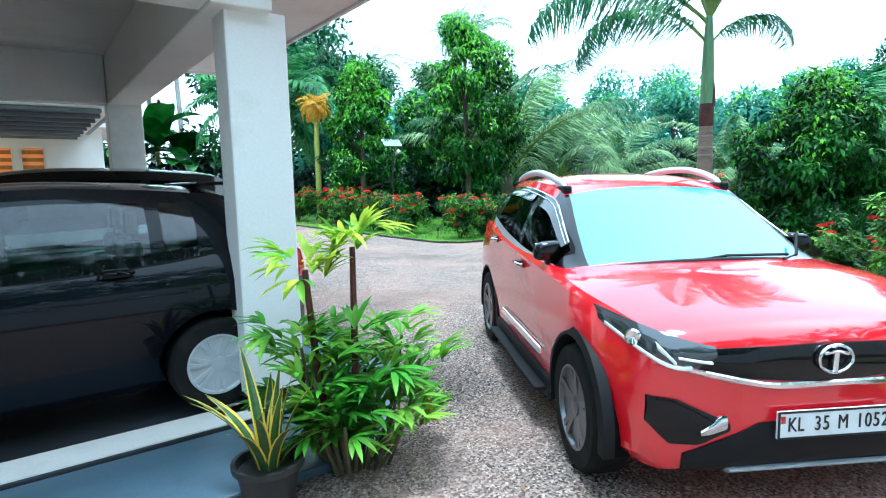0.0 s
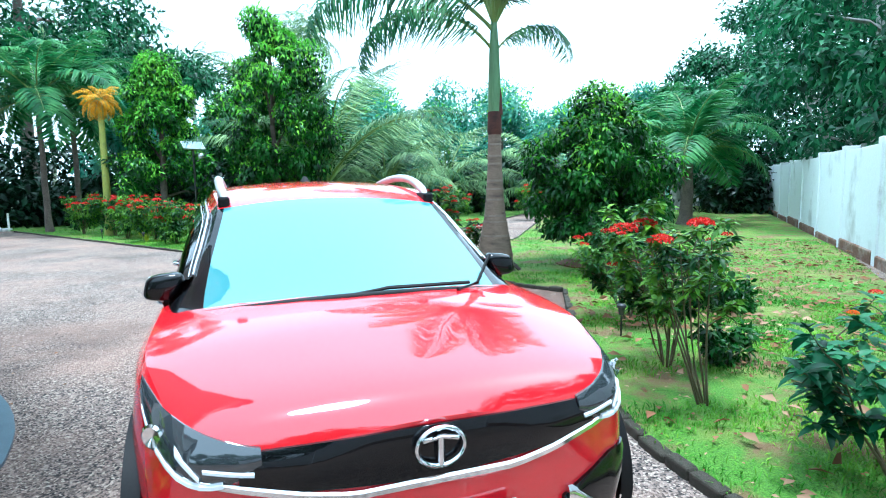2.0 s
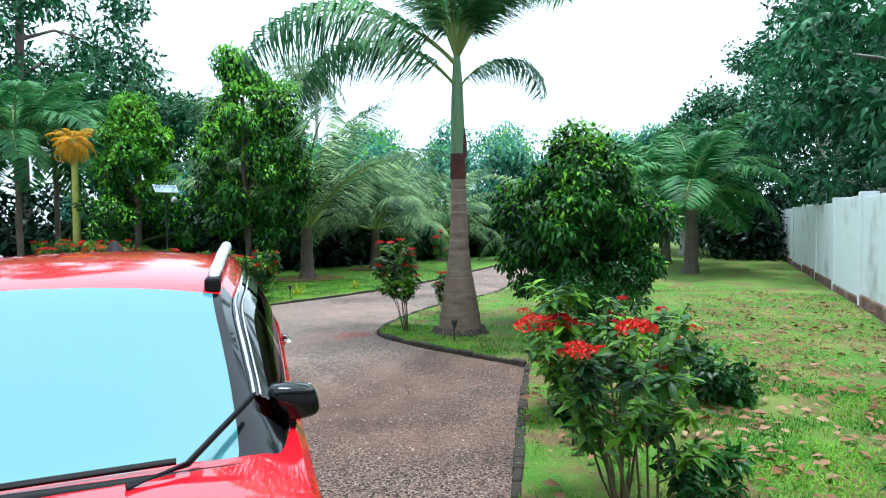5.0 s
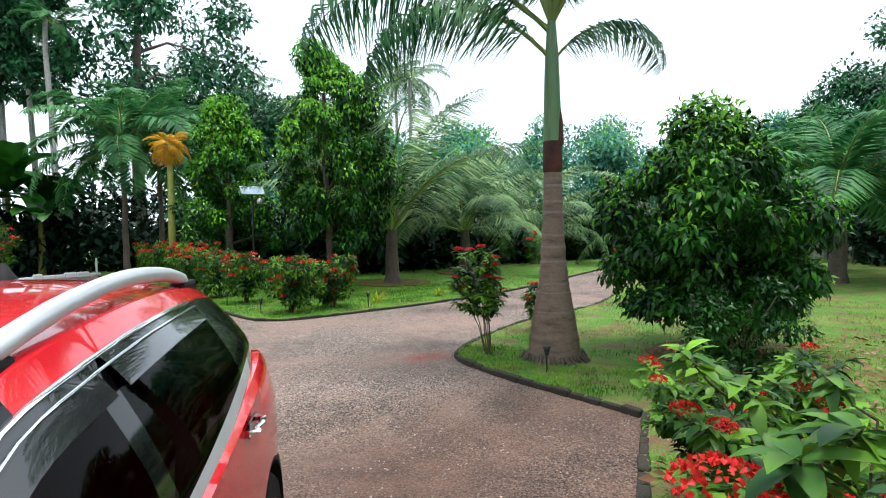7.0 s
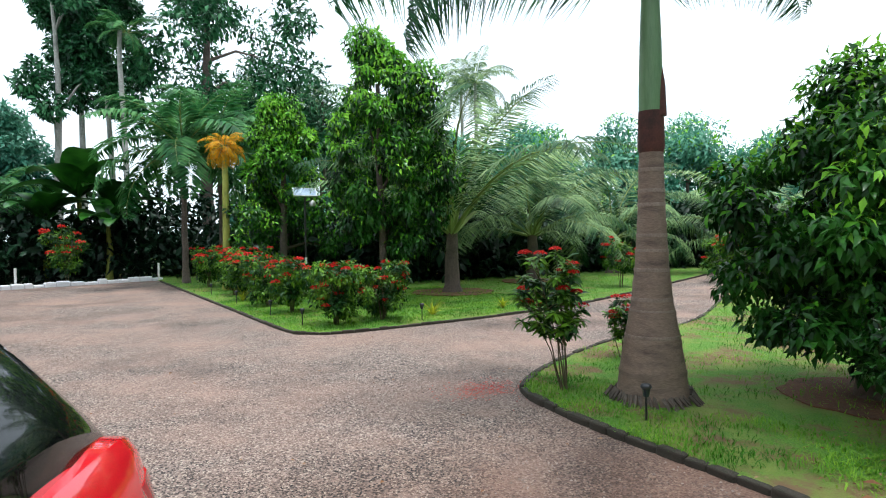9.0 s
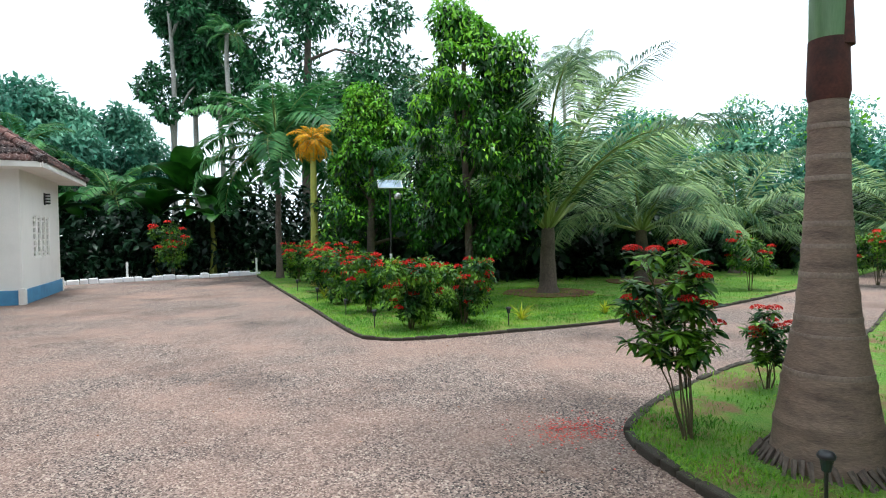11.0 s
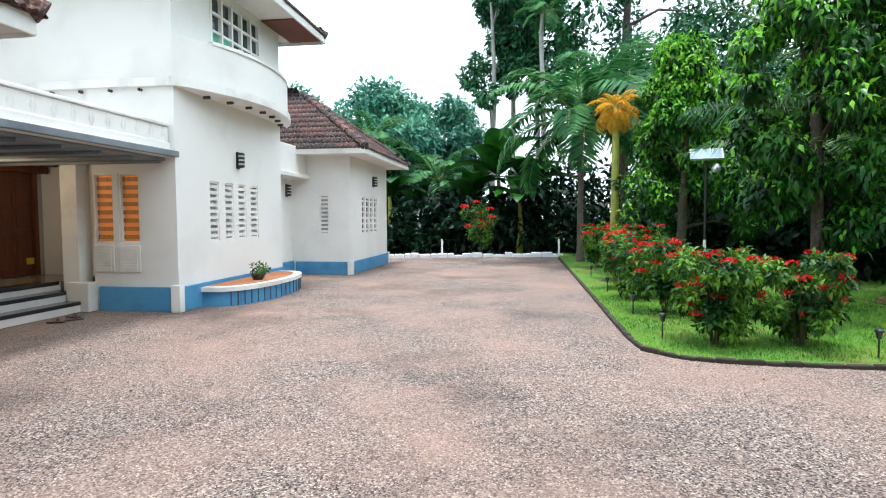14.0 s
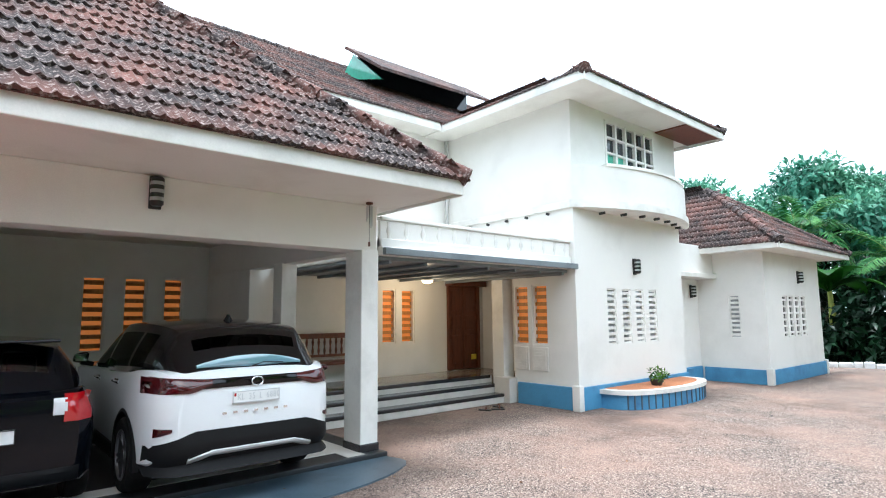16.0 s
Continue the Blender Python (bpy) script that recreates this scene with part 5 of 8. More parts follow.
coconut((8.23, 10.11, 0.03), 5, 1.7, 15, (0.95, 1.15), FR_TALL, "young coconut palm with long arching pale fronds", (38, 86), 0.2)
coconut((12.48, 11.39, 0.03), 8, 1.6, 16, (0.85, 1.1), FR_COCO, "young coconut palm with drooping pale fronds", (18, 82), 0.2)
coconut((17.88, 12.5, 0.03), 11, 1.4, 15, (0.85, 1.1), FR_COCO, "young coconut palm with drooping pale fronds", (15, 84), 0.2)
coconut((21.27, 8.7, 0.03), 12, 1.3, 15, (0.85, 1.1), FR_COCO, "young coconut palm with drooping pale fronds", (15, 84), 0.2)
coconut((14.97, 16.77, 0.03), 14, 1.8, 15, (0.9, 1.1), FR_COCO, "coconut palm among the trees", (5, 80), 0.2)
coconut((16.46, 0.64, 0.03), 15, 2.6, 17, (0.95, 1.2), FR_DARK, "dark feathery palm beyond the round tree", (5, 85), 0.2)
coconut((20.32, 2.78, 0.03), 16, 2.9, 15, (1.0, 1.25), FR_DARK, "dark feathery palm beyond the round tree", (5, 85), 0.2)
# palm with golden drooping fronds on a slim yellow-green stem
gp = thing("golden_palm", (3.34, 15.55, 0.03), "slim palm with bright orange-yellow drooping fronds", "palm tree")
trunk_part(gp, 2, 4.45, 0.13, 0.085, M["goldstem"], (), 0.01)
put_fronds(gp, FR_GOLD, 4.5, 34, 4, -55, 84, (0.5, 0.75))
# dark feather palms at the head of the lawn
coconut((2.8, 19.61, 0.03), 21, 5.0, 20, (1.0, 1.25), FR_DARK, "dark green feather palm with slim stem", (-15, 82), 0.1)
coconut((4.44, 21.53, 0.03), 23, 5.6, 18, (1.0, 1.25), FR_DARK, "dark green feather palm with slim stem", (-10, 82), 0.1)

# climber-clad tree on the lawn
cl = clump_set(31, 1.8, 5.7, 1.6, 84, "column", 0.5) + [(-0.3, 0.2, 6.1, 0.5, 0.45), (-0.1, 0.1, 5.8, 0.55, 0.5), (0.75, -0.2, 1.6, 0.45, 0.4), (0.3, -0.2, 1.35, 0.42, 0.4), (-0.6, 0.3, 1.9, 0.5, 0.45), (0.5, 0.4, 1.7, 0.5, 0.5), (1.15, -0.35, 2.2, 0.5, 0.5), (1.25, -0.7, 3.0, 0.5, 0.55), (1.2, -0.4, 3.8, 0.5, 0.55), (0.85, -0.5, 5.2, 0.5, 0.55), (1.0, -0.6, 4.6, 0.5, 0.5)]
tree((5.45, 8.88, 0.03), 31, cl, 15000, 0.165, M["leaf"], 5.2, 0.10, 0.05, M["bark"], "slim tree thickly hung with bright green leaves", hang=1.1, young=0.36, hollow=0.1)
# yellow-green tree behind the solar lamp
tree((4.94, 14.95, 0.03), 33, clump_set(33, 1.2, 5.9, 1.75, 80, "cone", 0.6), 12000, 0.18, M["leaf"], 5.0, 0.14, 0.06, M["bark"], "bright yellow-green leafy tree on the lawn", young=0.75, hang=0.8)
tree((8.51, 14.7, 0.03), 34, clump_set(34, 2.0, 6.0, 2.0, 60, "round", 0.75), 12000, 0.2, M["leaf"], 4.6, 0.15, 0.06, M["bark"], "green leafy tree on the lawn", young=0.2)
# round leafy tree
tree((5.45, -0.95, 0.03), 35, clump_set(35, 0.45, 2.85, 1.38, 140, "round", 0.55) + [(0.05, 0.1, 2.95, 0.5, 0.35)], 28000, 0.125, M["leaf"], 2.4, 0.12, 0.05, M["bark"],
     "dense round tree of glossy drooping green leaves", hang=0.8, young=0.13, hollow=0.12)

# big far trees
tree((6.6, 34.5, 0), 41, clump_set(41, 7, 22, 6.3, 80, "round", 0.6), 14000, 0.46, M["leaf_dark"], 17, 0.45, 0.15, M["bark"], "huge dark spreading tree behind the garden", "far trees")
tree((15.5, 38, 0), 46, clump_set(46, 3, 12, 5.0, 36, "round"), 12000, 0.48, M["leaf_dark"], 12, 0.4, 0.15, M["bark"], "tall dark leafy tree behind the garden", "far trees")
for x, y, h, sd in ((-1.2, 34, 19, 42), (0.2, 36, 21, 43), (1.6, 39, 22, 44)):
    c = [(a, b, z, r * 0.8, q) for a, b, z, r, q in clump_set(sd, h * 0.45, h, 2.7, 22, "column")]
    tree((x, y, 0), sd, c, 9000, 0.38, M["leaf_dark"], h * 0.9, 0.22, 0.07, M["palebark"], "tall slim pale-trunked tree with open crown", "slim tall trees")
coconut((2, 31, 0), 45, 12.6, 15, (0.55, 0.8), FR_DARK, "tall slender areca palm with pale stem", (-25, 70), 0.14, trunk_mat=M["palebark"])
# haze over these trees comes from their pale leaf colour
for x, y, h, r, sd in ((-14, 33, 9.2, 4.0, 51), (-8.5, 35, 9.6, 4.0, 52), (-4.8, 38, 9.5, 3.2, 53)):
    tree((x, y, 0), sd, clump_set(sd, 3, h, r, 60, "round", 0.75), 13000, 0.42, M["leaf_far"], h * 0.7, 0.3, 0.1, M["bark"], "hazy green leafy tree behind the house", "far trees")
coconut((-7, 27.5, 0), 54, 5.2, 17, (0.8, 1.05), FR_DARK, "coconut palm behind the end wing", (-15, 80), 0.2)
coconut((-3.6, 28, 0), 55, 3.6, 15, (0.7, 0.95), FR_DARK, "low coconut palm behind the end wing", (-15, 80), 0.2)
for x, y, h, s, sd in ((17.5, 46, 14.0, 1.0, 61), (30, 38, 15.5, 1.0, 62), (33, 44, 17, 1.0, 63), (24, 48, 13, 1.0, 64), (13, 52, 15, 1.0, 65)):
    coconut((x, y, 0), sd, h, 17, (0.8, 1.05), FR_COCO, "tall far coconut palm against the sky", (-30, 75), 0.18, "far coconut palms", M["palebark"])
# wood behind the lawn
k = 70
rng = random.Random(70)
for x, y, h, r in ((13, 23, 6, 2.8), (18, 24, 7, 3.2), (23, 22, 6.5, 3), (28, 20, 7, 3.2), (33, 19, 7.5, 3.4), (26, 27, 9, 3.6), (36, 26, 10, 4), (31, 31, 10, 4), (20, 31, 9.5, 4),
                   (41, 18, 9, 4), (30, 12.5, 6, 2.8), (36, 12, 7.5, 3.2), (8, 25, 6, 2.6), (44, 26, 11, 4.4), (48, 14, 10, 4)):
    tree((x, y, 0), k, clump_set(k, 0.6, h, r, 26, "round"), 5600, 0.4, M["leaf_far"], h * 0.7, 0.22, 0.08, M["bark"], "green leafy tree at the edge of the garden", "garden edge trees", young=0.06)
    k += 1
# dark trees over the boundary wall
for x, y, h, r in ((12, -7.0, 8.5, 3.0), (16.5, -5.5, 9.5, 3.4), (21.5, -4.2, 11.5, 3.8), (27, -2.4, 12.5, 4.2), (33, -1.0, 13, 4.4), (39, 3.5, 13, 4.6), (33, 4.6, 9, 3.4), (27.5, 4.2, 6.5, 2.6)):
    tree((x, y, 0), k, clump_set(k, 2.2, h, r, 70, "round", 0.7), 7500, 0.34, M["leaf_dark"], h * 0.8, 0.26, 0.09, M["palebark"], "dark shady tree over the boundary wall", "wall side trees")
    k += 1


# unseen trees added behind the wall: they close that side and block open sky
for x, y, h, r in ((6, -10.5, 9, 3.6), (0.5, -12.5, 9.5, 3.8), (-5.5, -13.5, 9, 3.8), (-11.5, -14.5, 9.5, 4.0), (-17.5, -12, 9, 4), (-19, -6, 9, 4)):
    tree((x, y, 0), k, clump_set(k, 0.8, h, r, 30, "round"), 5000, 0.5, M["leaf_dark"], h * 0.8, 0.26, 0.09, M["bark"], "dark shady tree over the boundary wall", "wall side trees")
    k += 1


# hedge of undergrowth that closes the view below the trees
def thicket(name, line, h, depth, n, seed, material, label):
    rngn = np.random.default_rng(seed)
    pts = np.array(line, dtype=float)
    seg = np.linalg.norm(np.diff(pts, axis=0), axis=1)
    s = rngn.random(n) * seg.sum()
    cum = np.concatenate([[0], np.cumsum(seg)])
    x, y = np.interp(s, cum, pts[:, 0]), np.interp(s, cum, pts[:, 1])
    wob = 0.65 + 0.35 * np.sin(s * 0.9 + seed) * np.sin(s * 0.37)
    P = np.stack([x + rngn.normal(size=n) * depth, y + rngn.normal(size=n) * depth, rngn.random(n) ** 0.8 * h * wob], 1)
    D = rngn.normal(size=(n, 3)) + np.array([0, 0, -0.3])
    N = rngn.normal(size=(n, 3)) * 0.6 + np.array([0, 0, 1])
    L = rngn.uniform(0.3, 0.6, n)
    ob = new(name, leaf_mesh(name, P, D, N, L, L * 0.45, material))
    return tagged(ob, label, "undergrowth", "", "stuff")


# near-black leaves paint the shade under the canopy
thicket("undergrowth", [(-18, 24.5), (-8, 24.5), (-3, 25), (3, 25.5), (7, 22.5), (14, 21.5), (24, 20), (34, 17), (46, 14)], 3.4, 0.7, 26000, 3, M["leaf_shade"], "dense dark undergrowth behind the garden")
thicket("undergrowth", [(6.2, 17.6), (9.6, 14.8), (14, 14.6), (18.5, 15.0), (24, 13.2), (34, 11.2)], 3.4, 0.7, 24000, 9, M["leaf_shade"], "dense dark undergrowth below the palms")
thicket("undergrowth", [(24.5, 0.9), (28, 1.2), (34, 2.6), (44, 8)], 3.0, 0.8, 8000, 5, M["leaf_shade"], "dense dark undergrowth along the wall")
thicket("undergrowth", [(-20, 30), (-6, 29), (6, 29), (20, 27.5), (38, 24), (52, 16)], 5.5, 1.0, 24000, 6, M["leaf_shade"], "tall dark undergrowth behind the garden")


# banana plants
def banana(loc, seed, h, label="banana plant with broad torn leaves at the garden edge"):
    root = thing("banana_plant", loc, label, "banana plant", "banana plants")
    rng = random.Random(seed)
    bm = bmesh.new()
    tube(bm, [(0, 0, 0), (0.05, 0, h * 0.3), (0, 0.05, h * 0.55)], [0.16, 0.13, 0.08], 9)
    part("stem", bm, M["goldstem"], root, "", 60)
    for k in range(8):
        az, el = k * 2.4 + rng.uniform(-.2, .2), radians(rng.uniform(35, 82))
        L, W = h * rng.uniform(0.42, 0.55), h * 0.10
        bm = bmesh.new()
        rows = []
        p, e = Vector((0, 0, h * 0.53)), el
        for i in range(11):
            t = i / 10
            w = W * math.sin(math.pi * min(1, 0.12 + 0.88 * t)) ** 0.7 * (0.0 if i == 0 else 1) + 0.02
            d = Vector((math.cos(az) * math.cos(e), math.sin(az) * math.cos(e), math.sin(e)))
            sd = Vector((-math.sin(az), math.cos(az), 0))
            up = d.cross(sd) * -1
            rows.append([bm.verts.new(p + sd * w + Vector((0, 0, 0.25 * w))), bm.verts.new(p), bm.verts.new(p - sd * w + Vector((0, 0, 0.25 * w)))])
            p = p + d * (L / 10)
            e -= 0.16
        for r0, r1 in zip(rows, rows[1:]):
            bm.faces.new((r0[0], r0[1], r1[1], r1[0]))
            bm.faces.new((r0[1], r0[2], r1[2], r1[1]))
        part("leaf", bm, M["leaf"], root, "", 80)


for i, (x, y, h) in enumerate(((-0.4, 26.0, 6.6), (1.1, 27, 5.6), (-1.6, 25.4, 4.6), (0.6, 24.8, 4.2), (-5.5, 25.5, 4.8))):
    banana((x, y, 0), 90 + i, h)


# flowering shrubs (clusters of small red or orange florets)
def flower_heads(rng, centres, r, per):
    n = len(centres) * per
    c = np.repeat(np.array(centres), per, 0)
    d = unit(rng.normal(size=(n, 3)))
    d[:, 2] = np.abs(d[:, 2]) * 0.8
    return c + d * np.array([r, r, r * 0.6]), d


def shrub(loc, seed, h, r, leaves, heads, leaf=0.11, label="", floret="red", stems=6, low=0.35, head_r=0.055, leaf_mat="leaf_shrub", group="ixora shrubs", spread=1.0):
    root = thing("flowering_shrub", loc, label, "shrub", group)
    rnd = random.Random(seed)
    rng = np.random.default_rng(seed)
    clumps = []
    tips = []
    for k in range(stems):
        a = k * 2.4 + rnd.uniform(-.3, .3)
        rr = r * rnd.uniform(0.25, 0.85)
        top = Vector((rr * math.cos(a) * spread, rr * math.sin(a) * spread, h * rnd.uniform(0.62, 0.95)))
        foot = Vector((0.035 * math.cos(a), 0.035 * math.sin(a), 0))
        midp = foot.lerp(top, 0.5) + Vector((0.18 * math.cos(a) * -r, 0.18 * math.sin(a) * -r, 0.0))
        bm = bmesh.new()
        tube(bm, [foot, midp, top], [0.0105, 0.008, 0.004], 6)
        part("stem", bm, M["stem"], root, "", 60)
        tips.append(top)
    for k in range(int(stems * 3.2)):
        t = rnd.choice(tips)
        zz = h * rnd.uniform(low, 0.95)
        q = t * (zz / max(0.2, t.z)) ** 0.6
        clumps.append((q.x + rnd.uniform(-.3, .3) * r, q.y + rnd.uniform(-.3, .3) * r, zz, r * rnd.uniform(0.2, 0.36), r * rnd.uniform(0.18, 0.3)))
    ob = new("foliage", crown_mesh("foliage", seed, clumps, int(leaves * 1.7), leaf * 0.8, M[leaf_mat], 0.5, 0.25))
    ob.parent = root
    zs = sorted(clumps, key=lambda c: -c[2] - 0.4 * math.hypot(c[0], c[1]) / r * h * rnd.random())
    for k in range(heads):
        c = zs[k % len(zs)]
        a = rnd.uniform(0, 6.28)
        p = (c[0] + math.cos(a) * c[3] * 0.8, c[1] + math.sin(a) * c[3] * 0.8, c[2] + c[4] * rnd.uniform(0.3, 1.1))
        P, dd = flower_heads(rng, [p], head_r * rnd.uniform(0.8, 1.25), 46)
        l = np.full(len(P), head_r * 0.55)
        ob = new("flower_head", leaf_mesh("flower_head", P, dd + rng.normal(size=dd.shape) * 0.5, dd, l, l * 0.8, M[floret if (k % 4 or floret == "red") else "red"]))
        ob.parent = root
        tagged(ob, "", "", "", "stuff")
    return root


def leggy_shrub(loc, seed, h, r, stems, heads, leaf, label, floret="red", head_r=0.055, leaf_mat="leaf_shrub", bare=0.4, per=16, group="ixora shrubs", lean=(0, 0)):
    """An open shrub: thin stems from one foot, forked twigs, leaves in loose whorls along the twigs."""
    root = thing("flowering_shrub", loc, label, "shrub", group)
    rnd = random.Random(seed)
    rng = np.random.default_rng(seed)
    P, D, N, tips = [], [], [], []
    for k in range(stems):
        a = k * 2.39996 + rnd.uniform(-.3, .3)
        rr = r * (0.3 + 0.7 * ((k * 0.618) % 1))
        top = Vector((rr * math.cos(a) + lean[0], rr * math.sin(a) + lean[1], h * rnd.uniform(0.6, 0.86)))
        foot = Vector((0.03 * math.cos(a), 0.03 * math.sin(a), 0))
        fork = foot.lerp(top, 0.36) + Vector((rnd.uniform(-.05, .05), rnd.uniform(-.05, .05), 0.04))
        bm = bmesh.new()
        tube(bm, [foot, foot.lerp(fork, 0.5) + Vector((rnd.uniform(-.02, .02), rnd.uniform(-.02, .02), 0)), fork, top], [0.0095, 0.008, 0.006, 0.0035], 6)
        part("stem", bm, M["stem"], root, "", 60)
        bm = bmesh.new()
        for j in range(8):
            b = fork.lerp(top, j / 7)
            aa = a + rnd.uniform(-1.9, 1.9)
            ln = r * rnd.uniform(0.3, 0.6)
            e = b + Vector((math.cos(aa) * ln, math.sin(aa) * ln, ln * rnd.uniform(0.2, 1.0)))
            if e.z < h * bare:
                continue
            tube(bm, [b, b.lerp(e, 0.5) + Vector((0, 0, -0.02)), e], [0.0045, 0.0035, 0.002], 5)
            tips.append(e)
            for q in range(per):
                u = 0.25 + 0.75 * math.sqrt(q / (per - 1))
                p = b.lerp(e, u)
                az = q * 2.4 + rnd.uniform(-.4, .4)
                up = rnd.uniform(-0.5, 0.45) if q < per - 4 else rnd.uniform(0.1, 0.9)
                P.append(p)
                D.append((math.cos(az), math.sin(az), up))
                N.append((-0.4 * math.cos(az) * up, -0.4 * math.sin(az) * up, 1.0))
        part("twig", bm, M["stem"], root, "", 60)
    n = len(P)
    L = leaf * rng.uniform(0.65, 1.25, n)
    ob = new("foliage", broad_leaf_mesh("foliage", np.array([tuple(p) for p in P]), np.array(D), np.array(N) + rng.normal(size=(n, 3)) * 0.25, L, L * rng.uniform(0.30, 0.40, n), M[leaf_mat], 0.35))
    ob.parent = root
    tips.sort(key=lambda e: -e.z + rnd.uniform(-.32, .32) * h)
    for k in range(min(heads, len(tips))):
        e = tips[k]
        Q, dd = flower_heads(rng, [(e.x, e.y, e.z + 0.03)], head_r * rnd.uniform(0.75, 1.25), 190)
        l = np.full(len(Q), head_r * 0.25)
        ob = new("flower_head", leaf_mesh("flower_head", Q, dd + rng.normal(size=dd.shape) * 0.5, dd, l, l * 0.8, M[floret if (k % 4 or floret == "red") else "red"]))
        ob.parent = root
        tagged(ob, "", "", "", "stuff")
    return root


RED = "bushy ixora shrub with dark leaves and clusters of red flowers"
shrub((3.23, 6.57, 0.03), 101, 1.2, 0.62, 2200, 24, 0.12, RED, stems=9, low=0.2, head_r=0.065)
shrub((4.19, 6.58, 0.03), 102, 1.1, 0.55, 1900, 22, 0.12, RED, stems=9, low=0.2, head_r=0.065)
for i, (x, y, h) in enumerate(((3.16, 8.82, 1.15), (3.11, 10.44, 1.2), (3.25, 11.97, 1.25), (3.1, 13.6, 1.3), (3.38, 15.22, 1.3), (3.09, 17.13, 1.35), (3.78, 13.89, 1.3))):
    shrub((x, y, 0.03), 110 + i, h, 0.72, 1300, 16, 0.14, RED, stems=8, low=0.25, head_r=0.08)
shrub((-0.88, 22.25, 0), 120, 2.1, 0.8, 1000, 12, 0.16, "tall shrub with red flowers behind the border", head_r=0.12, low=0.3)
shrub((12.96, 8.06, 0.03), 121, 1.5, 0.65, 1100, 14, 0.14, RED, low=0.35, head_r=0.08)
shrub((16.93, 7.33, 0.03), 122, 1.5, 0.7, 1000, 14, 0.14, RED, low=0.35, head_r=0.08)
leggy_shrub((3.34, 0.95, 0.04), 103, 1.58, 0.34, 9, 15, 0.125, "leggy ixora shrub with red flowers and bare stems", head_r=0.055, bare=0.36, per=20, lean=(-0.15, 0.06))
leggy_shrub((5.06, 1.62, 0.04), 104, 0.85, 0.2, 5, 7, 0.10, "small young ixora shrub with red flowers", head_r=0.06, bare=0.3)
leggy_shrub((-0.59, -4.32, 0.04), 105, 1.5, 0.34, 7, 4, 0.10, "leggy ixora shrub with large red flower heads", head_r=0.075, bare=0.46, per=18, lean=(-0.05, 0.12))
leggy_shrub((0.09, -3.87, 0.04), 106, 1.3, 0.42, 10, 13, 0.10, "ixora shrub with small orange-red flower clusters", floret="red", head_r=0.04, bare=0.34, per=22)
leggy_shrub((1.38, -3.05, 0.04), 107, 1.02, 0.46, 12, 12, 0.10, "ixora shrub with small orange-red flower clusters", floret="red", head_r=0.043, bare=0.25, per=22)
leggy_shrub((-1.08, -5.34, 0.04), 108, 0.92, 0.44, 8, 3, 0.135, "broad-leaved dark shrub at the lawn edge", floret="orange", head_r=0.03, bare=0.35, per=13, leaf_mat="leaf_dark")
shrub((4.09, -1.87, 0.04), 109, 1.1, 0.6, 1500, 0, 0.10, "low leafy shrub below the round tree", stems=8, low=0.15, leaf_mat="leaf", group="low shrubs")
shrub((2.56, -3.8, 0.04), 130, 0.42, 0.4, 500, 0, 0.12, "low grassy clump on the lawn", stems=6, low=0.1, leaf_mat="leaf", group="low shrubs")
shrub((0.38, -4.25, 0.04), 131, 0.3, 0.28, 300, 0, 0.11, "low grassy clump at the shrub's foot", stems=5, low=0.1, leaf_mat="leaf", group="low shrubs")


# yellow striped lilies
def lily(loc, seed, h):
    root = thing("spider_lily", loc, "small yellow-green strap-leaved lily on the lawn", "plant", "yellow lilies")
    rng = np.random.default_rng(seed)
    n = 26
    az = np.arange(n) * 2.4
    el = rng.uniform(0.5, 1.45, n)
    D = np.stack([np.cos(az) * np.cos(el), np.sin(az) * np.cos(el), np.sin(el)], 1)
    N = np.stack([-np.cos(az) * np.sin(el), -np.sin(az) * np.sin(el), np.cos(el)], 1)
    ob = new("leaves", leaf_mesh("leaves", np.zeros((n, 3)), D, N, h * rng.uniform(0.8, 1.2, n), np.full(n, 0.035), M["lily"], 0.25))
    ob.parent = root


for i, (x, y, h) in enumerate(((5.3, 6.54, 0.36), (2.87, 11.78, 0.4), (7.08, 6.47, 0.25))):
    lily((x, y, 0.03), 140 + i, h)


# solar street lamp
def solar_lamp(loc):
    root = thing("solar_lamp", loc, "slim dark solar lamp post with tilted panel", "street lamp")
    bm = bmesh.new()
    tube(bm, [(0, 0, 0), (0, 0, 1.05)], 0.035, 10)
    part("lower_post", bm, M["trim"], root, "white lower post", 60)
    bm = bmesh.new()
    tube(bm, [(0, 0, 1.05), (0, 0, 2.8)], 0.028, 10)
    part("upper_post", bm, M["iron"], root, "", 60)
    pn = slab(bmesh.new(), -0.33, 0.33, -0.22, 0.22, -0.018, 0.018, 0.006)
    p = part("solar_panel", pn, M["solar"], root, "bluish solar panel in pale frame")
    p.matrix_basis = pose(0, 0, 2.9, 34, 0, -12)
    bm = bmesh.new()
    for a in (-0.33, 0.31):
        slab(bm, a, a + 0.02, -0.22, 0.22, -0.02, 0.022)
    for b in (-0.22, 0.20):
        slab(bm, -0.33, 0.33, b, b + 0.02, -0.021, 0.021)
    q = part("panel_frame", bm, M["steel"], root)
    q.matrix_basis = pose(0, 0, 2.9, 34, 0, -12)
    bm = bmesh.new()
    tube(bm, [(0, 0, 2.6), (0.08, -0.1, 2.64), (0.14, -0.18, 2.6)], 0.015, 6)
    part("arm", bm, M["iron"], root, "", 60)
    part("lamp_head", lathe(bmesh.new(), [(0.02, 2.52), (0.08, 2.5), (0.10, 2.56), (0.07, 2.64), (0.03, 2.67)], 14, Matrix.Translation((0.15, -0.19, 0))), M["steel"], root, "round pale lamp head", 50)


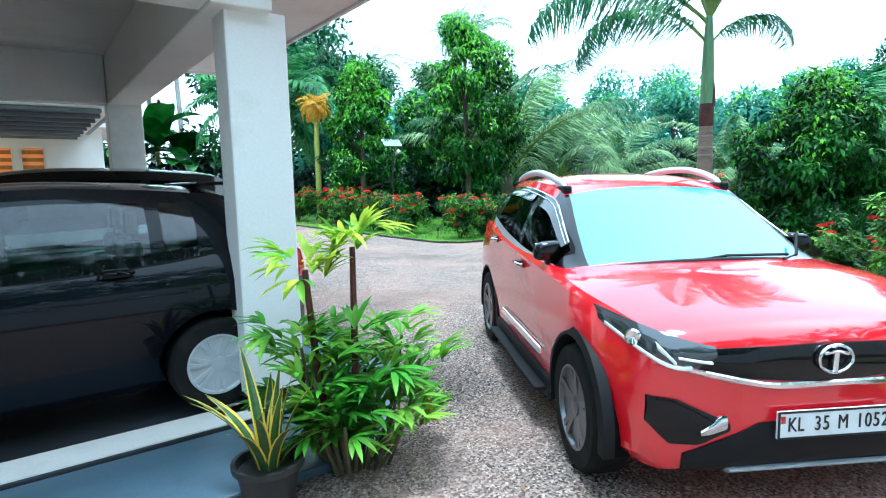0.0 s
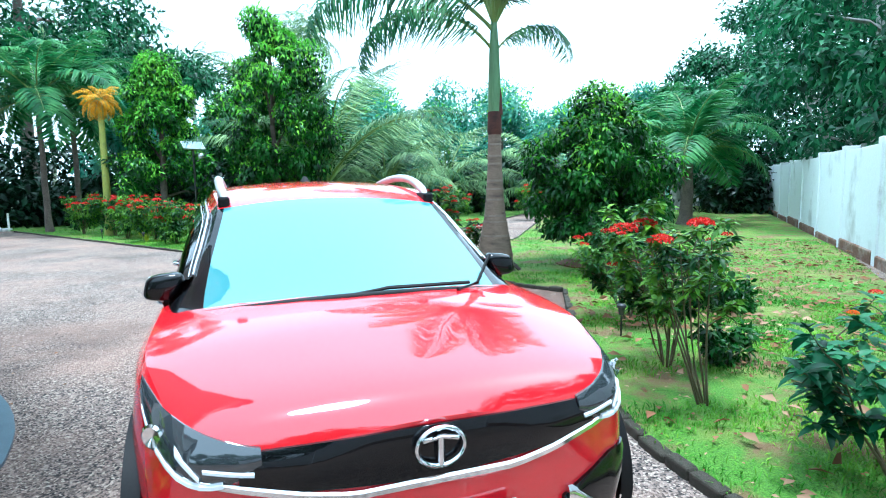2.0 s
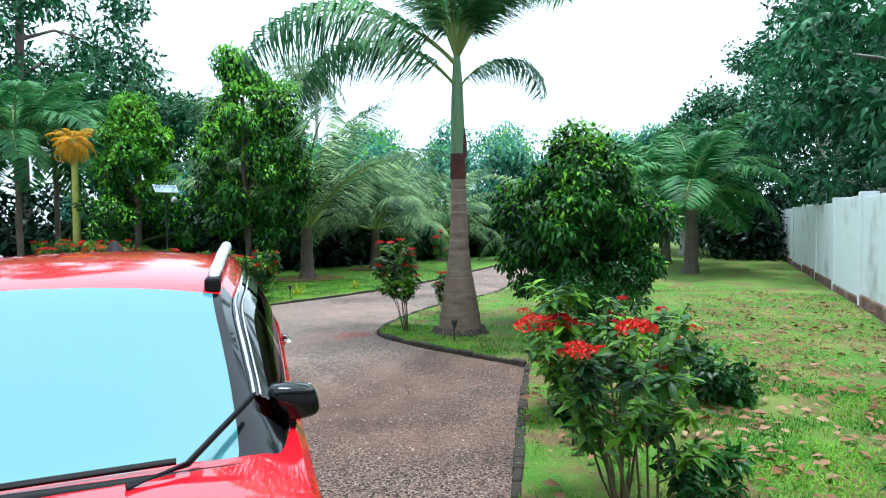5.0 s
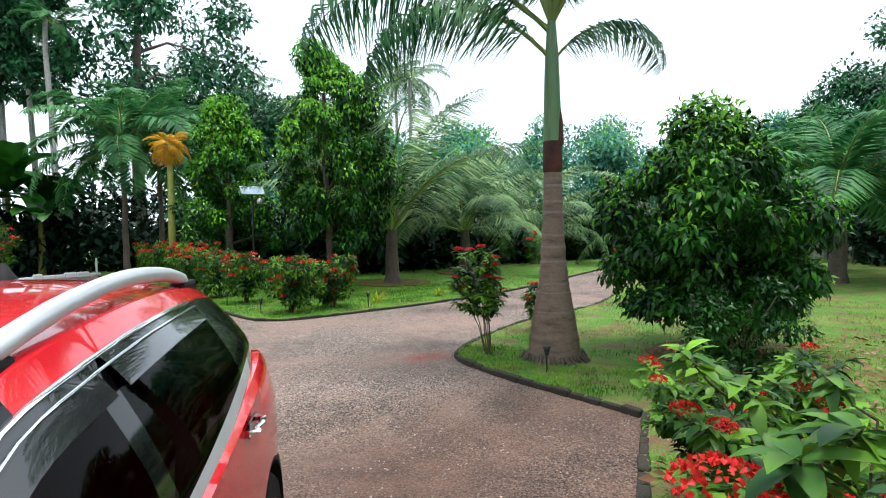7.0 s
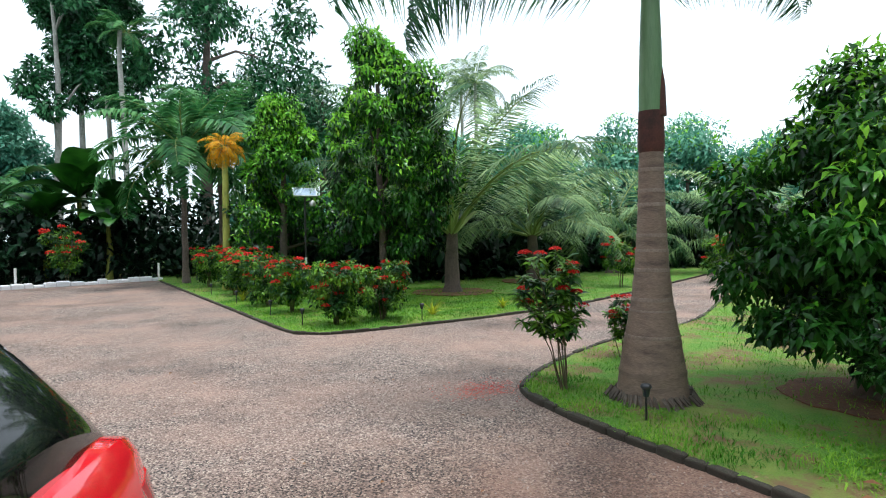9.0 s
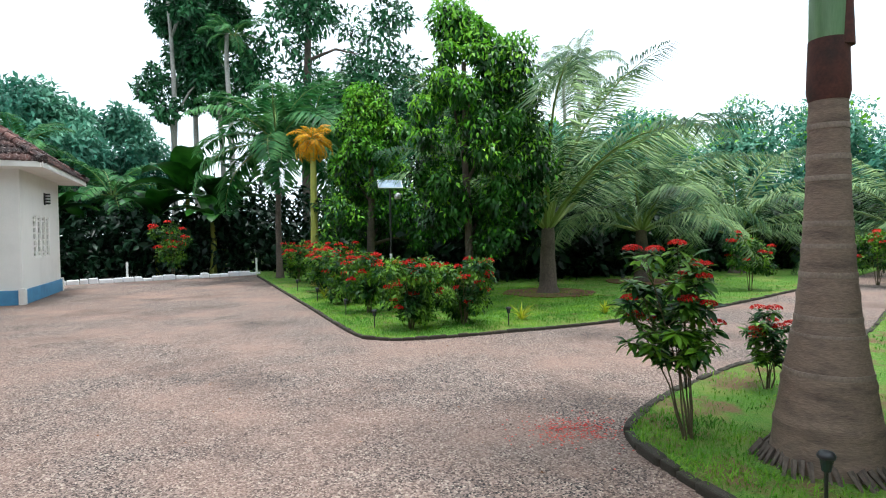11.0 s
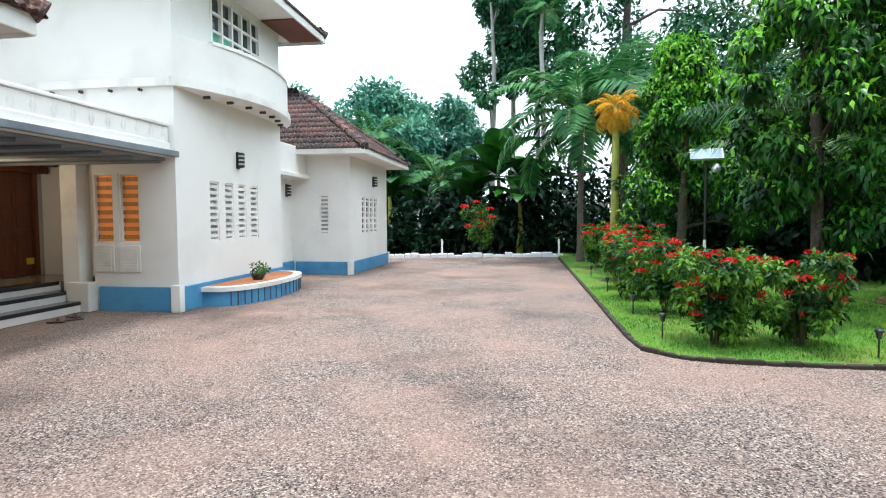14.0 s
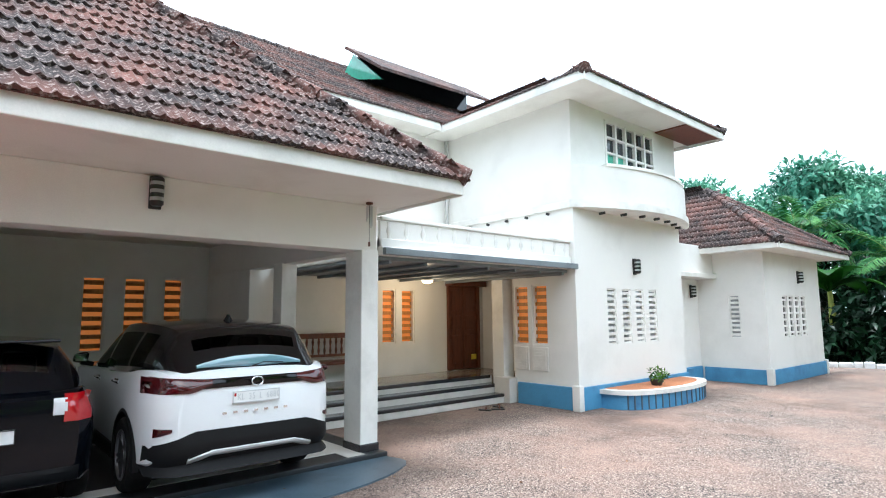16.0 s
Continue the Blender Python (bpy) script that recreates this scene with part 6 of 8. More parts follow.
# pale blue base colour paints the sky's reflection on the solar panel
M["solar"] = plain("sky_reflection_cells", (0.40, 0.52, 0.68), 0.12, 0.0, 1.0)
solar_lamp((4.8, 12.43, 0.03))


def garden_light(loc):
    root = thing("garden_light", loc, "small black solar garden stake light", "garden light", "garden stake lights")
    bm = bmesh.new()
    tube(bm, [(0, 0, 0), (0, 0, 0.21)], 0.01, 8)
    part("stake", bm, M["iron"], root, "", 60)
    part("lens", lathe(bmesh.new(), [(0.024, 0.21), (0.034, 0.27), (0.034, 0.28)], 12), M["pane"], root)
    part("cap", lathe(bmesh.new(), [(0.044, 0.28), (0.048, 0.295), (0.036, 0.315), (0.015, 0.32)], 14), M["darkfloor"], root, "dark solar cap", 50)
    return root


g0 = garden_light((0.78, -3.22, 0.045))
for x, y in ((3.2, -0.13), (2.89, -1.98), (2.68, 6.81), (2.64, 8.62), (2.6, 11.3), (2.58, 14.16), (4.76, 6.06), (8.91, 6.68)):
    copy_thing(g0, pose(x, y, 0.04))

# bare soil rings below the palms
for x, y, r, sd in ((8.23, 10.11, 1.15, 1), (12.48, 11.39, 1.1, 2), (5.45, -0.95, 0.75, 3)):
    rr = random.Random(sd)
    bm = prism(bmesh.new(), [(x + r * (1 + rr.uniform(-.08, .08)) * math.cos(a * math.pi / 12), y + r * (1 + rr.uniform(-.08, .08)) * math.sin(a * math.pi / 12)) for a in range(24)], 0.0, 0.06)
    tagged(part("soil_ring", bm, M["soil"]), "ring of bare reddish soil round a trunk", "soil", "", "structure")


# ---------------------------------------------------------------- potted plants by the column
pot = thing("pot_plant", (-5.12, -2.56, 0), "black pot of yellow-edged snake plant", "potted plant")
part("pot", lathe(bmesh.new(), [(0.11, 0), (0.15, 0.2), (0.17, 0.21), (0.17, 0.24), (0.15, 0.24), (0.14, 0.2)], 24), M["iron"], pot, "black plastic pot", 40)
rng = random.Random(9)
for k in range(15):
    az = k * 2.4 + rng.uniform(-.3, .3)
    tilt = rng.uniform(0.05, 0.6) if k else 1.15
    L = rng.uniform(0.42, 0.62)
    leaf, edge = bmesh.new(), bmesh.new()
    rows = []
    for i in range(9):
        t = i / 8
        a = tilt * (0.5 + 0.9 * t)
        rad = Vector((math.cos(az), math.sin(az), 0))
        c = rad * (math.sin(a) * L * t + 0.05) + Vector((0, 0, 0.2 + math.cos(a) * L * t))
        w = 0.036 * (1 - t ** 3) * (0.7 + 0.6 * t * (1 - t)) + 0.001
        side = Vector((-math.sin(az), math.cos(az), 0))
        rows.append([c + side * w * u - rad * w * 0.35 * abs(u) for u in (-1, -0.7, 0, 0.7, 1)])
    for r0, r1 in zip(rows, rows[1:]):
        for q in range(4):
            bmq = edge if q in (0, 3) else leaf
            bmq.faces.new([bmq.verts.new(p) for p in (r0[q], r0[q + 1], r1[q + 1], r1[q])])
    part("leaf", leaf, M["sans"], pot, "", 80)
    part("leaf_edge", edge, M["sansedge"], pot, "yellow leaf margin", 80)

lp = thing("lady_palm", (-4.62, -2.45, 0), "clump of bright lady palm with fan leaves", "plant")
rngn = np.random.default_rng(12)
rng = random.Random(12)
P, D, N, L, W = [], [], [], [], []
canes = [(-0.20, 0.05, 1.10), (0.06, 0.02, 1.20), (-0.02, -0.12, 0.72)] + [(rng.uniform(-.26, .36), rng.uniform(-.28, .28), rng.uniform(0.16, 0.70)) for _ in range(34)]
tops = []
for cx, cy, h in canes:
    bm = bmesh.new()
    tube(bm, [(cx * 0.5, cy * 0.5, 0), (cx * 0.8, cy * 0.8, h * 0.5), (cx, cy, h)], [0.024, 0.02, 0.016] if h > 0.7 else [0.012, 0.01, 0.008], 6)
    part("cane", bm, M["sheath"] if h > 0.7 else M["stem"], lp, "", 60)
    fans = 13 if h > 0.9 else 6
    for f in range(fans):
        az, el = f * 2.4 + rng.uniform(-.3, .3), rng.uniform(0.05, 1.1)
        reach = rng.uniform(0.05, 0.15)
        hub = np.array([cx + math.cos(az) * reach, cy + math.sin(az) * reach, h + rng.uniform(-.08, .08) + 0.3 * reach])
        for q in range(5):
            a2, e2 = az + (q - 2) * 0.38 + rng.uniform(-.1, .1), el + rng.uniform(-.22, .22)
            d = np.array([math.cos(a2) * math.cos(e2), math.sin(a2) * math.cos(e2), math.sin(e2)])
            P.append(hub), D.append(d), N.append(np.array([-math.cos(a2) * math.sin(e2), -math.sin(a2) * math.sin(e2), math.cos(e2)]) + rngn.normal(size=3) * 0.15)
            L.append(rng.uniform(0.15, 0.25)), W.append(rng.uniform(0.026, 0.040))
            tops.append(h > 0.9 and rng.random() < 0.8)
tops = np.array(tops)
P, D, N, L, W = (np.array(v) for v in (P, D, N, L, W))
for nm, sel, mt in (("fan_leaves", ~tops, "rhapis"), ("young_fan_leaves", tops, "rhapis_young")):
    ob = new(nm, broad_leaf_mesh(nm, P[sel], D[sel], N[sel], L[sel], W[sel] * 1.1, M[mt], 0.35))
    ob.parent = lp
for s in range(5):
    a2 = -1.0 + s * 0.25
    me = leaf_mesh("dry_leaf", np.array([[0.3, -0.15, 0.42]]), np.array([[math.cos(a2), math.sin(a2), -1.0]]), np.array([[0.3, 0.3, 0.8]]), np.array([0.28]), np.array([0.045]), M["palm_gold"], 0.2)
    ob = new("dry_leaf", me)
    ob.parent = lp

# little plant in the curved planter
pp = thing("planter_plant", (-4.35, 9.95, 0.35), "small green plant with dark pot in the planter", "plant")
part("pot", lathe(bmesh.new(), [(0.09, 0), (0.13, 0.1), (0.13, 0.13)], 14), M["iron"], pp, "", 40)
ob = new("foliage", crown_mesh("foliage", 77, [(0, 0, 0.22, 0.14, 0.12), (0.08, 0.1, 0.2, 0.1, 0.1)], 140, 0.09, M["leaf_shrub"]))
ob.parent = pp


# ---------------------------------------------------------------- grass, stones, fallen leaves
def inside(poly, x, y):
    px, py = np.array([p[0] for p in poly]), np.array([p[1] for p in poly])
    r = np.zeros(len(x), bool)
    j = len(poly) - 1
    for i in range(len(poly)):
        c = ((py[i] > y) != (py[j] > y)) & (x < (px[j] - px[i]) * (y - py[i]) / (py[j] - py[i] + 1e-12) + px[i])
        r ^= c
        j = i
    return r


STRIP_POLY = STRIP_EDGE + [(60, 9), (34, 1.6), (9, -4.6)]
LAWN_POLY = LAWN_EDGE + [(2.25, 60), (60, 60)]


def grass(poly, z, box, n, seed, h, name="grass", thin=-9.0):
    r = np.random.default_rng(seed)
    x, y = r.uniform(box[0], box[1], n), r.uniform(box[2], box[3], n)
    keep = inside(poly, x, y)
    bald = np.sin(x * 2.1 + 1.3 * np.sin(y * 1.7)) * np.sin(y * 2.6 + 1.1 * np.sin(x * 1.3)) + 0.5 * np.sin(x * 6.1 + y * 4.3)
    keep &= bald + r.normal(size=n) * 0.35 > thin
    x, y = x[keep], y[keep]
    n = len(x)
    az, el = r.uniform(0, 2 * np.pi, n), r.uniform(0.5, 1.5, n)
    D = np.stack([np.cos(az) * np.cos(el), np.sin(az) * np.cos(el), np.sin(el)], 1)
    N = np.stack([-np.cos(az) * np.sin(el), -np.sin(az) * np.sin(el), np.cos(el)], 1)
    l = h * r.uniform(0.6, 1.4, n)
    P = np.stack([x, y, np.full(n, z - 0.004)], 1)
    ob = new(name, leaf_mesh(name, P, D, N, l, np.full(n, h * 0.16), M["grass"], 0.3))
    tagged(ob, "short blades of lawn grass", "grass", "", "stuff")


grass(STRIP_POLY, 0.045, (-3, 4, -7, 2.2), 150000, 1, 0.055, thin=-0.1)
grass(STRIP_POLY, 0.045, (4, 12, -5, 4), 26000, 2, 0.06, thin=-0.3)
grass(LAWN_POLY, 0.035, (2.3, 9, 5.8, 12), 36000, 3, 0.055)
grass(LAWN_POLY, 0.035, (2.3, 16, 6, 22), 22000, 4, 0.07)

# loose stones on the drive
r = np.random.default_rng(5)
n = 26000
x, y = r.uniform(-5.2, 7, n), r.uniform(-6.5, 8, n)
keep = ~inside(STRIP_POLY, x, y) & ~inside(LAWN_POLY, x, y) & ~((x < -3.6) & (y > -2.6) & (y < 3.9)) & ~((x < -3.9) & (y > 8))
x, y = x[keep], y[keep]
n = len(x)
base = np.array([(1, 0, 0), (-0.5, 0.85, 0), (-0.5, -0.85, 0), (0.15, 0.1, 0.75)], dtype=float)
s = r.uniform(0.006, 0.014, n)
a = r.uniform(0, 6.28, n)
V = np.zeros((n, 4, 3))
V[:, :, 0] = x[:, None] + s[:, None] * (base[:, 0] * np.cos(a)[:, None] - base[:, 1] * np.sin(a)[:, None])
V[:, :, 1] = y[:, None] + s[:, None] * (base[:, 0] * np.sin(a)[:, None] + base[:, 1] * np.cos(a)[:, None])
V[:, :, 2] = s[:, None] * base[:, 2] + 0.001
i = (np.arange(n) * 4)[:, None]
F = np.concatenate([i + np.array([[0, 1, 3]]), i + np.array([[1, 2, 3]]), i + np.array([[2, 0, 3]])], 1)
me = from_arrays("loose_stones", V.reshape(-1, 3), 3, F.ravel())
me.materials.append(M["pebble"])
tagged(new("loose_stones", me), "loose pinkish gravel stones on the drive", "gravel", "", "stuff")


def litter(name, seed, n, box, size, material, z, poly=None, label=""):
    r = np.random.default_rng(seed)
    x, y = r.uniform(box[0], box[1], n), r.uniform(box[2], box[3], n)
    if poly:
        k = inside(poly, x, y)
        x, y = x[k], y[k]
    n = len(x)
    az = r.uniform(0, 6.28, n)
    D = np.stack([np.cos(az), np.sin(az), r.uniform(-.1, .3, n)], 1)
    N = r.normal(size=(n, 3)) * 0.35 + np.array([0, 0, 1])
    l = size * r.uniform(0.5, 1.3, n)
    ob = new(name, leaf_mesh(name, np.stack([x, y, np.full(n, z)], 1), D, N, l, l * 0.5, material, 0.1))
    tagged(ob, label, "leaf litter", "", "stuff")


litter("fallen_leaves", 21, 700, (-2.2, 8, -6.6, -1.5), 0.115, M["dry"], 0.085, STRIP_POLY, "dry brown leaves fallen on the lawn")
litter("fallen_leaves", 22, 1500, (1, 12, -6, -1.9), 0.10, M["dry"], 0.08, STRIP_POLY, "dry brown leaves fallen along the wall")
litter("fallen_leaves", 25, 5000, (-2.6, 9, -7, -1.2), 0.032, M["dry"], 0.075, STRIP_POLY, "brown leaf scraps between the grass blades")
litter("fallen_leaves", 23, 260, (-5, 6, -6, 6), 0.04, M["dry"], 0.015, None, "small dry leaf scraps on the gravel")
rr = np.random.default_rng(30)
pp_ = rr.normal(size=(420, 2)) * np.array([0.22, 0.16]) + np.array([2.78, 1.57])
az = rr.uniform(0, 6.28, 420)
me = leaf_mesh("fallen_petals", np.stack([pp_[:, 0], pp_[:, 1], np.full(420, 0.012)], 1), np.stack([np.cos(az), np.sin(az), np.zeros(420)], 1),
               np.tile([[0, 0, 1.0]], (420, 1)), np.full(420, 0.022), np.full(420, 0.016), M["petal"], 0.0)
tagged(new("fallen_petals", me), "scatter of fallen red petals on the gravel", "petals", "", "stuff")


# ---------------------------------------------------------------- cars
def car_paint(name, col, rough=0.25, metal=0.0, coat_ior=1.5):
    m = bpy.data.materials.new(name)
    nt, b = nodes_of(m)
    n = noise_tex(nt, 260, 2)
    nt.links.new(mix_rgb(nt, ramp(nt, n, 0.4, 0.6), col, tuple(c * 0.9 for c in col)), b.inputs["Base Color"])
    b.inputs["Roughness"].default_value, b.inputs["Metallic"].default_value = rough, metal
    b.inputs["Coat Weight"].default_value, b.inputs["Coat Roughness"].default_value = 1.0, 0.015
    b.inputs["Specular IOR Level"].default_value = 0.1
    b.inputs["Coat IOR"].default_value = coat_ior
    dust = noise_tex(nt, 3, 5)
    mr = nt.nodes.new("ShaderNodeMapRange")
    mr.inputs["From Min"].default_value, mr.inputs["From Max"].default_value = 0.4, 0.75
    mr.inputs["To Min"].default_value, mr.inputs["To Max"].default_value = 0.01, 0.06
    nt.links.new(dust, mr.inputs["Value"])
    nt.links.new(mr.outputs["Result"], b.inputs["Coat Roughness"])
    return m


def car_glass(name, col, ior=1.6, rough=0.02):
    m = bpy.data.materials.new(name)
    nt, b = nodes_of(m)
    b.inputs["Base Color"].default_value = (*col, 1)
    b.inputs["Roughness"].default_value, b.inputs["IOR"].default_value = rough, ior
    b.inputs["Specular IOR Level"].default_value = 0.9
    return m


C = dict(
    red=car_paint("red_car_paint", (0.72, 0.009, 0.02), coat_ior=1.85), black=car_paint("blue_black_car_paint", (0.002, 0.003, 0.006), coat_ior=1.28),
    white=car_paint("white_car_paint", (0.84, 0.86, 0.88)), glossblack=car_paint("gloss_black_trim", (0.003, 0.003, 0.004), coat_ior=1.38),
    matt=surface("black_plastic_cladding", (0.010, 0.010, 0.011), None, 0.6, fine=200, grain=0.3, relief=0.15, dist=0.001, spec=0.2),
    rubber=surface("tyre_rubber", (0.010, 0.010, 0.010), (0.02, 0.018, 0.016), 0.85, big=8, grain=0.2, spec=0.15),
    alloy=plain("alloy_rim", (0.55, 0.56, 0.58), 0.25, 0.9), chrome=plain("chrome_trim", (0.85, 0.86, 0.88), 0.08, 1.0),
    silver=plain("silver_plastic", (0.62, 0.64, 0.66), 0.35, 0.3), side=car_glass("dark_side_glass", (0.003, 0.004, 0.004), 1.34),
    # screen: opaque cyan base colour paints the sky's reflection on the windscreen
    screen=car_glass("sky_reflection_windscreen", (0.09, 0.26, 0.28), 1.72), lens=car_glass("clear_lamp_lens", (0.03, 0.035, 0.04), 1.6),
    drl=plain("white_lamp_strip", (0.85, 0.87, 0.9), 0.2), redlens=car_glass("red_lamp_lens", (0.45, 0.005, 0.01), 1.6),
    plate=plain("white_number_plate", (0.82, 0.84, 0.84), 0.4), ink=plain("black_plate_lettering", (0.01, 0.01, 0.01), 0.5),
    # blueglass: pale blue colour of the reflection painted on the rear glass
    maroon=car_glass("dark_red_lamp_lens", (0.06, 0.005, 0.007), 1.5), blueglass=car_glass("rear_glass_sky_reflection", (0.18, 0.34, 0.42), 1.9),
)


def tinted_glass(name, tint, ior=1.5, gloss=0.45):
    """Thin tinted pane: the view goes straight through, with a mirror-like gloss on top."""
    m = bpy.data.materials.new(name)
    m.use_nodes = True
    nt = m.node_tree
    nt.nodes.remove(nt.nodes["Principled BSDF"])
    tr, gl, fr, mx = (nt.nodes.new("ShaderNode" + k) for k in ("BsdfTransparent", "BsdfGlossy", "Fresnel", "MixShader"))
    tr.inputs["Color"].default_value = (*tint, 1)
    gl.inputs["Color"].default_value = (gloss, gloss, gloss, 1)
    gl.inputs["Roughness"].default_value = 0.02
    fr.inputs["IOR"].default_value = ior
    nt.links.new(fr.outputs[0], mx.inputs[0])
    nt.links.new(tr.outputs[0], mx.inputs[1])
    nt.links.new(gl.outputs[0], mx.inputs[2])
    nt.links.new(mx.outputs[0], nt.nodes["Material Output"].inputs["Surface"])
    return m


C["tint"] = tinted_glass("smoked_window_glass", (0.10, 0.13, 0.12), 1.24)
C["clear"] = tinted_glass("green_tinted_window_glass", (0.72, 0.86, 0.85), 1.65, 0.95)
C["visor"] = car_paint("smoked_visor_plastic", (0.02, 0.02, 0.022), 0.1, 0.0, 1.6)
C["liner"] = plain("black_wheel_arch_liner", (0.006, 0.006, 0.006), 0.9, spec=0.1)
C["darkalloy"] = plain("machined_dark_alloy", (0.16, 0.16, 0.17), 0.3, 0.8)


def smooth_table(table, ys):
    """Smooth interpolation of rows (y, values...) at ys."""
    t = np.array(table, dtype=float)
    out = np.zeros((len(ys), t.shape[1] - 1))
    for k, y in enumerate(ys):
        i = int(np.clip(np.searchsorted(t[:, 0], y) - 1, 0, len(t) - 2))
        h = t[i + 1, 0] - t[i, 0]
        s = (y - t[i, 0]) / h
        p1, p2 = t[i, 1:], t[i + 1, 1:]
        m1 = (p2 - t[max(i - 1, 0), 1:]) / (t[i + 1, 0] - t[max(i - 1, 0), 0]) * h
        m2 = (t[min(i + 2, len(t) - 1), 1:] - p1) / (t[min(i + 2, len(t) - 1), 0] - t[i, 0]) * h
        out[k] = (2 * s ** 3 - 3 * s ** 2 + 1) * p1 + (s ** 3 - 2 * s ** 2 + s) * m1 + (-2 * s ** 3 + 3 * s ** 2) * p2 + (s ** 3 - s ** 2) * m2
    return out


def car_body(root, table, hl, wheel_y, wheel_r, paint):
    """Lower body: a lofted shell with real wheel arches cut out. Table rows: y/hl, half width, bottom, waist z, shoulder z, shoulder half width, top z."""
    ys = np.concatenate([np.linspace(table[0][0], -0.8, 10)[:-1], np.linspace(-0.8, 0.86, 40), np.linspace(0.86, table[-1][0], 8)[1:]])
    rows = smooth_table(table, ys)
    bm = bmesh.new()
    rings = []
    for y, (w, zb, zm, zs, ws, zt) in zip(ys, rows):
        half = [(0.0, zb), (w * 0.6, zb), (w * 0.90, zb + 0.015), (w * 0.975, zb + 0.08), (w * 0.985, (zb + zm) / 2), (w, zm), (w * 0.992, zm * 0.5 + zs * 0.5), (ws + 0.018, zs - 0.03),
                (ws - 0.01, zs + 0.004), (ws * 0.86, zs + (zt - zs) * 0.42), (ws * 0.62, zs + (zt - zs) * 0.76), (ws * 0.32, zs + (zt - zs) * 0.95), (0.0, zt)]
        loop = half + [(-x, z) for x, z in half[-2:0:-1]]
        rings.append([bm.verts.new((x, y * hl, z)) for x, z in loop])
    n = len(rings[0])
    for r0, r1 in zip(rings, rings[1:]):
        for k in range(n):
            bm.faces.new((r0[k], r0[(k + 1) % n], r1[(k + 1) % n], r1[k]))
    bm.faces.new(rings[0][::-1])
    bm.faces.new(rings[-1])
    bmesh.ops.recalc_face_normals(bm, faces=bm.faces[:])
    ob = part("body", bm, paint, root)
    cut = bmesh.new()
    for wy in wheel_y:
        for sx in (-1, 1):
            bmesh.ops.create_cone(cut, cap_ends=True, segments=40, radius1=wheel_r + 0.065, radius2=wheel_r + 0.065, depth=0.6,
                                  matrix=Matrix.Translation((sx * 0.95, wy, wheel_r)) @ Matrix.Rotation(math.pi / 2, 4, "Y"))
    me = bpy.data.meshes.new("cutter")
    cut.to_mesh(me)
    cut.free()
    co = new("cutter", me)
    co.matrix_basis = root.matrix_basis.copy()
    md = ob.modifiers.new("arches", "BOOLEAN")
    md.object, md.operation, md.solver = co, "DIFFERENCE", "EXACT"
    bpy.context.view_layer.update()
    done = bpy.data.meshes.new_from_object(ob.evaluated_get(bpy.context.evaluated_depsgraph_get()))
    ob.modifiers.clear()
    ob.data = done
    bpy.data.objects.remove(co)
    done.materials.clear()
    done.materials.append(paint)
    smooth_mesh(done, 32)
    bpy.context.view_layer.update()
    return ob, ys * hl, rows


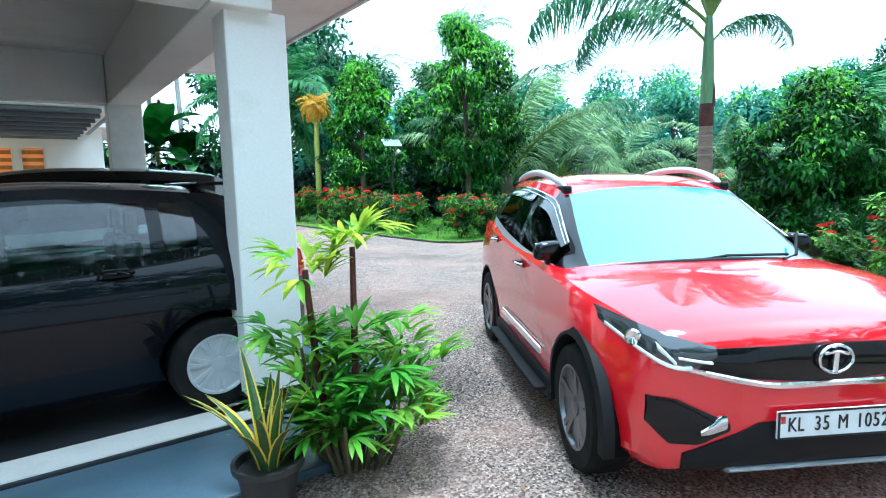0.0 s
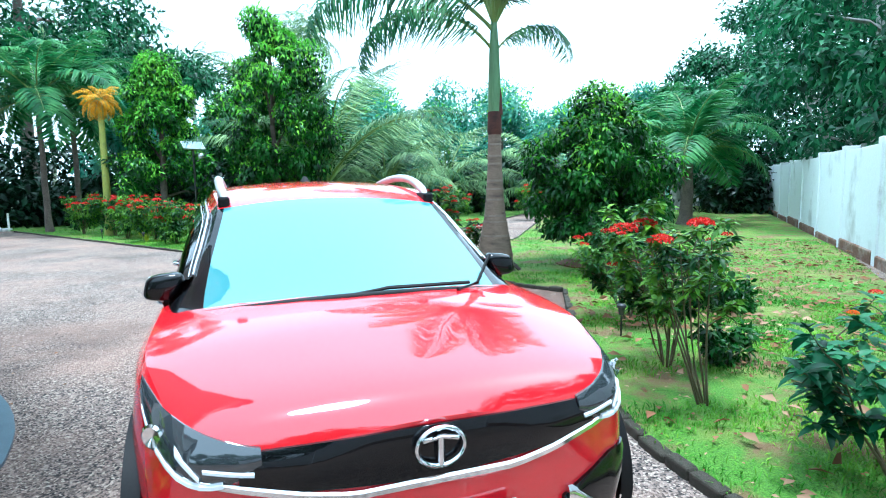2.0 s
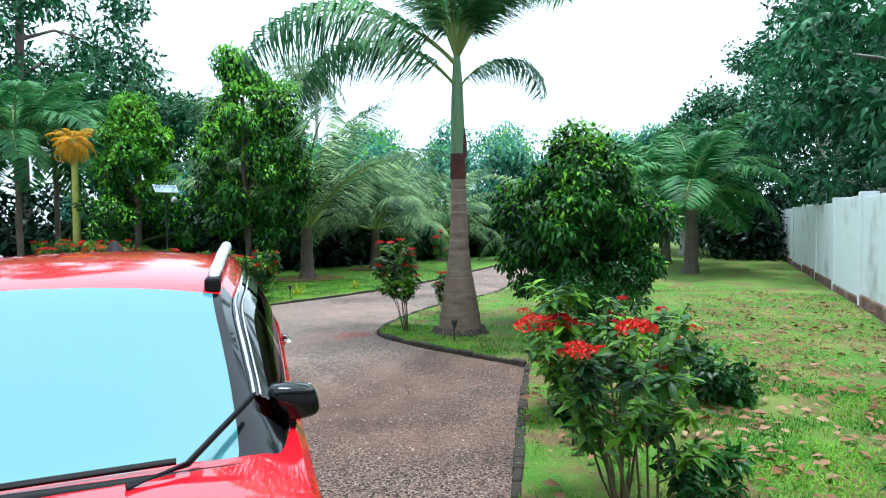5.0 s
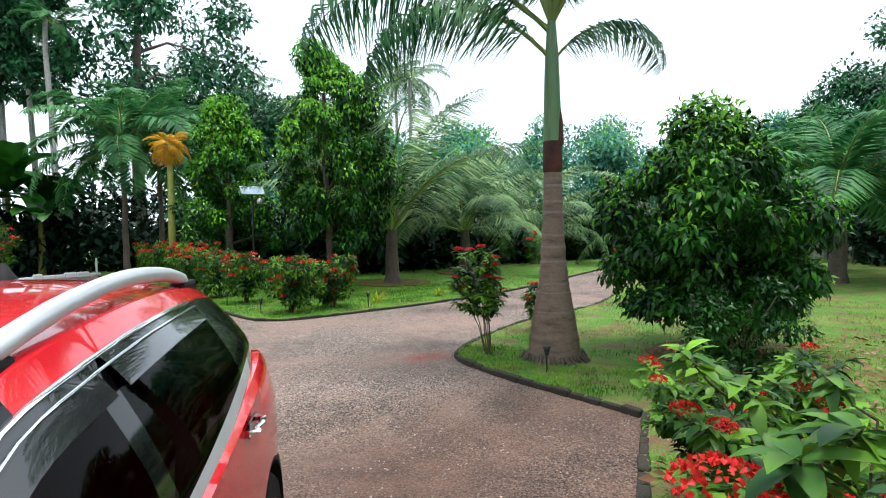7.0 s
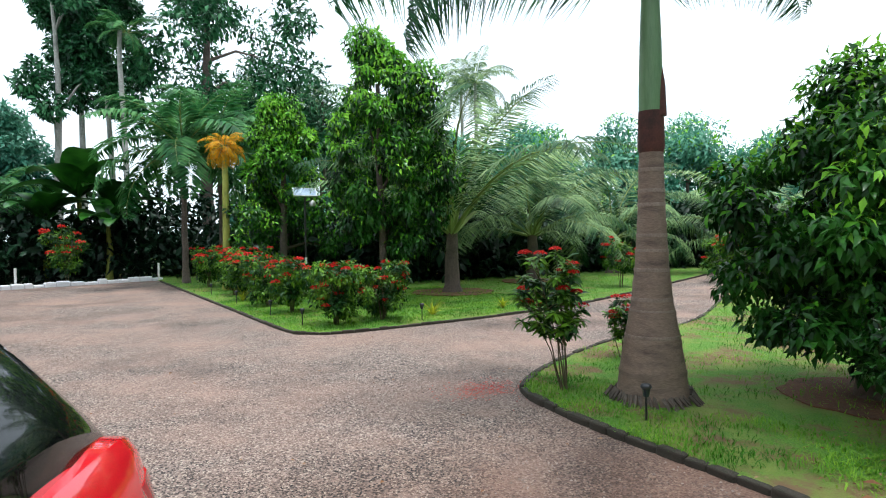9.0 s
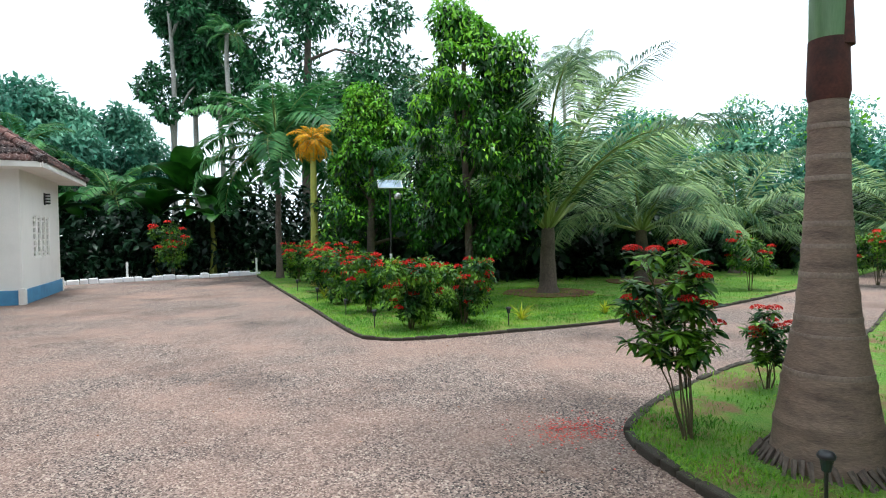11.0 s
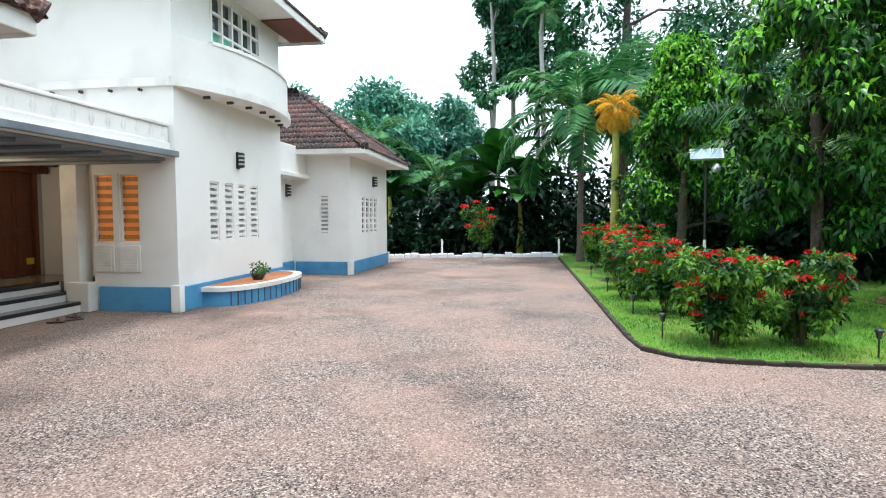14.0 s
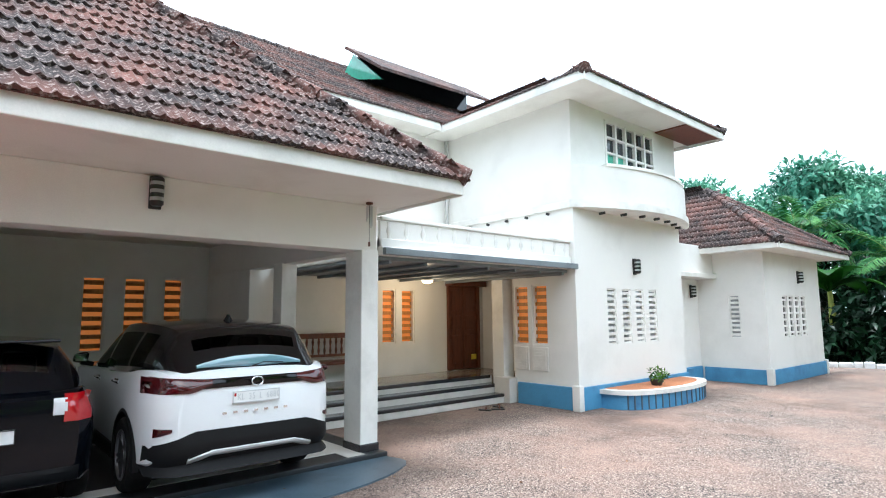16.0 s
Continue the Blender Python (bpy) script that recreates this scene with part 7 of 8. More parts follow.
def cabin(root, table, screen_y, rear_y, wins, mats, strip=None, cant_from=-9.0, visor=None):
    """Cabin lofted along y. Table rows: y, belt half width, belt z, roof edge half width, roof edge z, centre z.
    mats: roof, pillar, screen, rear, side, belt. wins: y spans of the side windows; strip: y span of the belt trim."""
    t = np.array(table, dtype=float)
    cuts = {screen_y, rear_y, *(v for w in wins for v in w), *(strip or ()), *([cant_from] if cant_from > t[0, 0] else [])}
    ys = sorted({round(float(v), 4) for v in np.linspace(t[0, 0], t[-1, 0], 44)} | {v for v in cuts if t[0, 0] < v < t[-1, 0]})
    rows = smooth_table(table, ys)
    SV = [0.0, 0.10, 0.3, 0.5, 0.68, 0.80, 0.86, 1.0]
    TV_ = [0.95, 0.88, 0.7, 0.5, 0.25, 0.0]

    def section(r):
        wb, zb, we, ze, zc = r
        half = [(wb + 0.015, zb - 0.22), (wb + 0.012, zb - 0.06)]
        for v in SV:
            half.append((wb + (we - wb) * v ** 1.35, zb + (ze - zb) * v))
        for u in TV_:
            half.append((we * u, ze + (zc - ze) * (1 - u ** 2.2)))
        return half
    secs = [section(r) for r in rows]
    nside, nall = 2 + len(SV), 2 + len(SV) + len(TV_)
    groups = {}
    for i in range(len(ys) - 1):
        y = (ys[i] + ys[i + 1]) / 2
        for j in range(nall - 1):
            for sx, sn in ((1, "r"), (-1, "l")):
                q = [(sx * secs[i][j][0], ys[i], secs[i][j][1]), (sx * secs[i + 1][j][0], ys[i + 1], secs[i + 1][j][1]),
                     (sx * secs[i + 1][j + 1][0], ys[i + 1], secs[i + 1][j + 1][1]), (sx * secs[i][j + 1][0], ys[i], secs[i][j + 1][1])]
                key = ("roof", 0, mats["roof"])
                if j == 0:
                    key = ("belt_panel", sn, mats["roof"])
                elif j == 1:
                    on = strip and strip[0] < y < strip[1]
                    key = ("belt_trim", sn, mats["belt"]) if on else ("belt_panel", sn, mats["pillar"])
                elif j < nside - 2:
                    k = [n for n, (w0, w1) in enumerate(wins) if w0 < y < w1]
                    if k and j < 7:
                        key = ("side_window", sn + str(k[0]), mats["side"])
                    else:
                        key = ("window_surround", sn, mats["pillar"])
                elif j == nside - 2:
                    key = ("roof", 0, mats["roof"]) if y > cant_from and y < rear_y else ("front_pillar" if y < 0 else "rear_pillar", sn, mats["pillar"])
                elif y < screen_y:
                    key = ("windscreen", 0, mats["screen"]) if j > nside - 1 else ("front_pillar", sn, mats["pillar"])
                elif y > rear_y:
                    key = ("rear_window", 0, mats["rear"]) if j > nside and ys[i] > rear_y + 0.02 and i < len(ys) - 3 else ("rear_pillar", sn, mats["pillar"])
                groups.setdefault(key, []).append(q)
    for (nm, _, mt), quads in groups.items():
        bm = bmesh.new()
        for q in quads:
            bm.faces.new([bm.verts.new(p) for p in q])
        bmesh.ops.remove_doubles(bm, verts=bm.verts[:], dist=0.0005)
        mid = Vector((0, (t[0, 0] + t[-1, 0]) / 2, t[0, 2]))
        for f in bm.faces:
            if f.normal.dot(f.calc_center_median() - mid) < 0:
                f.normal_flip()
        part(nm, bm, mt, root, "", 30)

    def edge(v, y, out=0.0):
        wb, zb, we, ze, zc = smooth_table(table, [y])[0]
        return (wb + (we - wb) * v ** 1.35 + out, y, zb + (ze - zb) * v)
    for sx in (1, -1):
        # dark line between glass and body, and the gap between roof and screen
        if visor:
            for w0, w1 in visor:
                bm = bmesh.new()
                R = []
                for y in np.linspace(w0, w1, 16):
                    R.append([bm.verts.new((sx * p[0], p[1], p[2])) for p in (edge(0.70, y, 0.030), edge(0.78, y, 0.022), edge(0.88, y, 0.004))])
                for r0, r1 in zip(R, R[1:]):
                    for k in range(2):
                        bm.faces.new((r0[k], r1[k], r1[k + 1], r0[k + 1]))
                part("rain_visor", bm, C["visor"], root, "smoked rain visor", 50)
            for v, out, rad in ((0.875, 0.012, 0.007), (0.83, 0.024, 0.004)):
                bm = bmesh.new()
                tube(bm, [(sx * p[0], p[1], p[2]) for p in (edge(v, y, out) for y in np.linspace(visor[0][0], visor[-1][1], 24))], rad, 6)
                part("visor_edge", bm, C["chrome"], root, "chrome visor edge", 60)
    return edge


def seats(root, ys, xs, z):
    """Dark seats: backrest and headrest rising above the belt line."""
    for y in ys:
        for x in xs:
            bm = bmesh.new()
            slab(bm, x - 0.22, x + 0.22, y - 0.05, y + 0.07, z - 0.35, z + 0.10, 0.04)
            slab(bm, x - 0.12, x + 0.12, y - 0.02, y + 0.07, z + 0.13, z + 0.30, 0.035)
            slab(bm, x - 0.05, x + 0.05, y + 0.01, y + 0.04, z + 0.05, z + 0.15)
            part("seat", bm, C["matt"], root, "dark seat with headrest")


def wheel(root, x, y, r, w, style, sgn):
    hub = new("wheel")
    hub.parent = root
    hub.matrix_basis = Matrix.Translation((x, y, r)) @ Matrix.Rotation(sgn * math.pi / 2, 4, "Y")
    h = w / 2
    part("tyre", lathe(bmesh.new(), [(r * 0.66, -h), (r * 0.9, -h), (r * 0.98, -h * 0.8), (r, -h * 0.4), (r, h * 0.4), (r * 0.98, h * 0.8), (r * 0.92, h), (r * 0.68, h), (r * 0.66, h * 0.7), (r * 0.66, -h)], 40), C["rubber"], hub, "", 35)
    part("rim_barrel", lathe(bmesh.new(), [(r * 0.60, -h * 0.9), (r * 0.66, -h), (r * 0.665, h * 0.97), (r * 0.62, h * 0.98), (r * 0.60, h * 0.3), (r * 0.1, h * 0.1), (r * 0.1, -h * .9)], 40), C["liner"], hub, "", 35)
    n = 5 if style == "alloy" else 7
    bm = bmesh.new()
    for k in range(n):
        for off in ((-0.13, 0.13) if style == "alloy" else (-0.14, 0.14)):
            a = 2 * math.pi * k / n + off
            ww = 0.017 if style == "alloy" else 0.011
            m = Matrix.Rotation(a, 4, "Z") @ Matrix.Translation((r * 0.36, 0, h * 0.72)) @ Matrix.Rotation(-0.12, 4, "Y")
            rr = bmesh.ops.create_cube(bm, size=1.0, matrix=m @ Matrix.Diagonal((r * 0.54, ww * 2, 0.03, 1)))
    part("spokes", bm, C["darkalloy"] if style == "alloy" else C["silver"], hub, "machined spokes" if style == "alloy" else "silver wheel cover spokes")
    if style == "alloy":
        bm = bmesh.new()
        for k in range(n):
            m = Matrix.Rotation(2 * math.pi * k / n, 4, "Z") @ Matrix.Translation((r * 0.38, 0, h * 0.80)) @ Matrix.Rotation(-0.12, 4, "Y")
            for off in (-0.045, 0.045):
                bmesh.ops.create_cube(bm, size=1.0, matrix=m @ Matrix.Rotation(off * 2.4, 4, "Z") @ Matrix.Translation((0, off * 0.55, 0)) @ Matrix.Diagonal((r * 0.46, 0.010, 0.012, 1)))
        part("spoke_facet", bm, C["alloy"], hub, "bright machined spoke faces")
    part("rim_edge", lathe(bmesh.new(), [(r * 0.60, h * 0.7), (r * 0.66, h * 0.9), (r * 0.665, h * 1.0), (r * 0.62, h * 1.0), (r * 0.595, h * 0.8)], 40), C["darkalloy"] if style == "alloy" else C["silver"], hub, "", 35)
    part("hub_cap", lathe(bmesh.new(), [(r * 0.16, h * 0.5), (r * 0.15, h * 0.86), (r * 0.08, h * 0.9)], 16), C["darkalloy"] if style == "alloy" else C["silver"], hub, "", 35)


def curved_panel(name, root, mt, xs, lo, hi, yf, thick=0.02, label="", sgn=-1):
    """A panel that hugs a nose or tail: at each x from lo(x) to hi(x), laid on the body's skin, or on the curve yf(x) where there is none."""
    skin = next(c for c in root.children if c.name.startswith("body"))
    bm = bmesh.new()
    F, B = [], []
    rows = 5
    for x in xs:
        l, h = lo(x), hi(x)
        f, k = [], []
        for j in range(rows):
            z = l + (h - l) * j / (rows - 1)
            hit, p, n, _ = skin.ray_cast((x, sgn * 6.0, z), (0, -sgn, 0))
            y = p.y if hit and abs(p.y - yf(x)) < 0.3 else yf(x)
            edge = 0.6 if j in (0, rows - 1) else 1.0
            f.append(bm.verts.new((x, y + sgn * thick * edge, z)))
            k.append(bm.verts.new((x, y - sgn * 0.03, z)))
        F.append(f)
        B.append(k)
    for i in range(len(xs) - 1):
        for j in range(rows - 1):
            bm.faces.new((F[i][j], F[i + 1][j], F[i + 1][j + 1], F[i][j + 1]))
        bm.faces.new((F[i][0], B[i][0], B[i + 1][0], F[i + 1][0]))
        bm.faces.new((F[i][-1], F[i + 1][-1], B[i + 1][-1], B[i][-1]))
    for e in (0, -1):
        bm.faces.new(F[e] + B[e][::-1])
    bmesh.ops.recalc_face_normals(bm, faces=bm.faces[:])
    return part(name, bm, mt, root, label, 40)


def lettering(text, size, root, m, mt, name="character"):
    """Raised characters, each a part, spaced evenly about the middle."""
    step = size * 0.43
    for i, ch in enumerate(text):
        if ch == " ":
            continue
        cu = bpy.data.curves.new(name, "FONT")
        cu.body, cu.size, cu.extrude, cu.align_x, cu.align_y = ch, size, 0.002, "CENTER", "CENTER"
        tmp = new("tmp_text", cu)
        bpy.context.view_layer.update()
        me = bpy.data.meshes.new_from_object(tmp.evaluated_get(bpy.context.evaluated_depsgraph_get()))
        bpy.data.objects.remove(tmp)
        me.materials.clear()
        me.materials.append(mt)
        ob = new(name, me)
        ob.parent = root
        ob.matrix_basis = m @ Matrix.Translation(((i - (len(text) - 1) / 2) * step, 0, 0)) @ Matrix.Diagonal((0.72, 1, 1, 1))


def number_plate(root, x, y, z, text, facing, w=0.5, h=0.12, ink=None):
    """facing -1: to the car's front, +1: to its rear."""
    pl = new("number_plate")
    pl.parent = root
    pl.matrix_basis = Matrix.Translation((x, y, z)) @ Matrix.Rotation(0 if facing < 0 else math.pi, 4, "Z")
    part("plate", slab(bmesh.new(), -w / 2, w / 2, -0.008, 0.008, -h / 2, h / 2, 0.003), C["plate"], pl)
    bm = bmesh.new()
    for d in ((-w / 2, w / 2, -h / 2, -h / 2 + .008), (-w / 2, w / 2, h / 2 - .008, h / 2), (-w / 2, -w / 2 + .008, -h / 2, h / 2), (w / 2 - .008, w / 2, -h / 2, h / 2)):
        slab(bm, d[0], d[1], -0.011, -0.006, d[2], d[3])
    part("plate_border", bm, ink or C["ink"], pl)
    lettering(text, h * 0.74, pl, Matrix.Translation((0.022, -0.010, 0)) @ Matrix.Rotation(math.pi / 2, 4, "X"), ink or C["ink"])
    part("emblem", slab(bmesh.new(), -w / 2 + .012, -w / 2 + .03, -0.011, -0.006, 0.01, 0.04), C["redlens"], pl)


def mirror(root, x, y, z, sgn, mt):
    mr = new("door_mirror")
    mr.parent = root
    mr.matrix_basis = Matrix.Translation((x, y, z))
    bm = bmesh.new()
    bmesh.ops.create_uvsphere(bm, u_segments=18, v_segments=12, radius=1.0)
    for v in bm.verts:
        q = [math.copysign(abs(c) ** 0.55, c) for c in v.co]
        v.co = (q[0] * 0.082 - 0.012 * q[2] * sgn, q[1] * (0.06 if q[1] < 0 else 0.026), q[2] * 0.062 * (1 + 0.12 * q[0] * -sgn))
    part("housing", bm, mt, mr, "", 60)
    part("glass", slab(bmesh.new(), -0.066, 0.066, 0.022, 0.03, -0.046, 0.046, 0.004), C["chrome"], mr)
    bm = bmesh.new()
    tube(bm, [(0, -0.01, -0.05), (-sgn * 0.14, -0.01, -0.09)], [0.035, 0.028], 8)
    part("stalk", bm, C["matt"], mr, "", 60)


def wiper(root, pts):
    bm = bmesh.new()
    tube(bm, pts, 0.009, 6)
    part("wiper", bm, C["matt"], root, "", 60)


def door_handle(root, x, y, z, sgn, mt):
    bm = bmesh.new()
    tube(bm, [(x, y - 0.09, z), (x + sgn * 0.03, y - 0.06, z + .005), (x + sgn * 0.035, y, z + .008), (x + sgn * 0.03, y + 0.06, z + .005), (x, y + 0.09, z)], 0.013, 8)
    part("door_handle", bm, mt, root, "", 60)
    part("handle_recess", slab(bmesh.new(), x - 0.004, x + 0.004, y - 0.07, y + 0.07, z - 0.025, z + 0.03, 0.003), C["glossblack"], root)


def arch_trim(root, x, y, r, sgn, mt):
    bm = bmesh.new()
    seg = 22
    R0, R1 = r + 0.048, r + 0.10
    A = []
    for k in range(seg + 1):
        a = math.pi * k / seg * 1.12 - 0.19
        A.append([bm.verts.new((x + sgn * d, y + rr * math.cos(a), r + rr * math.sin(a))) for rr, d in ((R0, -0.06), (R0, 0.012), (R1, 0.004), (R1, -0.05))])
    for a, b in zip(A, A[1:]):
        for j in range(3):
            bm.faces.new((a[j], b[j], b[j + 1], a[j + 1]))
    bmesh.ops.recalc_face_normals(bm, faces=bm.faces[:])
    part("arch_trim", bm, mt, root, "", 50)
    bm = bmesh.new()
    A = []
    for k in range(seg + 1):
        a = math.pi * k / seg * 1.16 - 0.25
        A.append([bm.verts.new((x + sgn * d, y + (r + 0.058) * math.cos(a), r + (r + 0.058) * math.sin(a))) for d in (-0.32, -0.02)] + [bm.verts.new((x - sgn * 0.32, y, r))])
    for a, b in zip(A, A[1:]):
        bm.faces.new((a[0], b[0], b[1], a[1]))
        bm.faces.new((a[0], a[2], b[0]))
    part("arch_liner", bm, C["liner"], root)


def curve_y(tab):
    xs, ysv = [a for a, b in tab], [b for a, b in tab]
    return lambda x: float(np.interp(abs(x), xs, ysv))


# --- red compact SUV on the drive
red = thing("suv", (-2.308, -2.626, 0.0), "glossy red compact SUV parked on the gravel drive", "car", rz=-30.8)
TAB = [(-0.935, 0.40, 0.34, 0.56, 0.78, 0.38, 0.84), (-0.91, 0.66, 0.27, 0.55, 0.82, 0.62, 0.895), (-0.86, 0.775, 0.23, 0.56, 0.865, 0.725, 0.935), (-0.75, 0.86, 0.22, 0.58, 0.915, 0.80, 0.985),
       (-0.62, 0.905, 0.22, 0.6, 0.955, 0.86, 1.035), (-0.42, 0.905, 0.22, 0.62, 0.985, 0.865, 1.06), (0.0, 0.90, 0.22, 0.64, 1.02, 0.86, 1.05), (0.4, 0.905, 0.22, 0.66, 1.08, 0.865, 1.10),
       (0.62, 0.91, 0.23, 0.68, 1.12, 0.86, 1.14), (0.82, 0.89, 0.26, 0.7, 1.13, 0.82, 1.15), (0.93, 0.83, 0.30, 0.7, 1.09, 0.76, 1.11), (0.985, 0.74, 0.36, 0.7, 1.02, 0.66, 1.05)]
WY, WR = (-1.22, 1.27), 0.335
car_body(red, TAB, 2.0, WY, WR, C["red"])
RED_CABIN = [(-1.02, 0.68, 0.985, 0.66, 0.99, 1.015), (-0.86, 0.775, 1.0, 0.71, 1.005, 1.09), (-0.6, 0.83, 1.01, 0.685, 1.155, 1.24), (-0.4, 0.84, 1.02, 0.65, 1.275, 1.35), (-0.16, 0.848, 1.03, 0.61, 1.42, 1.47),
             (0.1, 0.853, 1.05, 0.63, 1.485, 1.53), (0.45, 0.855, 1.09, 0.645, 1.52, 1.565), (0.8, 0.85, 1.14, 0.64, 1.52, 1.57), (1.15, 0.835, 1.20, 0.625, 1.50, 1.55), (1.45, 0.80, 1.21, 0.60, 1.455, 1.505),
             (1.62, 0.765, 1.18, 0.575, 1.41, 1.455), (1.78, 0.72, 1.13, 0.56, 1.29, 1.33), (1.92, 0.68, 1.06, 0.57, 1.09, 1.11)]
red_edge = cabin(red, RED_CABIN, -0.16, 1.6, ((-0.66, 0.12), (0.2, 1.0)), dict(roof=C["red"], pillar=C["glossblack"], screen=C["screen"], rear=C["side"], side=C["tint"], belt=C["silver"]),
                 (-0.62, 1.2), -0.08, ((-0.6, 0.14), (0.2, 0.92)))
seats(red, (0.05, 0.95), (-0.36, 0.36), 1.08)
for sx in (-1, 1):
    for wy in WY:
        wheel(red, sx * 0.80, wy, WR, 0.21, "alloy", sx)
        arch_trim(red, sx * 0.895, wy, WR, sx, C["matt"])
    part("sill_cladding", slab(bmesh.new(), sx * 0.80, sx * 0.905, -0.80, 0.85, 0.2, 0.34, 0.02), C["matt"], red)
    part("sill_step", slab(bmesh.new(), sx * 0.86, sx * 0.975, -0.72, 0.78, 0.235, 0.265, 0.01), C["matt"], red, "black side step")
    part("door_moulding", slab(bmesh.new(), sx * 0.885, sx * 0.918, -0.62, 0.55, 0.43, 0.485, 0.01), C["chrome"], red, "chrome door moulding")
    mirror(red, sx * 0.85, -0.54, 1.085, sx, C["glossblack"])
    door_handle(red, sx * 0.897, -0.02, 0.93, sx, C["chrome"])
    door_handle(red, sx * 0.895, 0.90, 1.02, sx, C["chrome"])
    bm = bmesh.new()
    pts = []
    for k in range(15):
        y = -0.12 + 1.42 * k / 14
        e = red_edge(1.0, y)
        pts.append((sx * (e[0] - 0.035), y, e[2] + 0.018 + 0.045 * math.sin(math.pi * k / 14) ** 0.6))
    tube(bm, pts, [0.012] + [0.026] * 13 + [0.012], 8)
    part("roof_rail", bm, C["silver"], red, "silver roof rail", 60)
    for k, y in ((0, -0.06), (13, 1.24)):
        e = red_edge(1.0, y)
        part("rail_foot", slab(bmesh.new(), sx * (e[0] - 0.035) - 0.03, sx * (e[0] - 0.035) + 0.03, y - 0.09, y + 0.09, e[2] - 0.03, e[2] + 0.032, 0.014), C["matt"], red)
YF = curve_y([(0, -1.87), (0.4, -1.868), (0.62, -1.82), (0.72, -1.76), (0.78, -1.68), (0.84, -1.52), (0.87, -1.36)])
lin = lambda a, b, n=21: [a + (b - a) * k / (n - 1) for k in range(n)]
curved_panel("grille", red, C["glossblack"], lin(-0.56, 0.56), lambda x: 0.665 + 0.06 * (abs(x) / 0.56) ** 2, lambda x: 0.825 - 0.01 * (abs(x) / 0.56) ** 2, YF, 0.018, "gloss black grille")
curved_panel("chrome_strip", red, C["chrome"], lin(-0.70, 0.70, 31), lambda x: 0.635 + 0.13 * max(0, (abs(x) - 0.25) / 0.55) ** 1.1, lambda x: 0.665 + 0.125 * max(0, (abs(x) - 0.25) / 0.55) ** 1.1, YF, 0.018, "chrome strip under grille and lamps")
curved_panel("air_dam", red, C["matt"], lin(-0.62, 0.62), lambda x: 0.25 + 0.02 * abs(x), lambda x: 0.495 - 0.14 * max(0, (abs(x) - 0.30) / 0.32), YF, 0.016, "black lower bumper")
curved_panel("skid_strip", red, C["silver"], lin(-0.42, 0.42), lambda x: 0.255, lambda x: 0.28, YF, 0.04)
for sx in (-1, 1):
    up = lambda x: 0.825 + 0.115 * ((abs(x) - 0.50) / 0.39) ** 1.2
    curved_panel("headlamp", red, C["lens"], lin(sx * 0.50, sx * 0.845, 15), lambda x: up(x) - 0.05 - 0.085 * math.sin(math.pi * min(1, (abs(x) - 0.5) / 0.36)), up, YF, 0.02, "clear wedge-shaped headlamp")
    curved_panel("running_light", red, C["drl"], lin(sx * 0.60, sx * 0.835, 9), lambda x: up(x) - 0.055 - 0.085 * math.sin(math.pi * min(1, (abs(x) - 0.5) / 0.36)), lambda x: up(x) - 0.035 - 0.085 * math.sin(math.pi * min(1, (abs(x) - 0.5) / 0.36)), YF, 0.026, "white running light strip")
    curved_panel("running_light", red, C["drl"], lin(sx * 0.66, sx * 0.72, 5), lambda x: up(x) - 0.12 + 0.7 * (abs(x) - 0.66), lambda x: up(x) - 0.10 + 0.9 * (abs(x) - 0.66), YF, 0.027)
    curved_panel("running_light", red, C["drl"], lin(sx * 0.52, sx * 0.65, 5), lambda x: up(x) - 0.075 - 0.12 * (abs(x) - 0.52), lambda x: up(x) - 0.06 - 0.12 * (abs(x) - 0.52), YF, 0.027)
    bm = bmesh.new()
    lathe(bm, [(0.030, 0), (0.038, 0.014), (0.030, 0.02), (0.0, 0.012)], 20, Matrix.Translation((sx * 0.775, YF(0.775) + 0.015, up(0.775) - 0.065)) @ Matrix.Rotation(math.pi / 2, 4, "X") @ Matrix.Rotation(sx * 0.6, 4, "Y"))
    part("lamp_lens", bm, C["chrome"], red, "round projector lens", 40)
    curved_panel("fog_lamp_housing", red, C["glossblack"], lin(sx * 0.44, sx * 0.755, 13), lambda x: 0.40 + 0.06 * max(0, (0.56 - abs(x)) / 0.12) + 0.08 * max(0, (abs(x) - 0.68) / 0.075), lambda x: 0.50 + 0.10 * min(1, (abs(x) - 0.44) / 0.22), YF, 0.02, "black fog lamp housing")
    curved_panel("fog_lamp_trim", red, C["chrome"], lin(sx * 0.455, sx * 0.56, 7), lambda x: 0.44 + 0.35 * max(0, 0.53 - abs(x)), lambda x: 0.535 - 0.75 * max(0, abs(x) - 0.47), YF, 0.026, "chrome arrow-shaped trim")
    bm = bmesh.new()
    lathe(bm, [(0.035, 0), (0.035, 0.02), (0.02, 0.025)], 16, Matrix.Translation((sx * 0.67, YF(0.67) + 0.004, 0.50)) @ Matrix.Rotation(math.pi / 2, 4, "X"))
    part("fog_lamp", bm, C["lens"], red, "", 40)
    curved_panel("tail_lamp", red, C["redlens"], lin(sx * 0.5, sx * 0.84, 9), lambda x: 0.90, lambda x: 1.0, curve_y([(0, 2.0), (0.66, 1.99), (0.8, 1.9), (0.88, 1.7)]), 0.02, "red tail lamp", sgn=1)
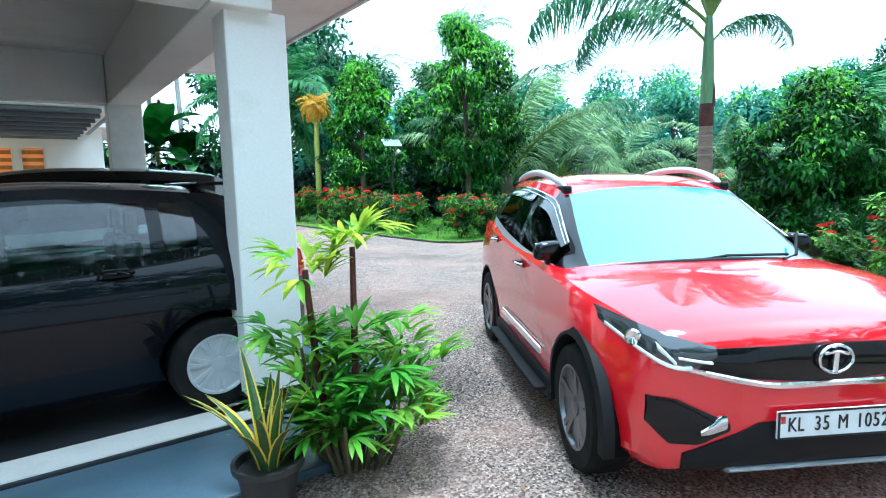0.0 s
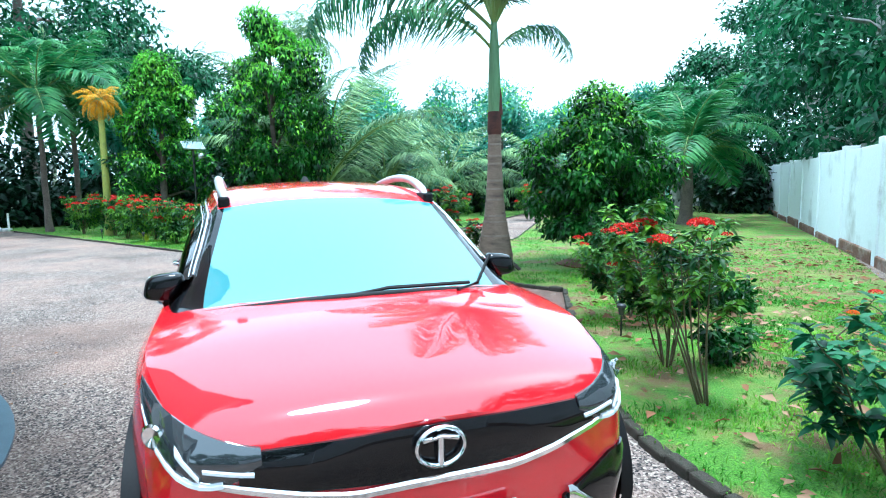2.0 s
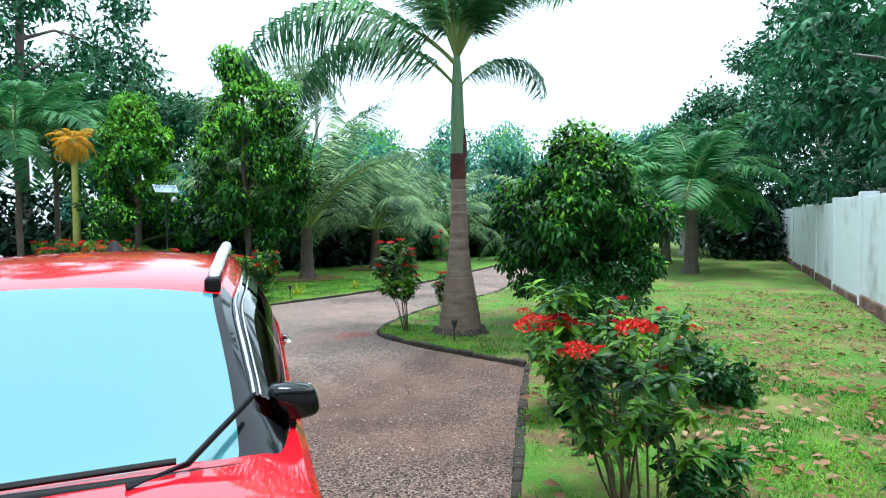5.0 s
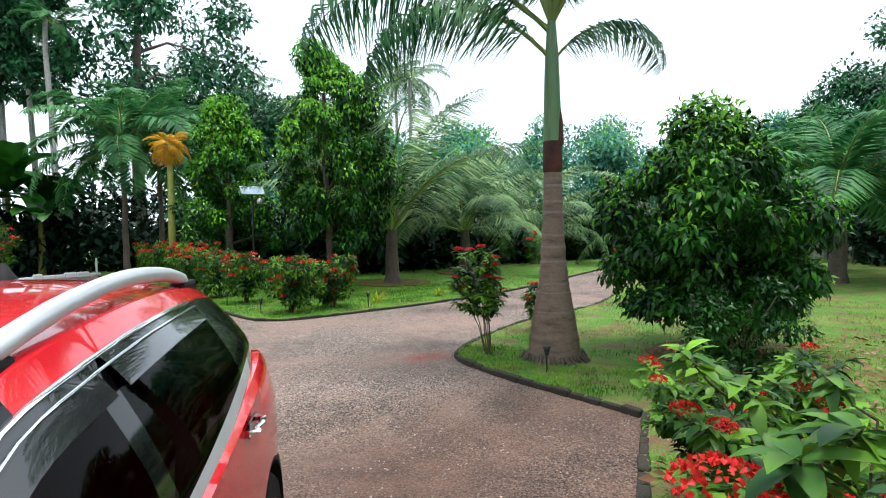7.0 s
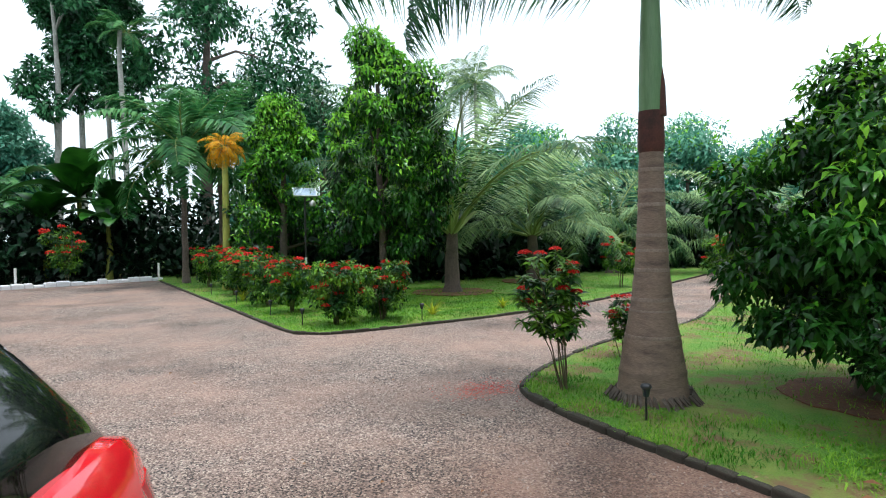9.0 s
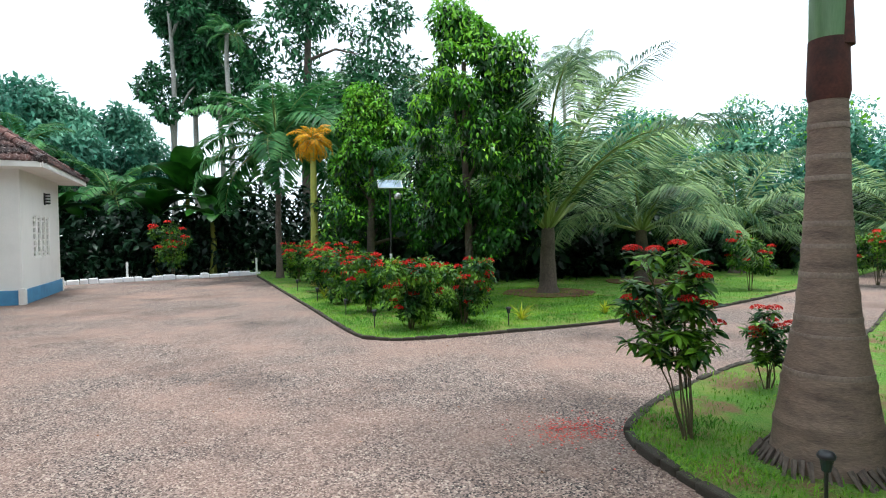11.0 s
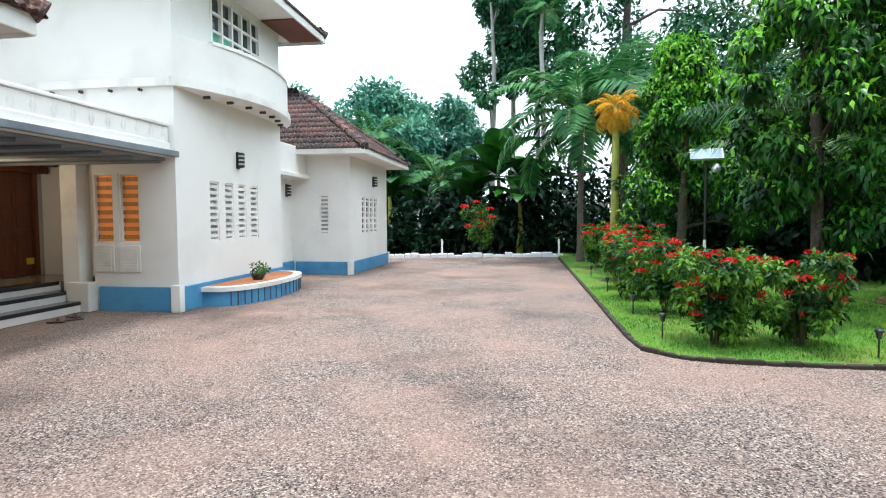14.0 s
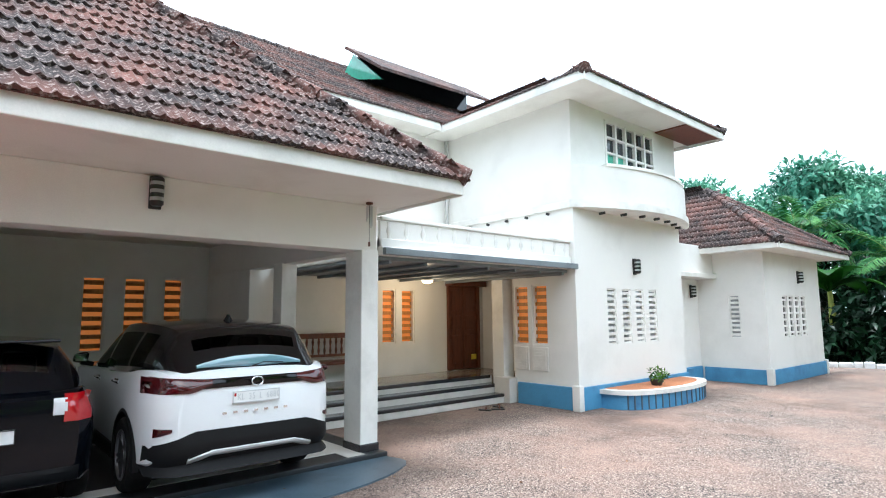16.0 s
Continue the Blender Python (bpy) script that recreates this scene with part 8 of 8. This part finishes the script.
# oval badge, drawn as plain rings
bm = bmesh.new()
ring = [(0.075 * math.cos(2 * math.pi * k / 28), -1.905, 0.765 + 0.058 * math.sin(2 * math.pi * k / 28)) for k in range(29)]
tube(bm, ring, 0.008, 6, False)
tube(bm, [(-0.055, -1.905, 0.785), (0, -1.91, 0.80), (0.055, -1.905, 0.785)], 0.008, 6)
tube(bm, [(0, -1.908, 0.80), (0, -1.905, 0.712)], 0.011, 6)
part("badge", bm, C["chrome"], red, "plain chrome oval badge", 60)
number_plate(red, 0.0, -1.905, 0.49, "KL 35 M 1052", -1)
wiper(red, [(-0.10, -0.985, 1.055), (0.1, -0.96, 1.075), (0.52, -0.90, 1.06)])
wiper(red, [(0.42, -1.0, 1.05), (0.55, -0.93, 1.06), (0.72, -0.70, 1.16)])
bm = bmesh.new()
tube(bm, [(0.74 * u, -0.99 + 0.13 * u * u, 1.05 - 0.055 * u * u) for u in lin(-1, 1, 17)], 0.02, 8)
part("cowl", bm, C["matt"], red, "", 60)
bm = bmesh.new()
bmesh.ops.create_cone(bm, cap_ends=True, segments=10, radius1=0.05, radius2=0.012, depth=0.06, matrix=Matrix.Translation((0, 1.1, 1.585)))
part("roof_antenna", bm, C["matt"], red, "", 60)

# --- white SUV in the carport
wh = thing("suv", (-6.15, 1.57, 0.078), "white SUV with black roof parked in the carport", "car", rz=-90)
TABW = [(-1.01, 0.5, 0.4, 0.6, 0.9, 0.45, 0.95), (-0.95, 0.82, 0.3, 0.62, 0.96, 0.75, 1.02), (-0.8, 0.92, 0.27, 0.66, 1.02, 0.87, 1.1), (-0.5, 0.945, 0.26, 0.68, 1.07, 0.9, 1.15),
        (0.0, 0.94, 0.26, 0.7, 1.10, 0.89, 1.14), (0.5, 0.945, 0.26, 0.72, 1.14, 0.88, 1.16), (0.8, 0.93, 0.28, 0.76, 1.19, 0.85, 1.21), (0.91, 0.88, 0.32, 0.76, 1.18, 0.80, 1.21), (0.97, 0.80, 0.38, 0.76, 1.13, 0.73, 1.18), (1.0, 0.70, 0.46, 0.74, 1.04, 0.63, 1.10)]
WYW, WRW = (-1.38, 1.36), 0.36
car_body(wh, TABW, 2.3, WYW, WRW, C["white"])
WHITE_CABIN = [(-1.1, 0.7, 1.08, 0.68, 1.09, 1.12), (-0.9, 0.80, 1.10, 0.73, 1.12, 1.20), (-0.5, 0.87, 1.12, 0.70, 1.36, 1.43), (-0.15, 0.875, 1.13, 0.665, 1.54, 1.59), (0.3, 0.88, 1.15, 0.68, 1.61, 1.66),
               (0.9, 0.875, 1.18, 0.675, 1.62, 1.67), (1.4, 0.86, 1.20, 0.655, 1.60, 1.65), (1.8, 0.82, 1.21, 0.62, 1.56, 1.61), (1.92, 0.79, 1.20, 0.60, 1.50, 1.56), (2.06, 0.74, 1.18, 0.58, 1.33, 1.38), (2.2, 0.69, 1.15, 0.60, 1.17, 1.185)]
cabin(wh, WHITE_CABIN, -0.15, 1.88, ((-0.7, 0.15), (0.22, 1.1), (1.18, 1.6)), dict(roof=C["glossblack"], pillar=C["glossblack"], screen=C["side"], rear=C["tint"], side=C["tint"], belt=C["chrome"]), (-0.7, 1.6))
seats(wh, (0.05, 1.05), (-0.4, 0.4), 1.15)
YR = curve_y([(0, 2.31), (0.5, 2.305), (0.72, 2.28), (0.82, 2.2), (0.9, 2.05), (0.94, 1.85)])
curved_panel("tail_band", wh, C["glossblack"], lin(-0.86, 0.86, 31), lambda x: 1.03, lambda x: 1.115, YR, 0.02, "gloss black tail band", sgn=1)
curved_panel("rear_bumper", wh, C["matt"], lin(-0.9, 0.9, 31), lambda x: 0.29, lambda x: 0.66 - 0.12 * max(0, (abs(x) - 0.55) / 0.35), YR, 0.03, "black lower bumper", sgn=1)
curved_panel("skid_plate", wh, C["silver"], lin(-0.6, 0.6, 25), lambda x: 0.43 - 0.10 * max(0, (abs(x) - 0.4) / 0.3), lambda x: 0.49 - 0.10 * max(0, (abs(x) - 0.4) / 0.3), YR, 0.04, "silver skid strip", sgn=1)
# added pale panel that paints a sky reflection across the rear glass
curved_panel("rear_shelf_glass", wh, C["blueglass"], lin(-0.52, 0.52), lambda x: 1.20, lambda x: 1.235 + 0.08 * (1 - (abs(x) / 0.52) ** 2), curve_y([(0, 2.19), (0.5, 2.17), (0.7, 2.1)]), 0.02, "pale reflection band of rear glass", sgn=1)
for sx in (-1, 1):
    curved_panel("tail_lamp", wh, C["maroon"], lin(sx * 0.42, sx * 0.925, 17), lambda x: 1.0 + 0.06 * max(0, (0.6 - abs(x)) / 0.2), lambda x: 1.11 + 0.04 * (abs(x) - 0.42) / 0.5, YR, 0.028, "dark red wrap-around tail lamp", sgn=1)
    curved_panel("reflector", wh, C["maroon"], lin(sx * 0.74, sx * 0.86, 5), lambda x: 0.62 + 0.05 * (0.86 - abs(x)) / 0.12, lambda x: 0.70, YR, 0.016, "red triangular reflector", sgn=1)
    for wy in WYW:
        wheel(wh, sx * 0.83, wy, WRW, 0.235, "alloy", sx)
        arch_trim(wh, sx * 0.935, wy, WRW, sx, C["matt"])
    part("sill_cladding", slab(bmesh.new(), sx * 0.82, sx * 0.945, -0.9, 0.9, 0.24, 0.40, 0.02), C["matt"], wh)
    mirror(wh, sx * 1.03, -0.62, 1.2, sx, C["glossblack"])
    door_handle(wh, sx * 0.935, 0.0, 1.0, sx, C["chrome"])
    door_handle(wh, sx * 0.935, 0.95, 1.03, sx, C["chrome"])
number_plate(wh, 0.0, 2.325, 0.93, "KL 35 L 6880", 1, 0.46, 0.11, C["silver"])
for k in range(7):
    part("badge_bar", slab(bmesh.new(), -0.3 + k * 0.1 - 0.02, -0.3 + k * 0.1 + 0.02, 2.315, 2.325, 0.785, 0.807), C["chrome"], wh)
bm = bmesh.new()
tube(bm, [(0.055 * math.cos(2 * math.pi * k / 24), 2.34, 1.07 + 0.04 * math.sin(2 * math.pi * k / 24)) for k in range(25)], 0.008, 6, False)
part("badge", bm, C["chrome"], wh, "plain chrome oval badge", 60)
wiper(wh, [(0.0, 2.2, 1.2), (-0.1, 2.2, 1.235), (-0.32, 2.19, 1.225)])
bm = bmesh.new()
bmesh.ops.create_cone(bm, cap_ends=True, segments=10, radius1=0.05, radius2=0.012, depth=0.07, matrix=Matrix.Translation((0, 1.5, 1.675)))
part("roof_antenna", bm, C["matt"], wh, "", 60)

# --- black hatchback in the carport
bk = thing("hatchback", (-6.27, -0.5, 0.08), "glossy blue-black hatchback parked in the carport", "car", rz=-90)
TABB = [(-1.02, 0.4, 0.32, 0.5, 0.72, 0.36, 0.78), (-0.96, 0.72, 0.24, 0.52, 0.80, 0.66, 0.86), (-0.8, 0.83, 0.2, 0.56, 0.88, 0.78, 0.95), (-0.5, 0.865, 0.19, 0.6, 0.94, 0.82, 1.02),
        (0.0, 0.86, 0.19, 0.62, 0.97, 0.81, 1.02), (0.5, 0.865, 0.19, 0.64, 1.01, 0.80, 1.03), (0.8, 0.865, 0.21, 0.66, 1.05, 0.77, 1.06), (0.93, 0.82, 0.26, 0.66, 1.05, 0.72, 1.06), (1.0, 0.70, 0.36, 0.64, 0.98, 0.62, 1.0)]
WYB, WRB = (-1.2, 1.26), 0.30
car_body(bk, TABB, 1.93, WYB, WRB, C["black"])
HATCH_CABIN = [(-1.05, 0.62, 0.96, 0.60, 0.97, 1.0), (-0.85, 0.72, 0.975, 0.66, 1.0, 1.08), (-0.5, 0.80, 0.99, 0.64, 1.22, 1.29), (-0.12, 0.81, 1.0, 0.60, 1.41, 1.46), (0.3, 0.815, 1.015, 0.62, 1.46, 1.51),
               (0.8, 0.81, 1.04, 0.61, 1.45, 1.50), (1.2, 0.79, 1.08, 0.59, 1.42, 1.475), (1.45, 0.76, 1.09, 0.56, 1.385, 1.43), (1.62, 0.72, 1.07, 0.54, 1.24, 1.29), (1.8, 0.66, 1.02, 0.56, 1.04, 1.06)]
cabin(bk, HATCH_CABIN, -0.12, 1.42, ((-0.62, 0.10), (0.18, 0.92), (1.0, 1.2)), dict(roof=C["black"], pillar=C["black"], screen=C["clear"], rear=C["clear"], side=C["clear"], belt=C["glossblack"]), (-0.6, 1.2), -0.1)
seats(bk, (0.0, 0.85), (-0.34, 0.34), 1.02)
YRB = curve_y([(0, 1.94), (0.6, 1.93), (0.72, 1.87), (0.8, 1.76), (0.85, 1.6)])
for sx in (-1, 1):
    curved_panel("tail_lamp", bk, C["redlens"], lin(sx * 0.58, sx * 0.80, 9), lambda x: 0.80, lambda x: 1.03, YRB, 0.03, "tall red tail lamp", sgn=1)
    curved_panel("reverse_lamp", bk, C["drl"], lin(sx * 0.50, sx * 0.60, 5), lambda x: 0.86, lambda x: 1.0, YRB, 0.032, "white reversing lamp", sgn=1)
    for wy in WYB:
        wheel(bk, sx * 0.765, wy, WRB, 0.19, "cap", sx)
    mirror(bk, sx * 0.93, -0.6, 1.05, sx, C["black"])
    door_handle(bk, sx * 0.86, -0.05, 0.92, sx, C["black"])
    door_handle(bk, sx * 0.858, 0.72, 0.96, sx, C["black"])
    part("body_crease", slab(bmesh.new(), sx * 0.855, sx * 0.874, -1.0, 1.1, 0.80, 0.812, 0.004), C["black"], bk)
part("roof_spoiler", slab(bmesh.new(), -0.56, 0.56, 1.26, 1.64, 1.465, 1.49, 0.012), C["black"], bk, "roof spoiler")
curved_panel("rear_bumper", bk, C["matt"], lin(-0.72, 0.72), lambda x: 0.27, lambda x: 0.42, YRB, 0.02, "", sgn=1)
number_plate(bk, 0, 1.955, 0.72, "", 1, 0.5, 0.12)

# ---------------------------------------------------------------- carport roof tiles, each a piece
for side, count in (("E", 400), ("N", 0)):
    near = CARPORT_TILES[side][:count]
    for m in near[:298]:
        ob = new("roof_tile", TILE)
        ob.parent = rf
        ob.matrix_basis = HO @ m
    rest = near[298:] + CARPORT_TILES[side][count:]
    if rest:
        tiles_joined(rest, house)
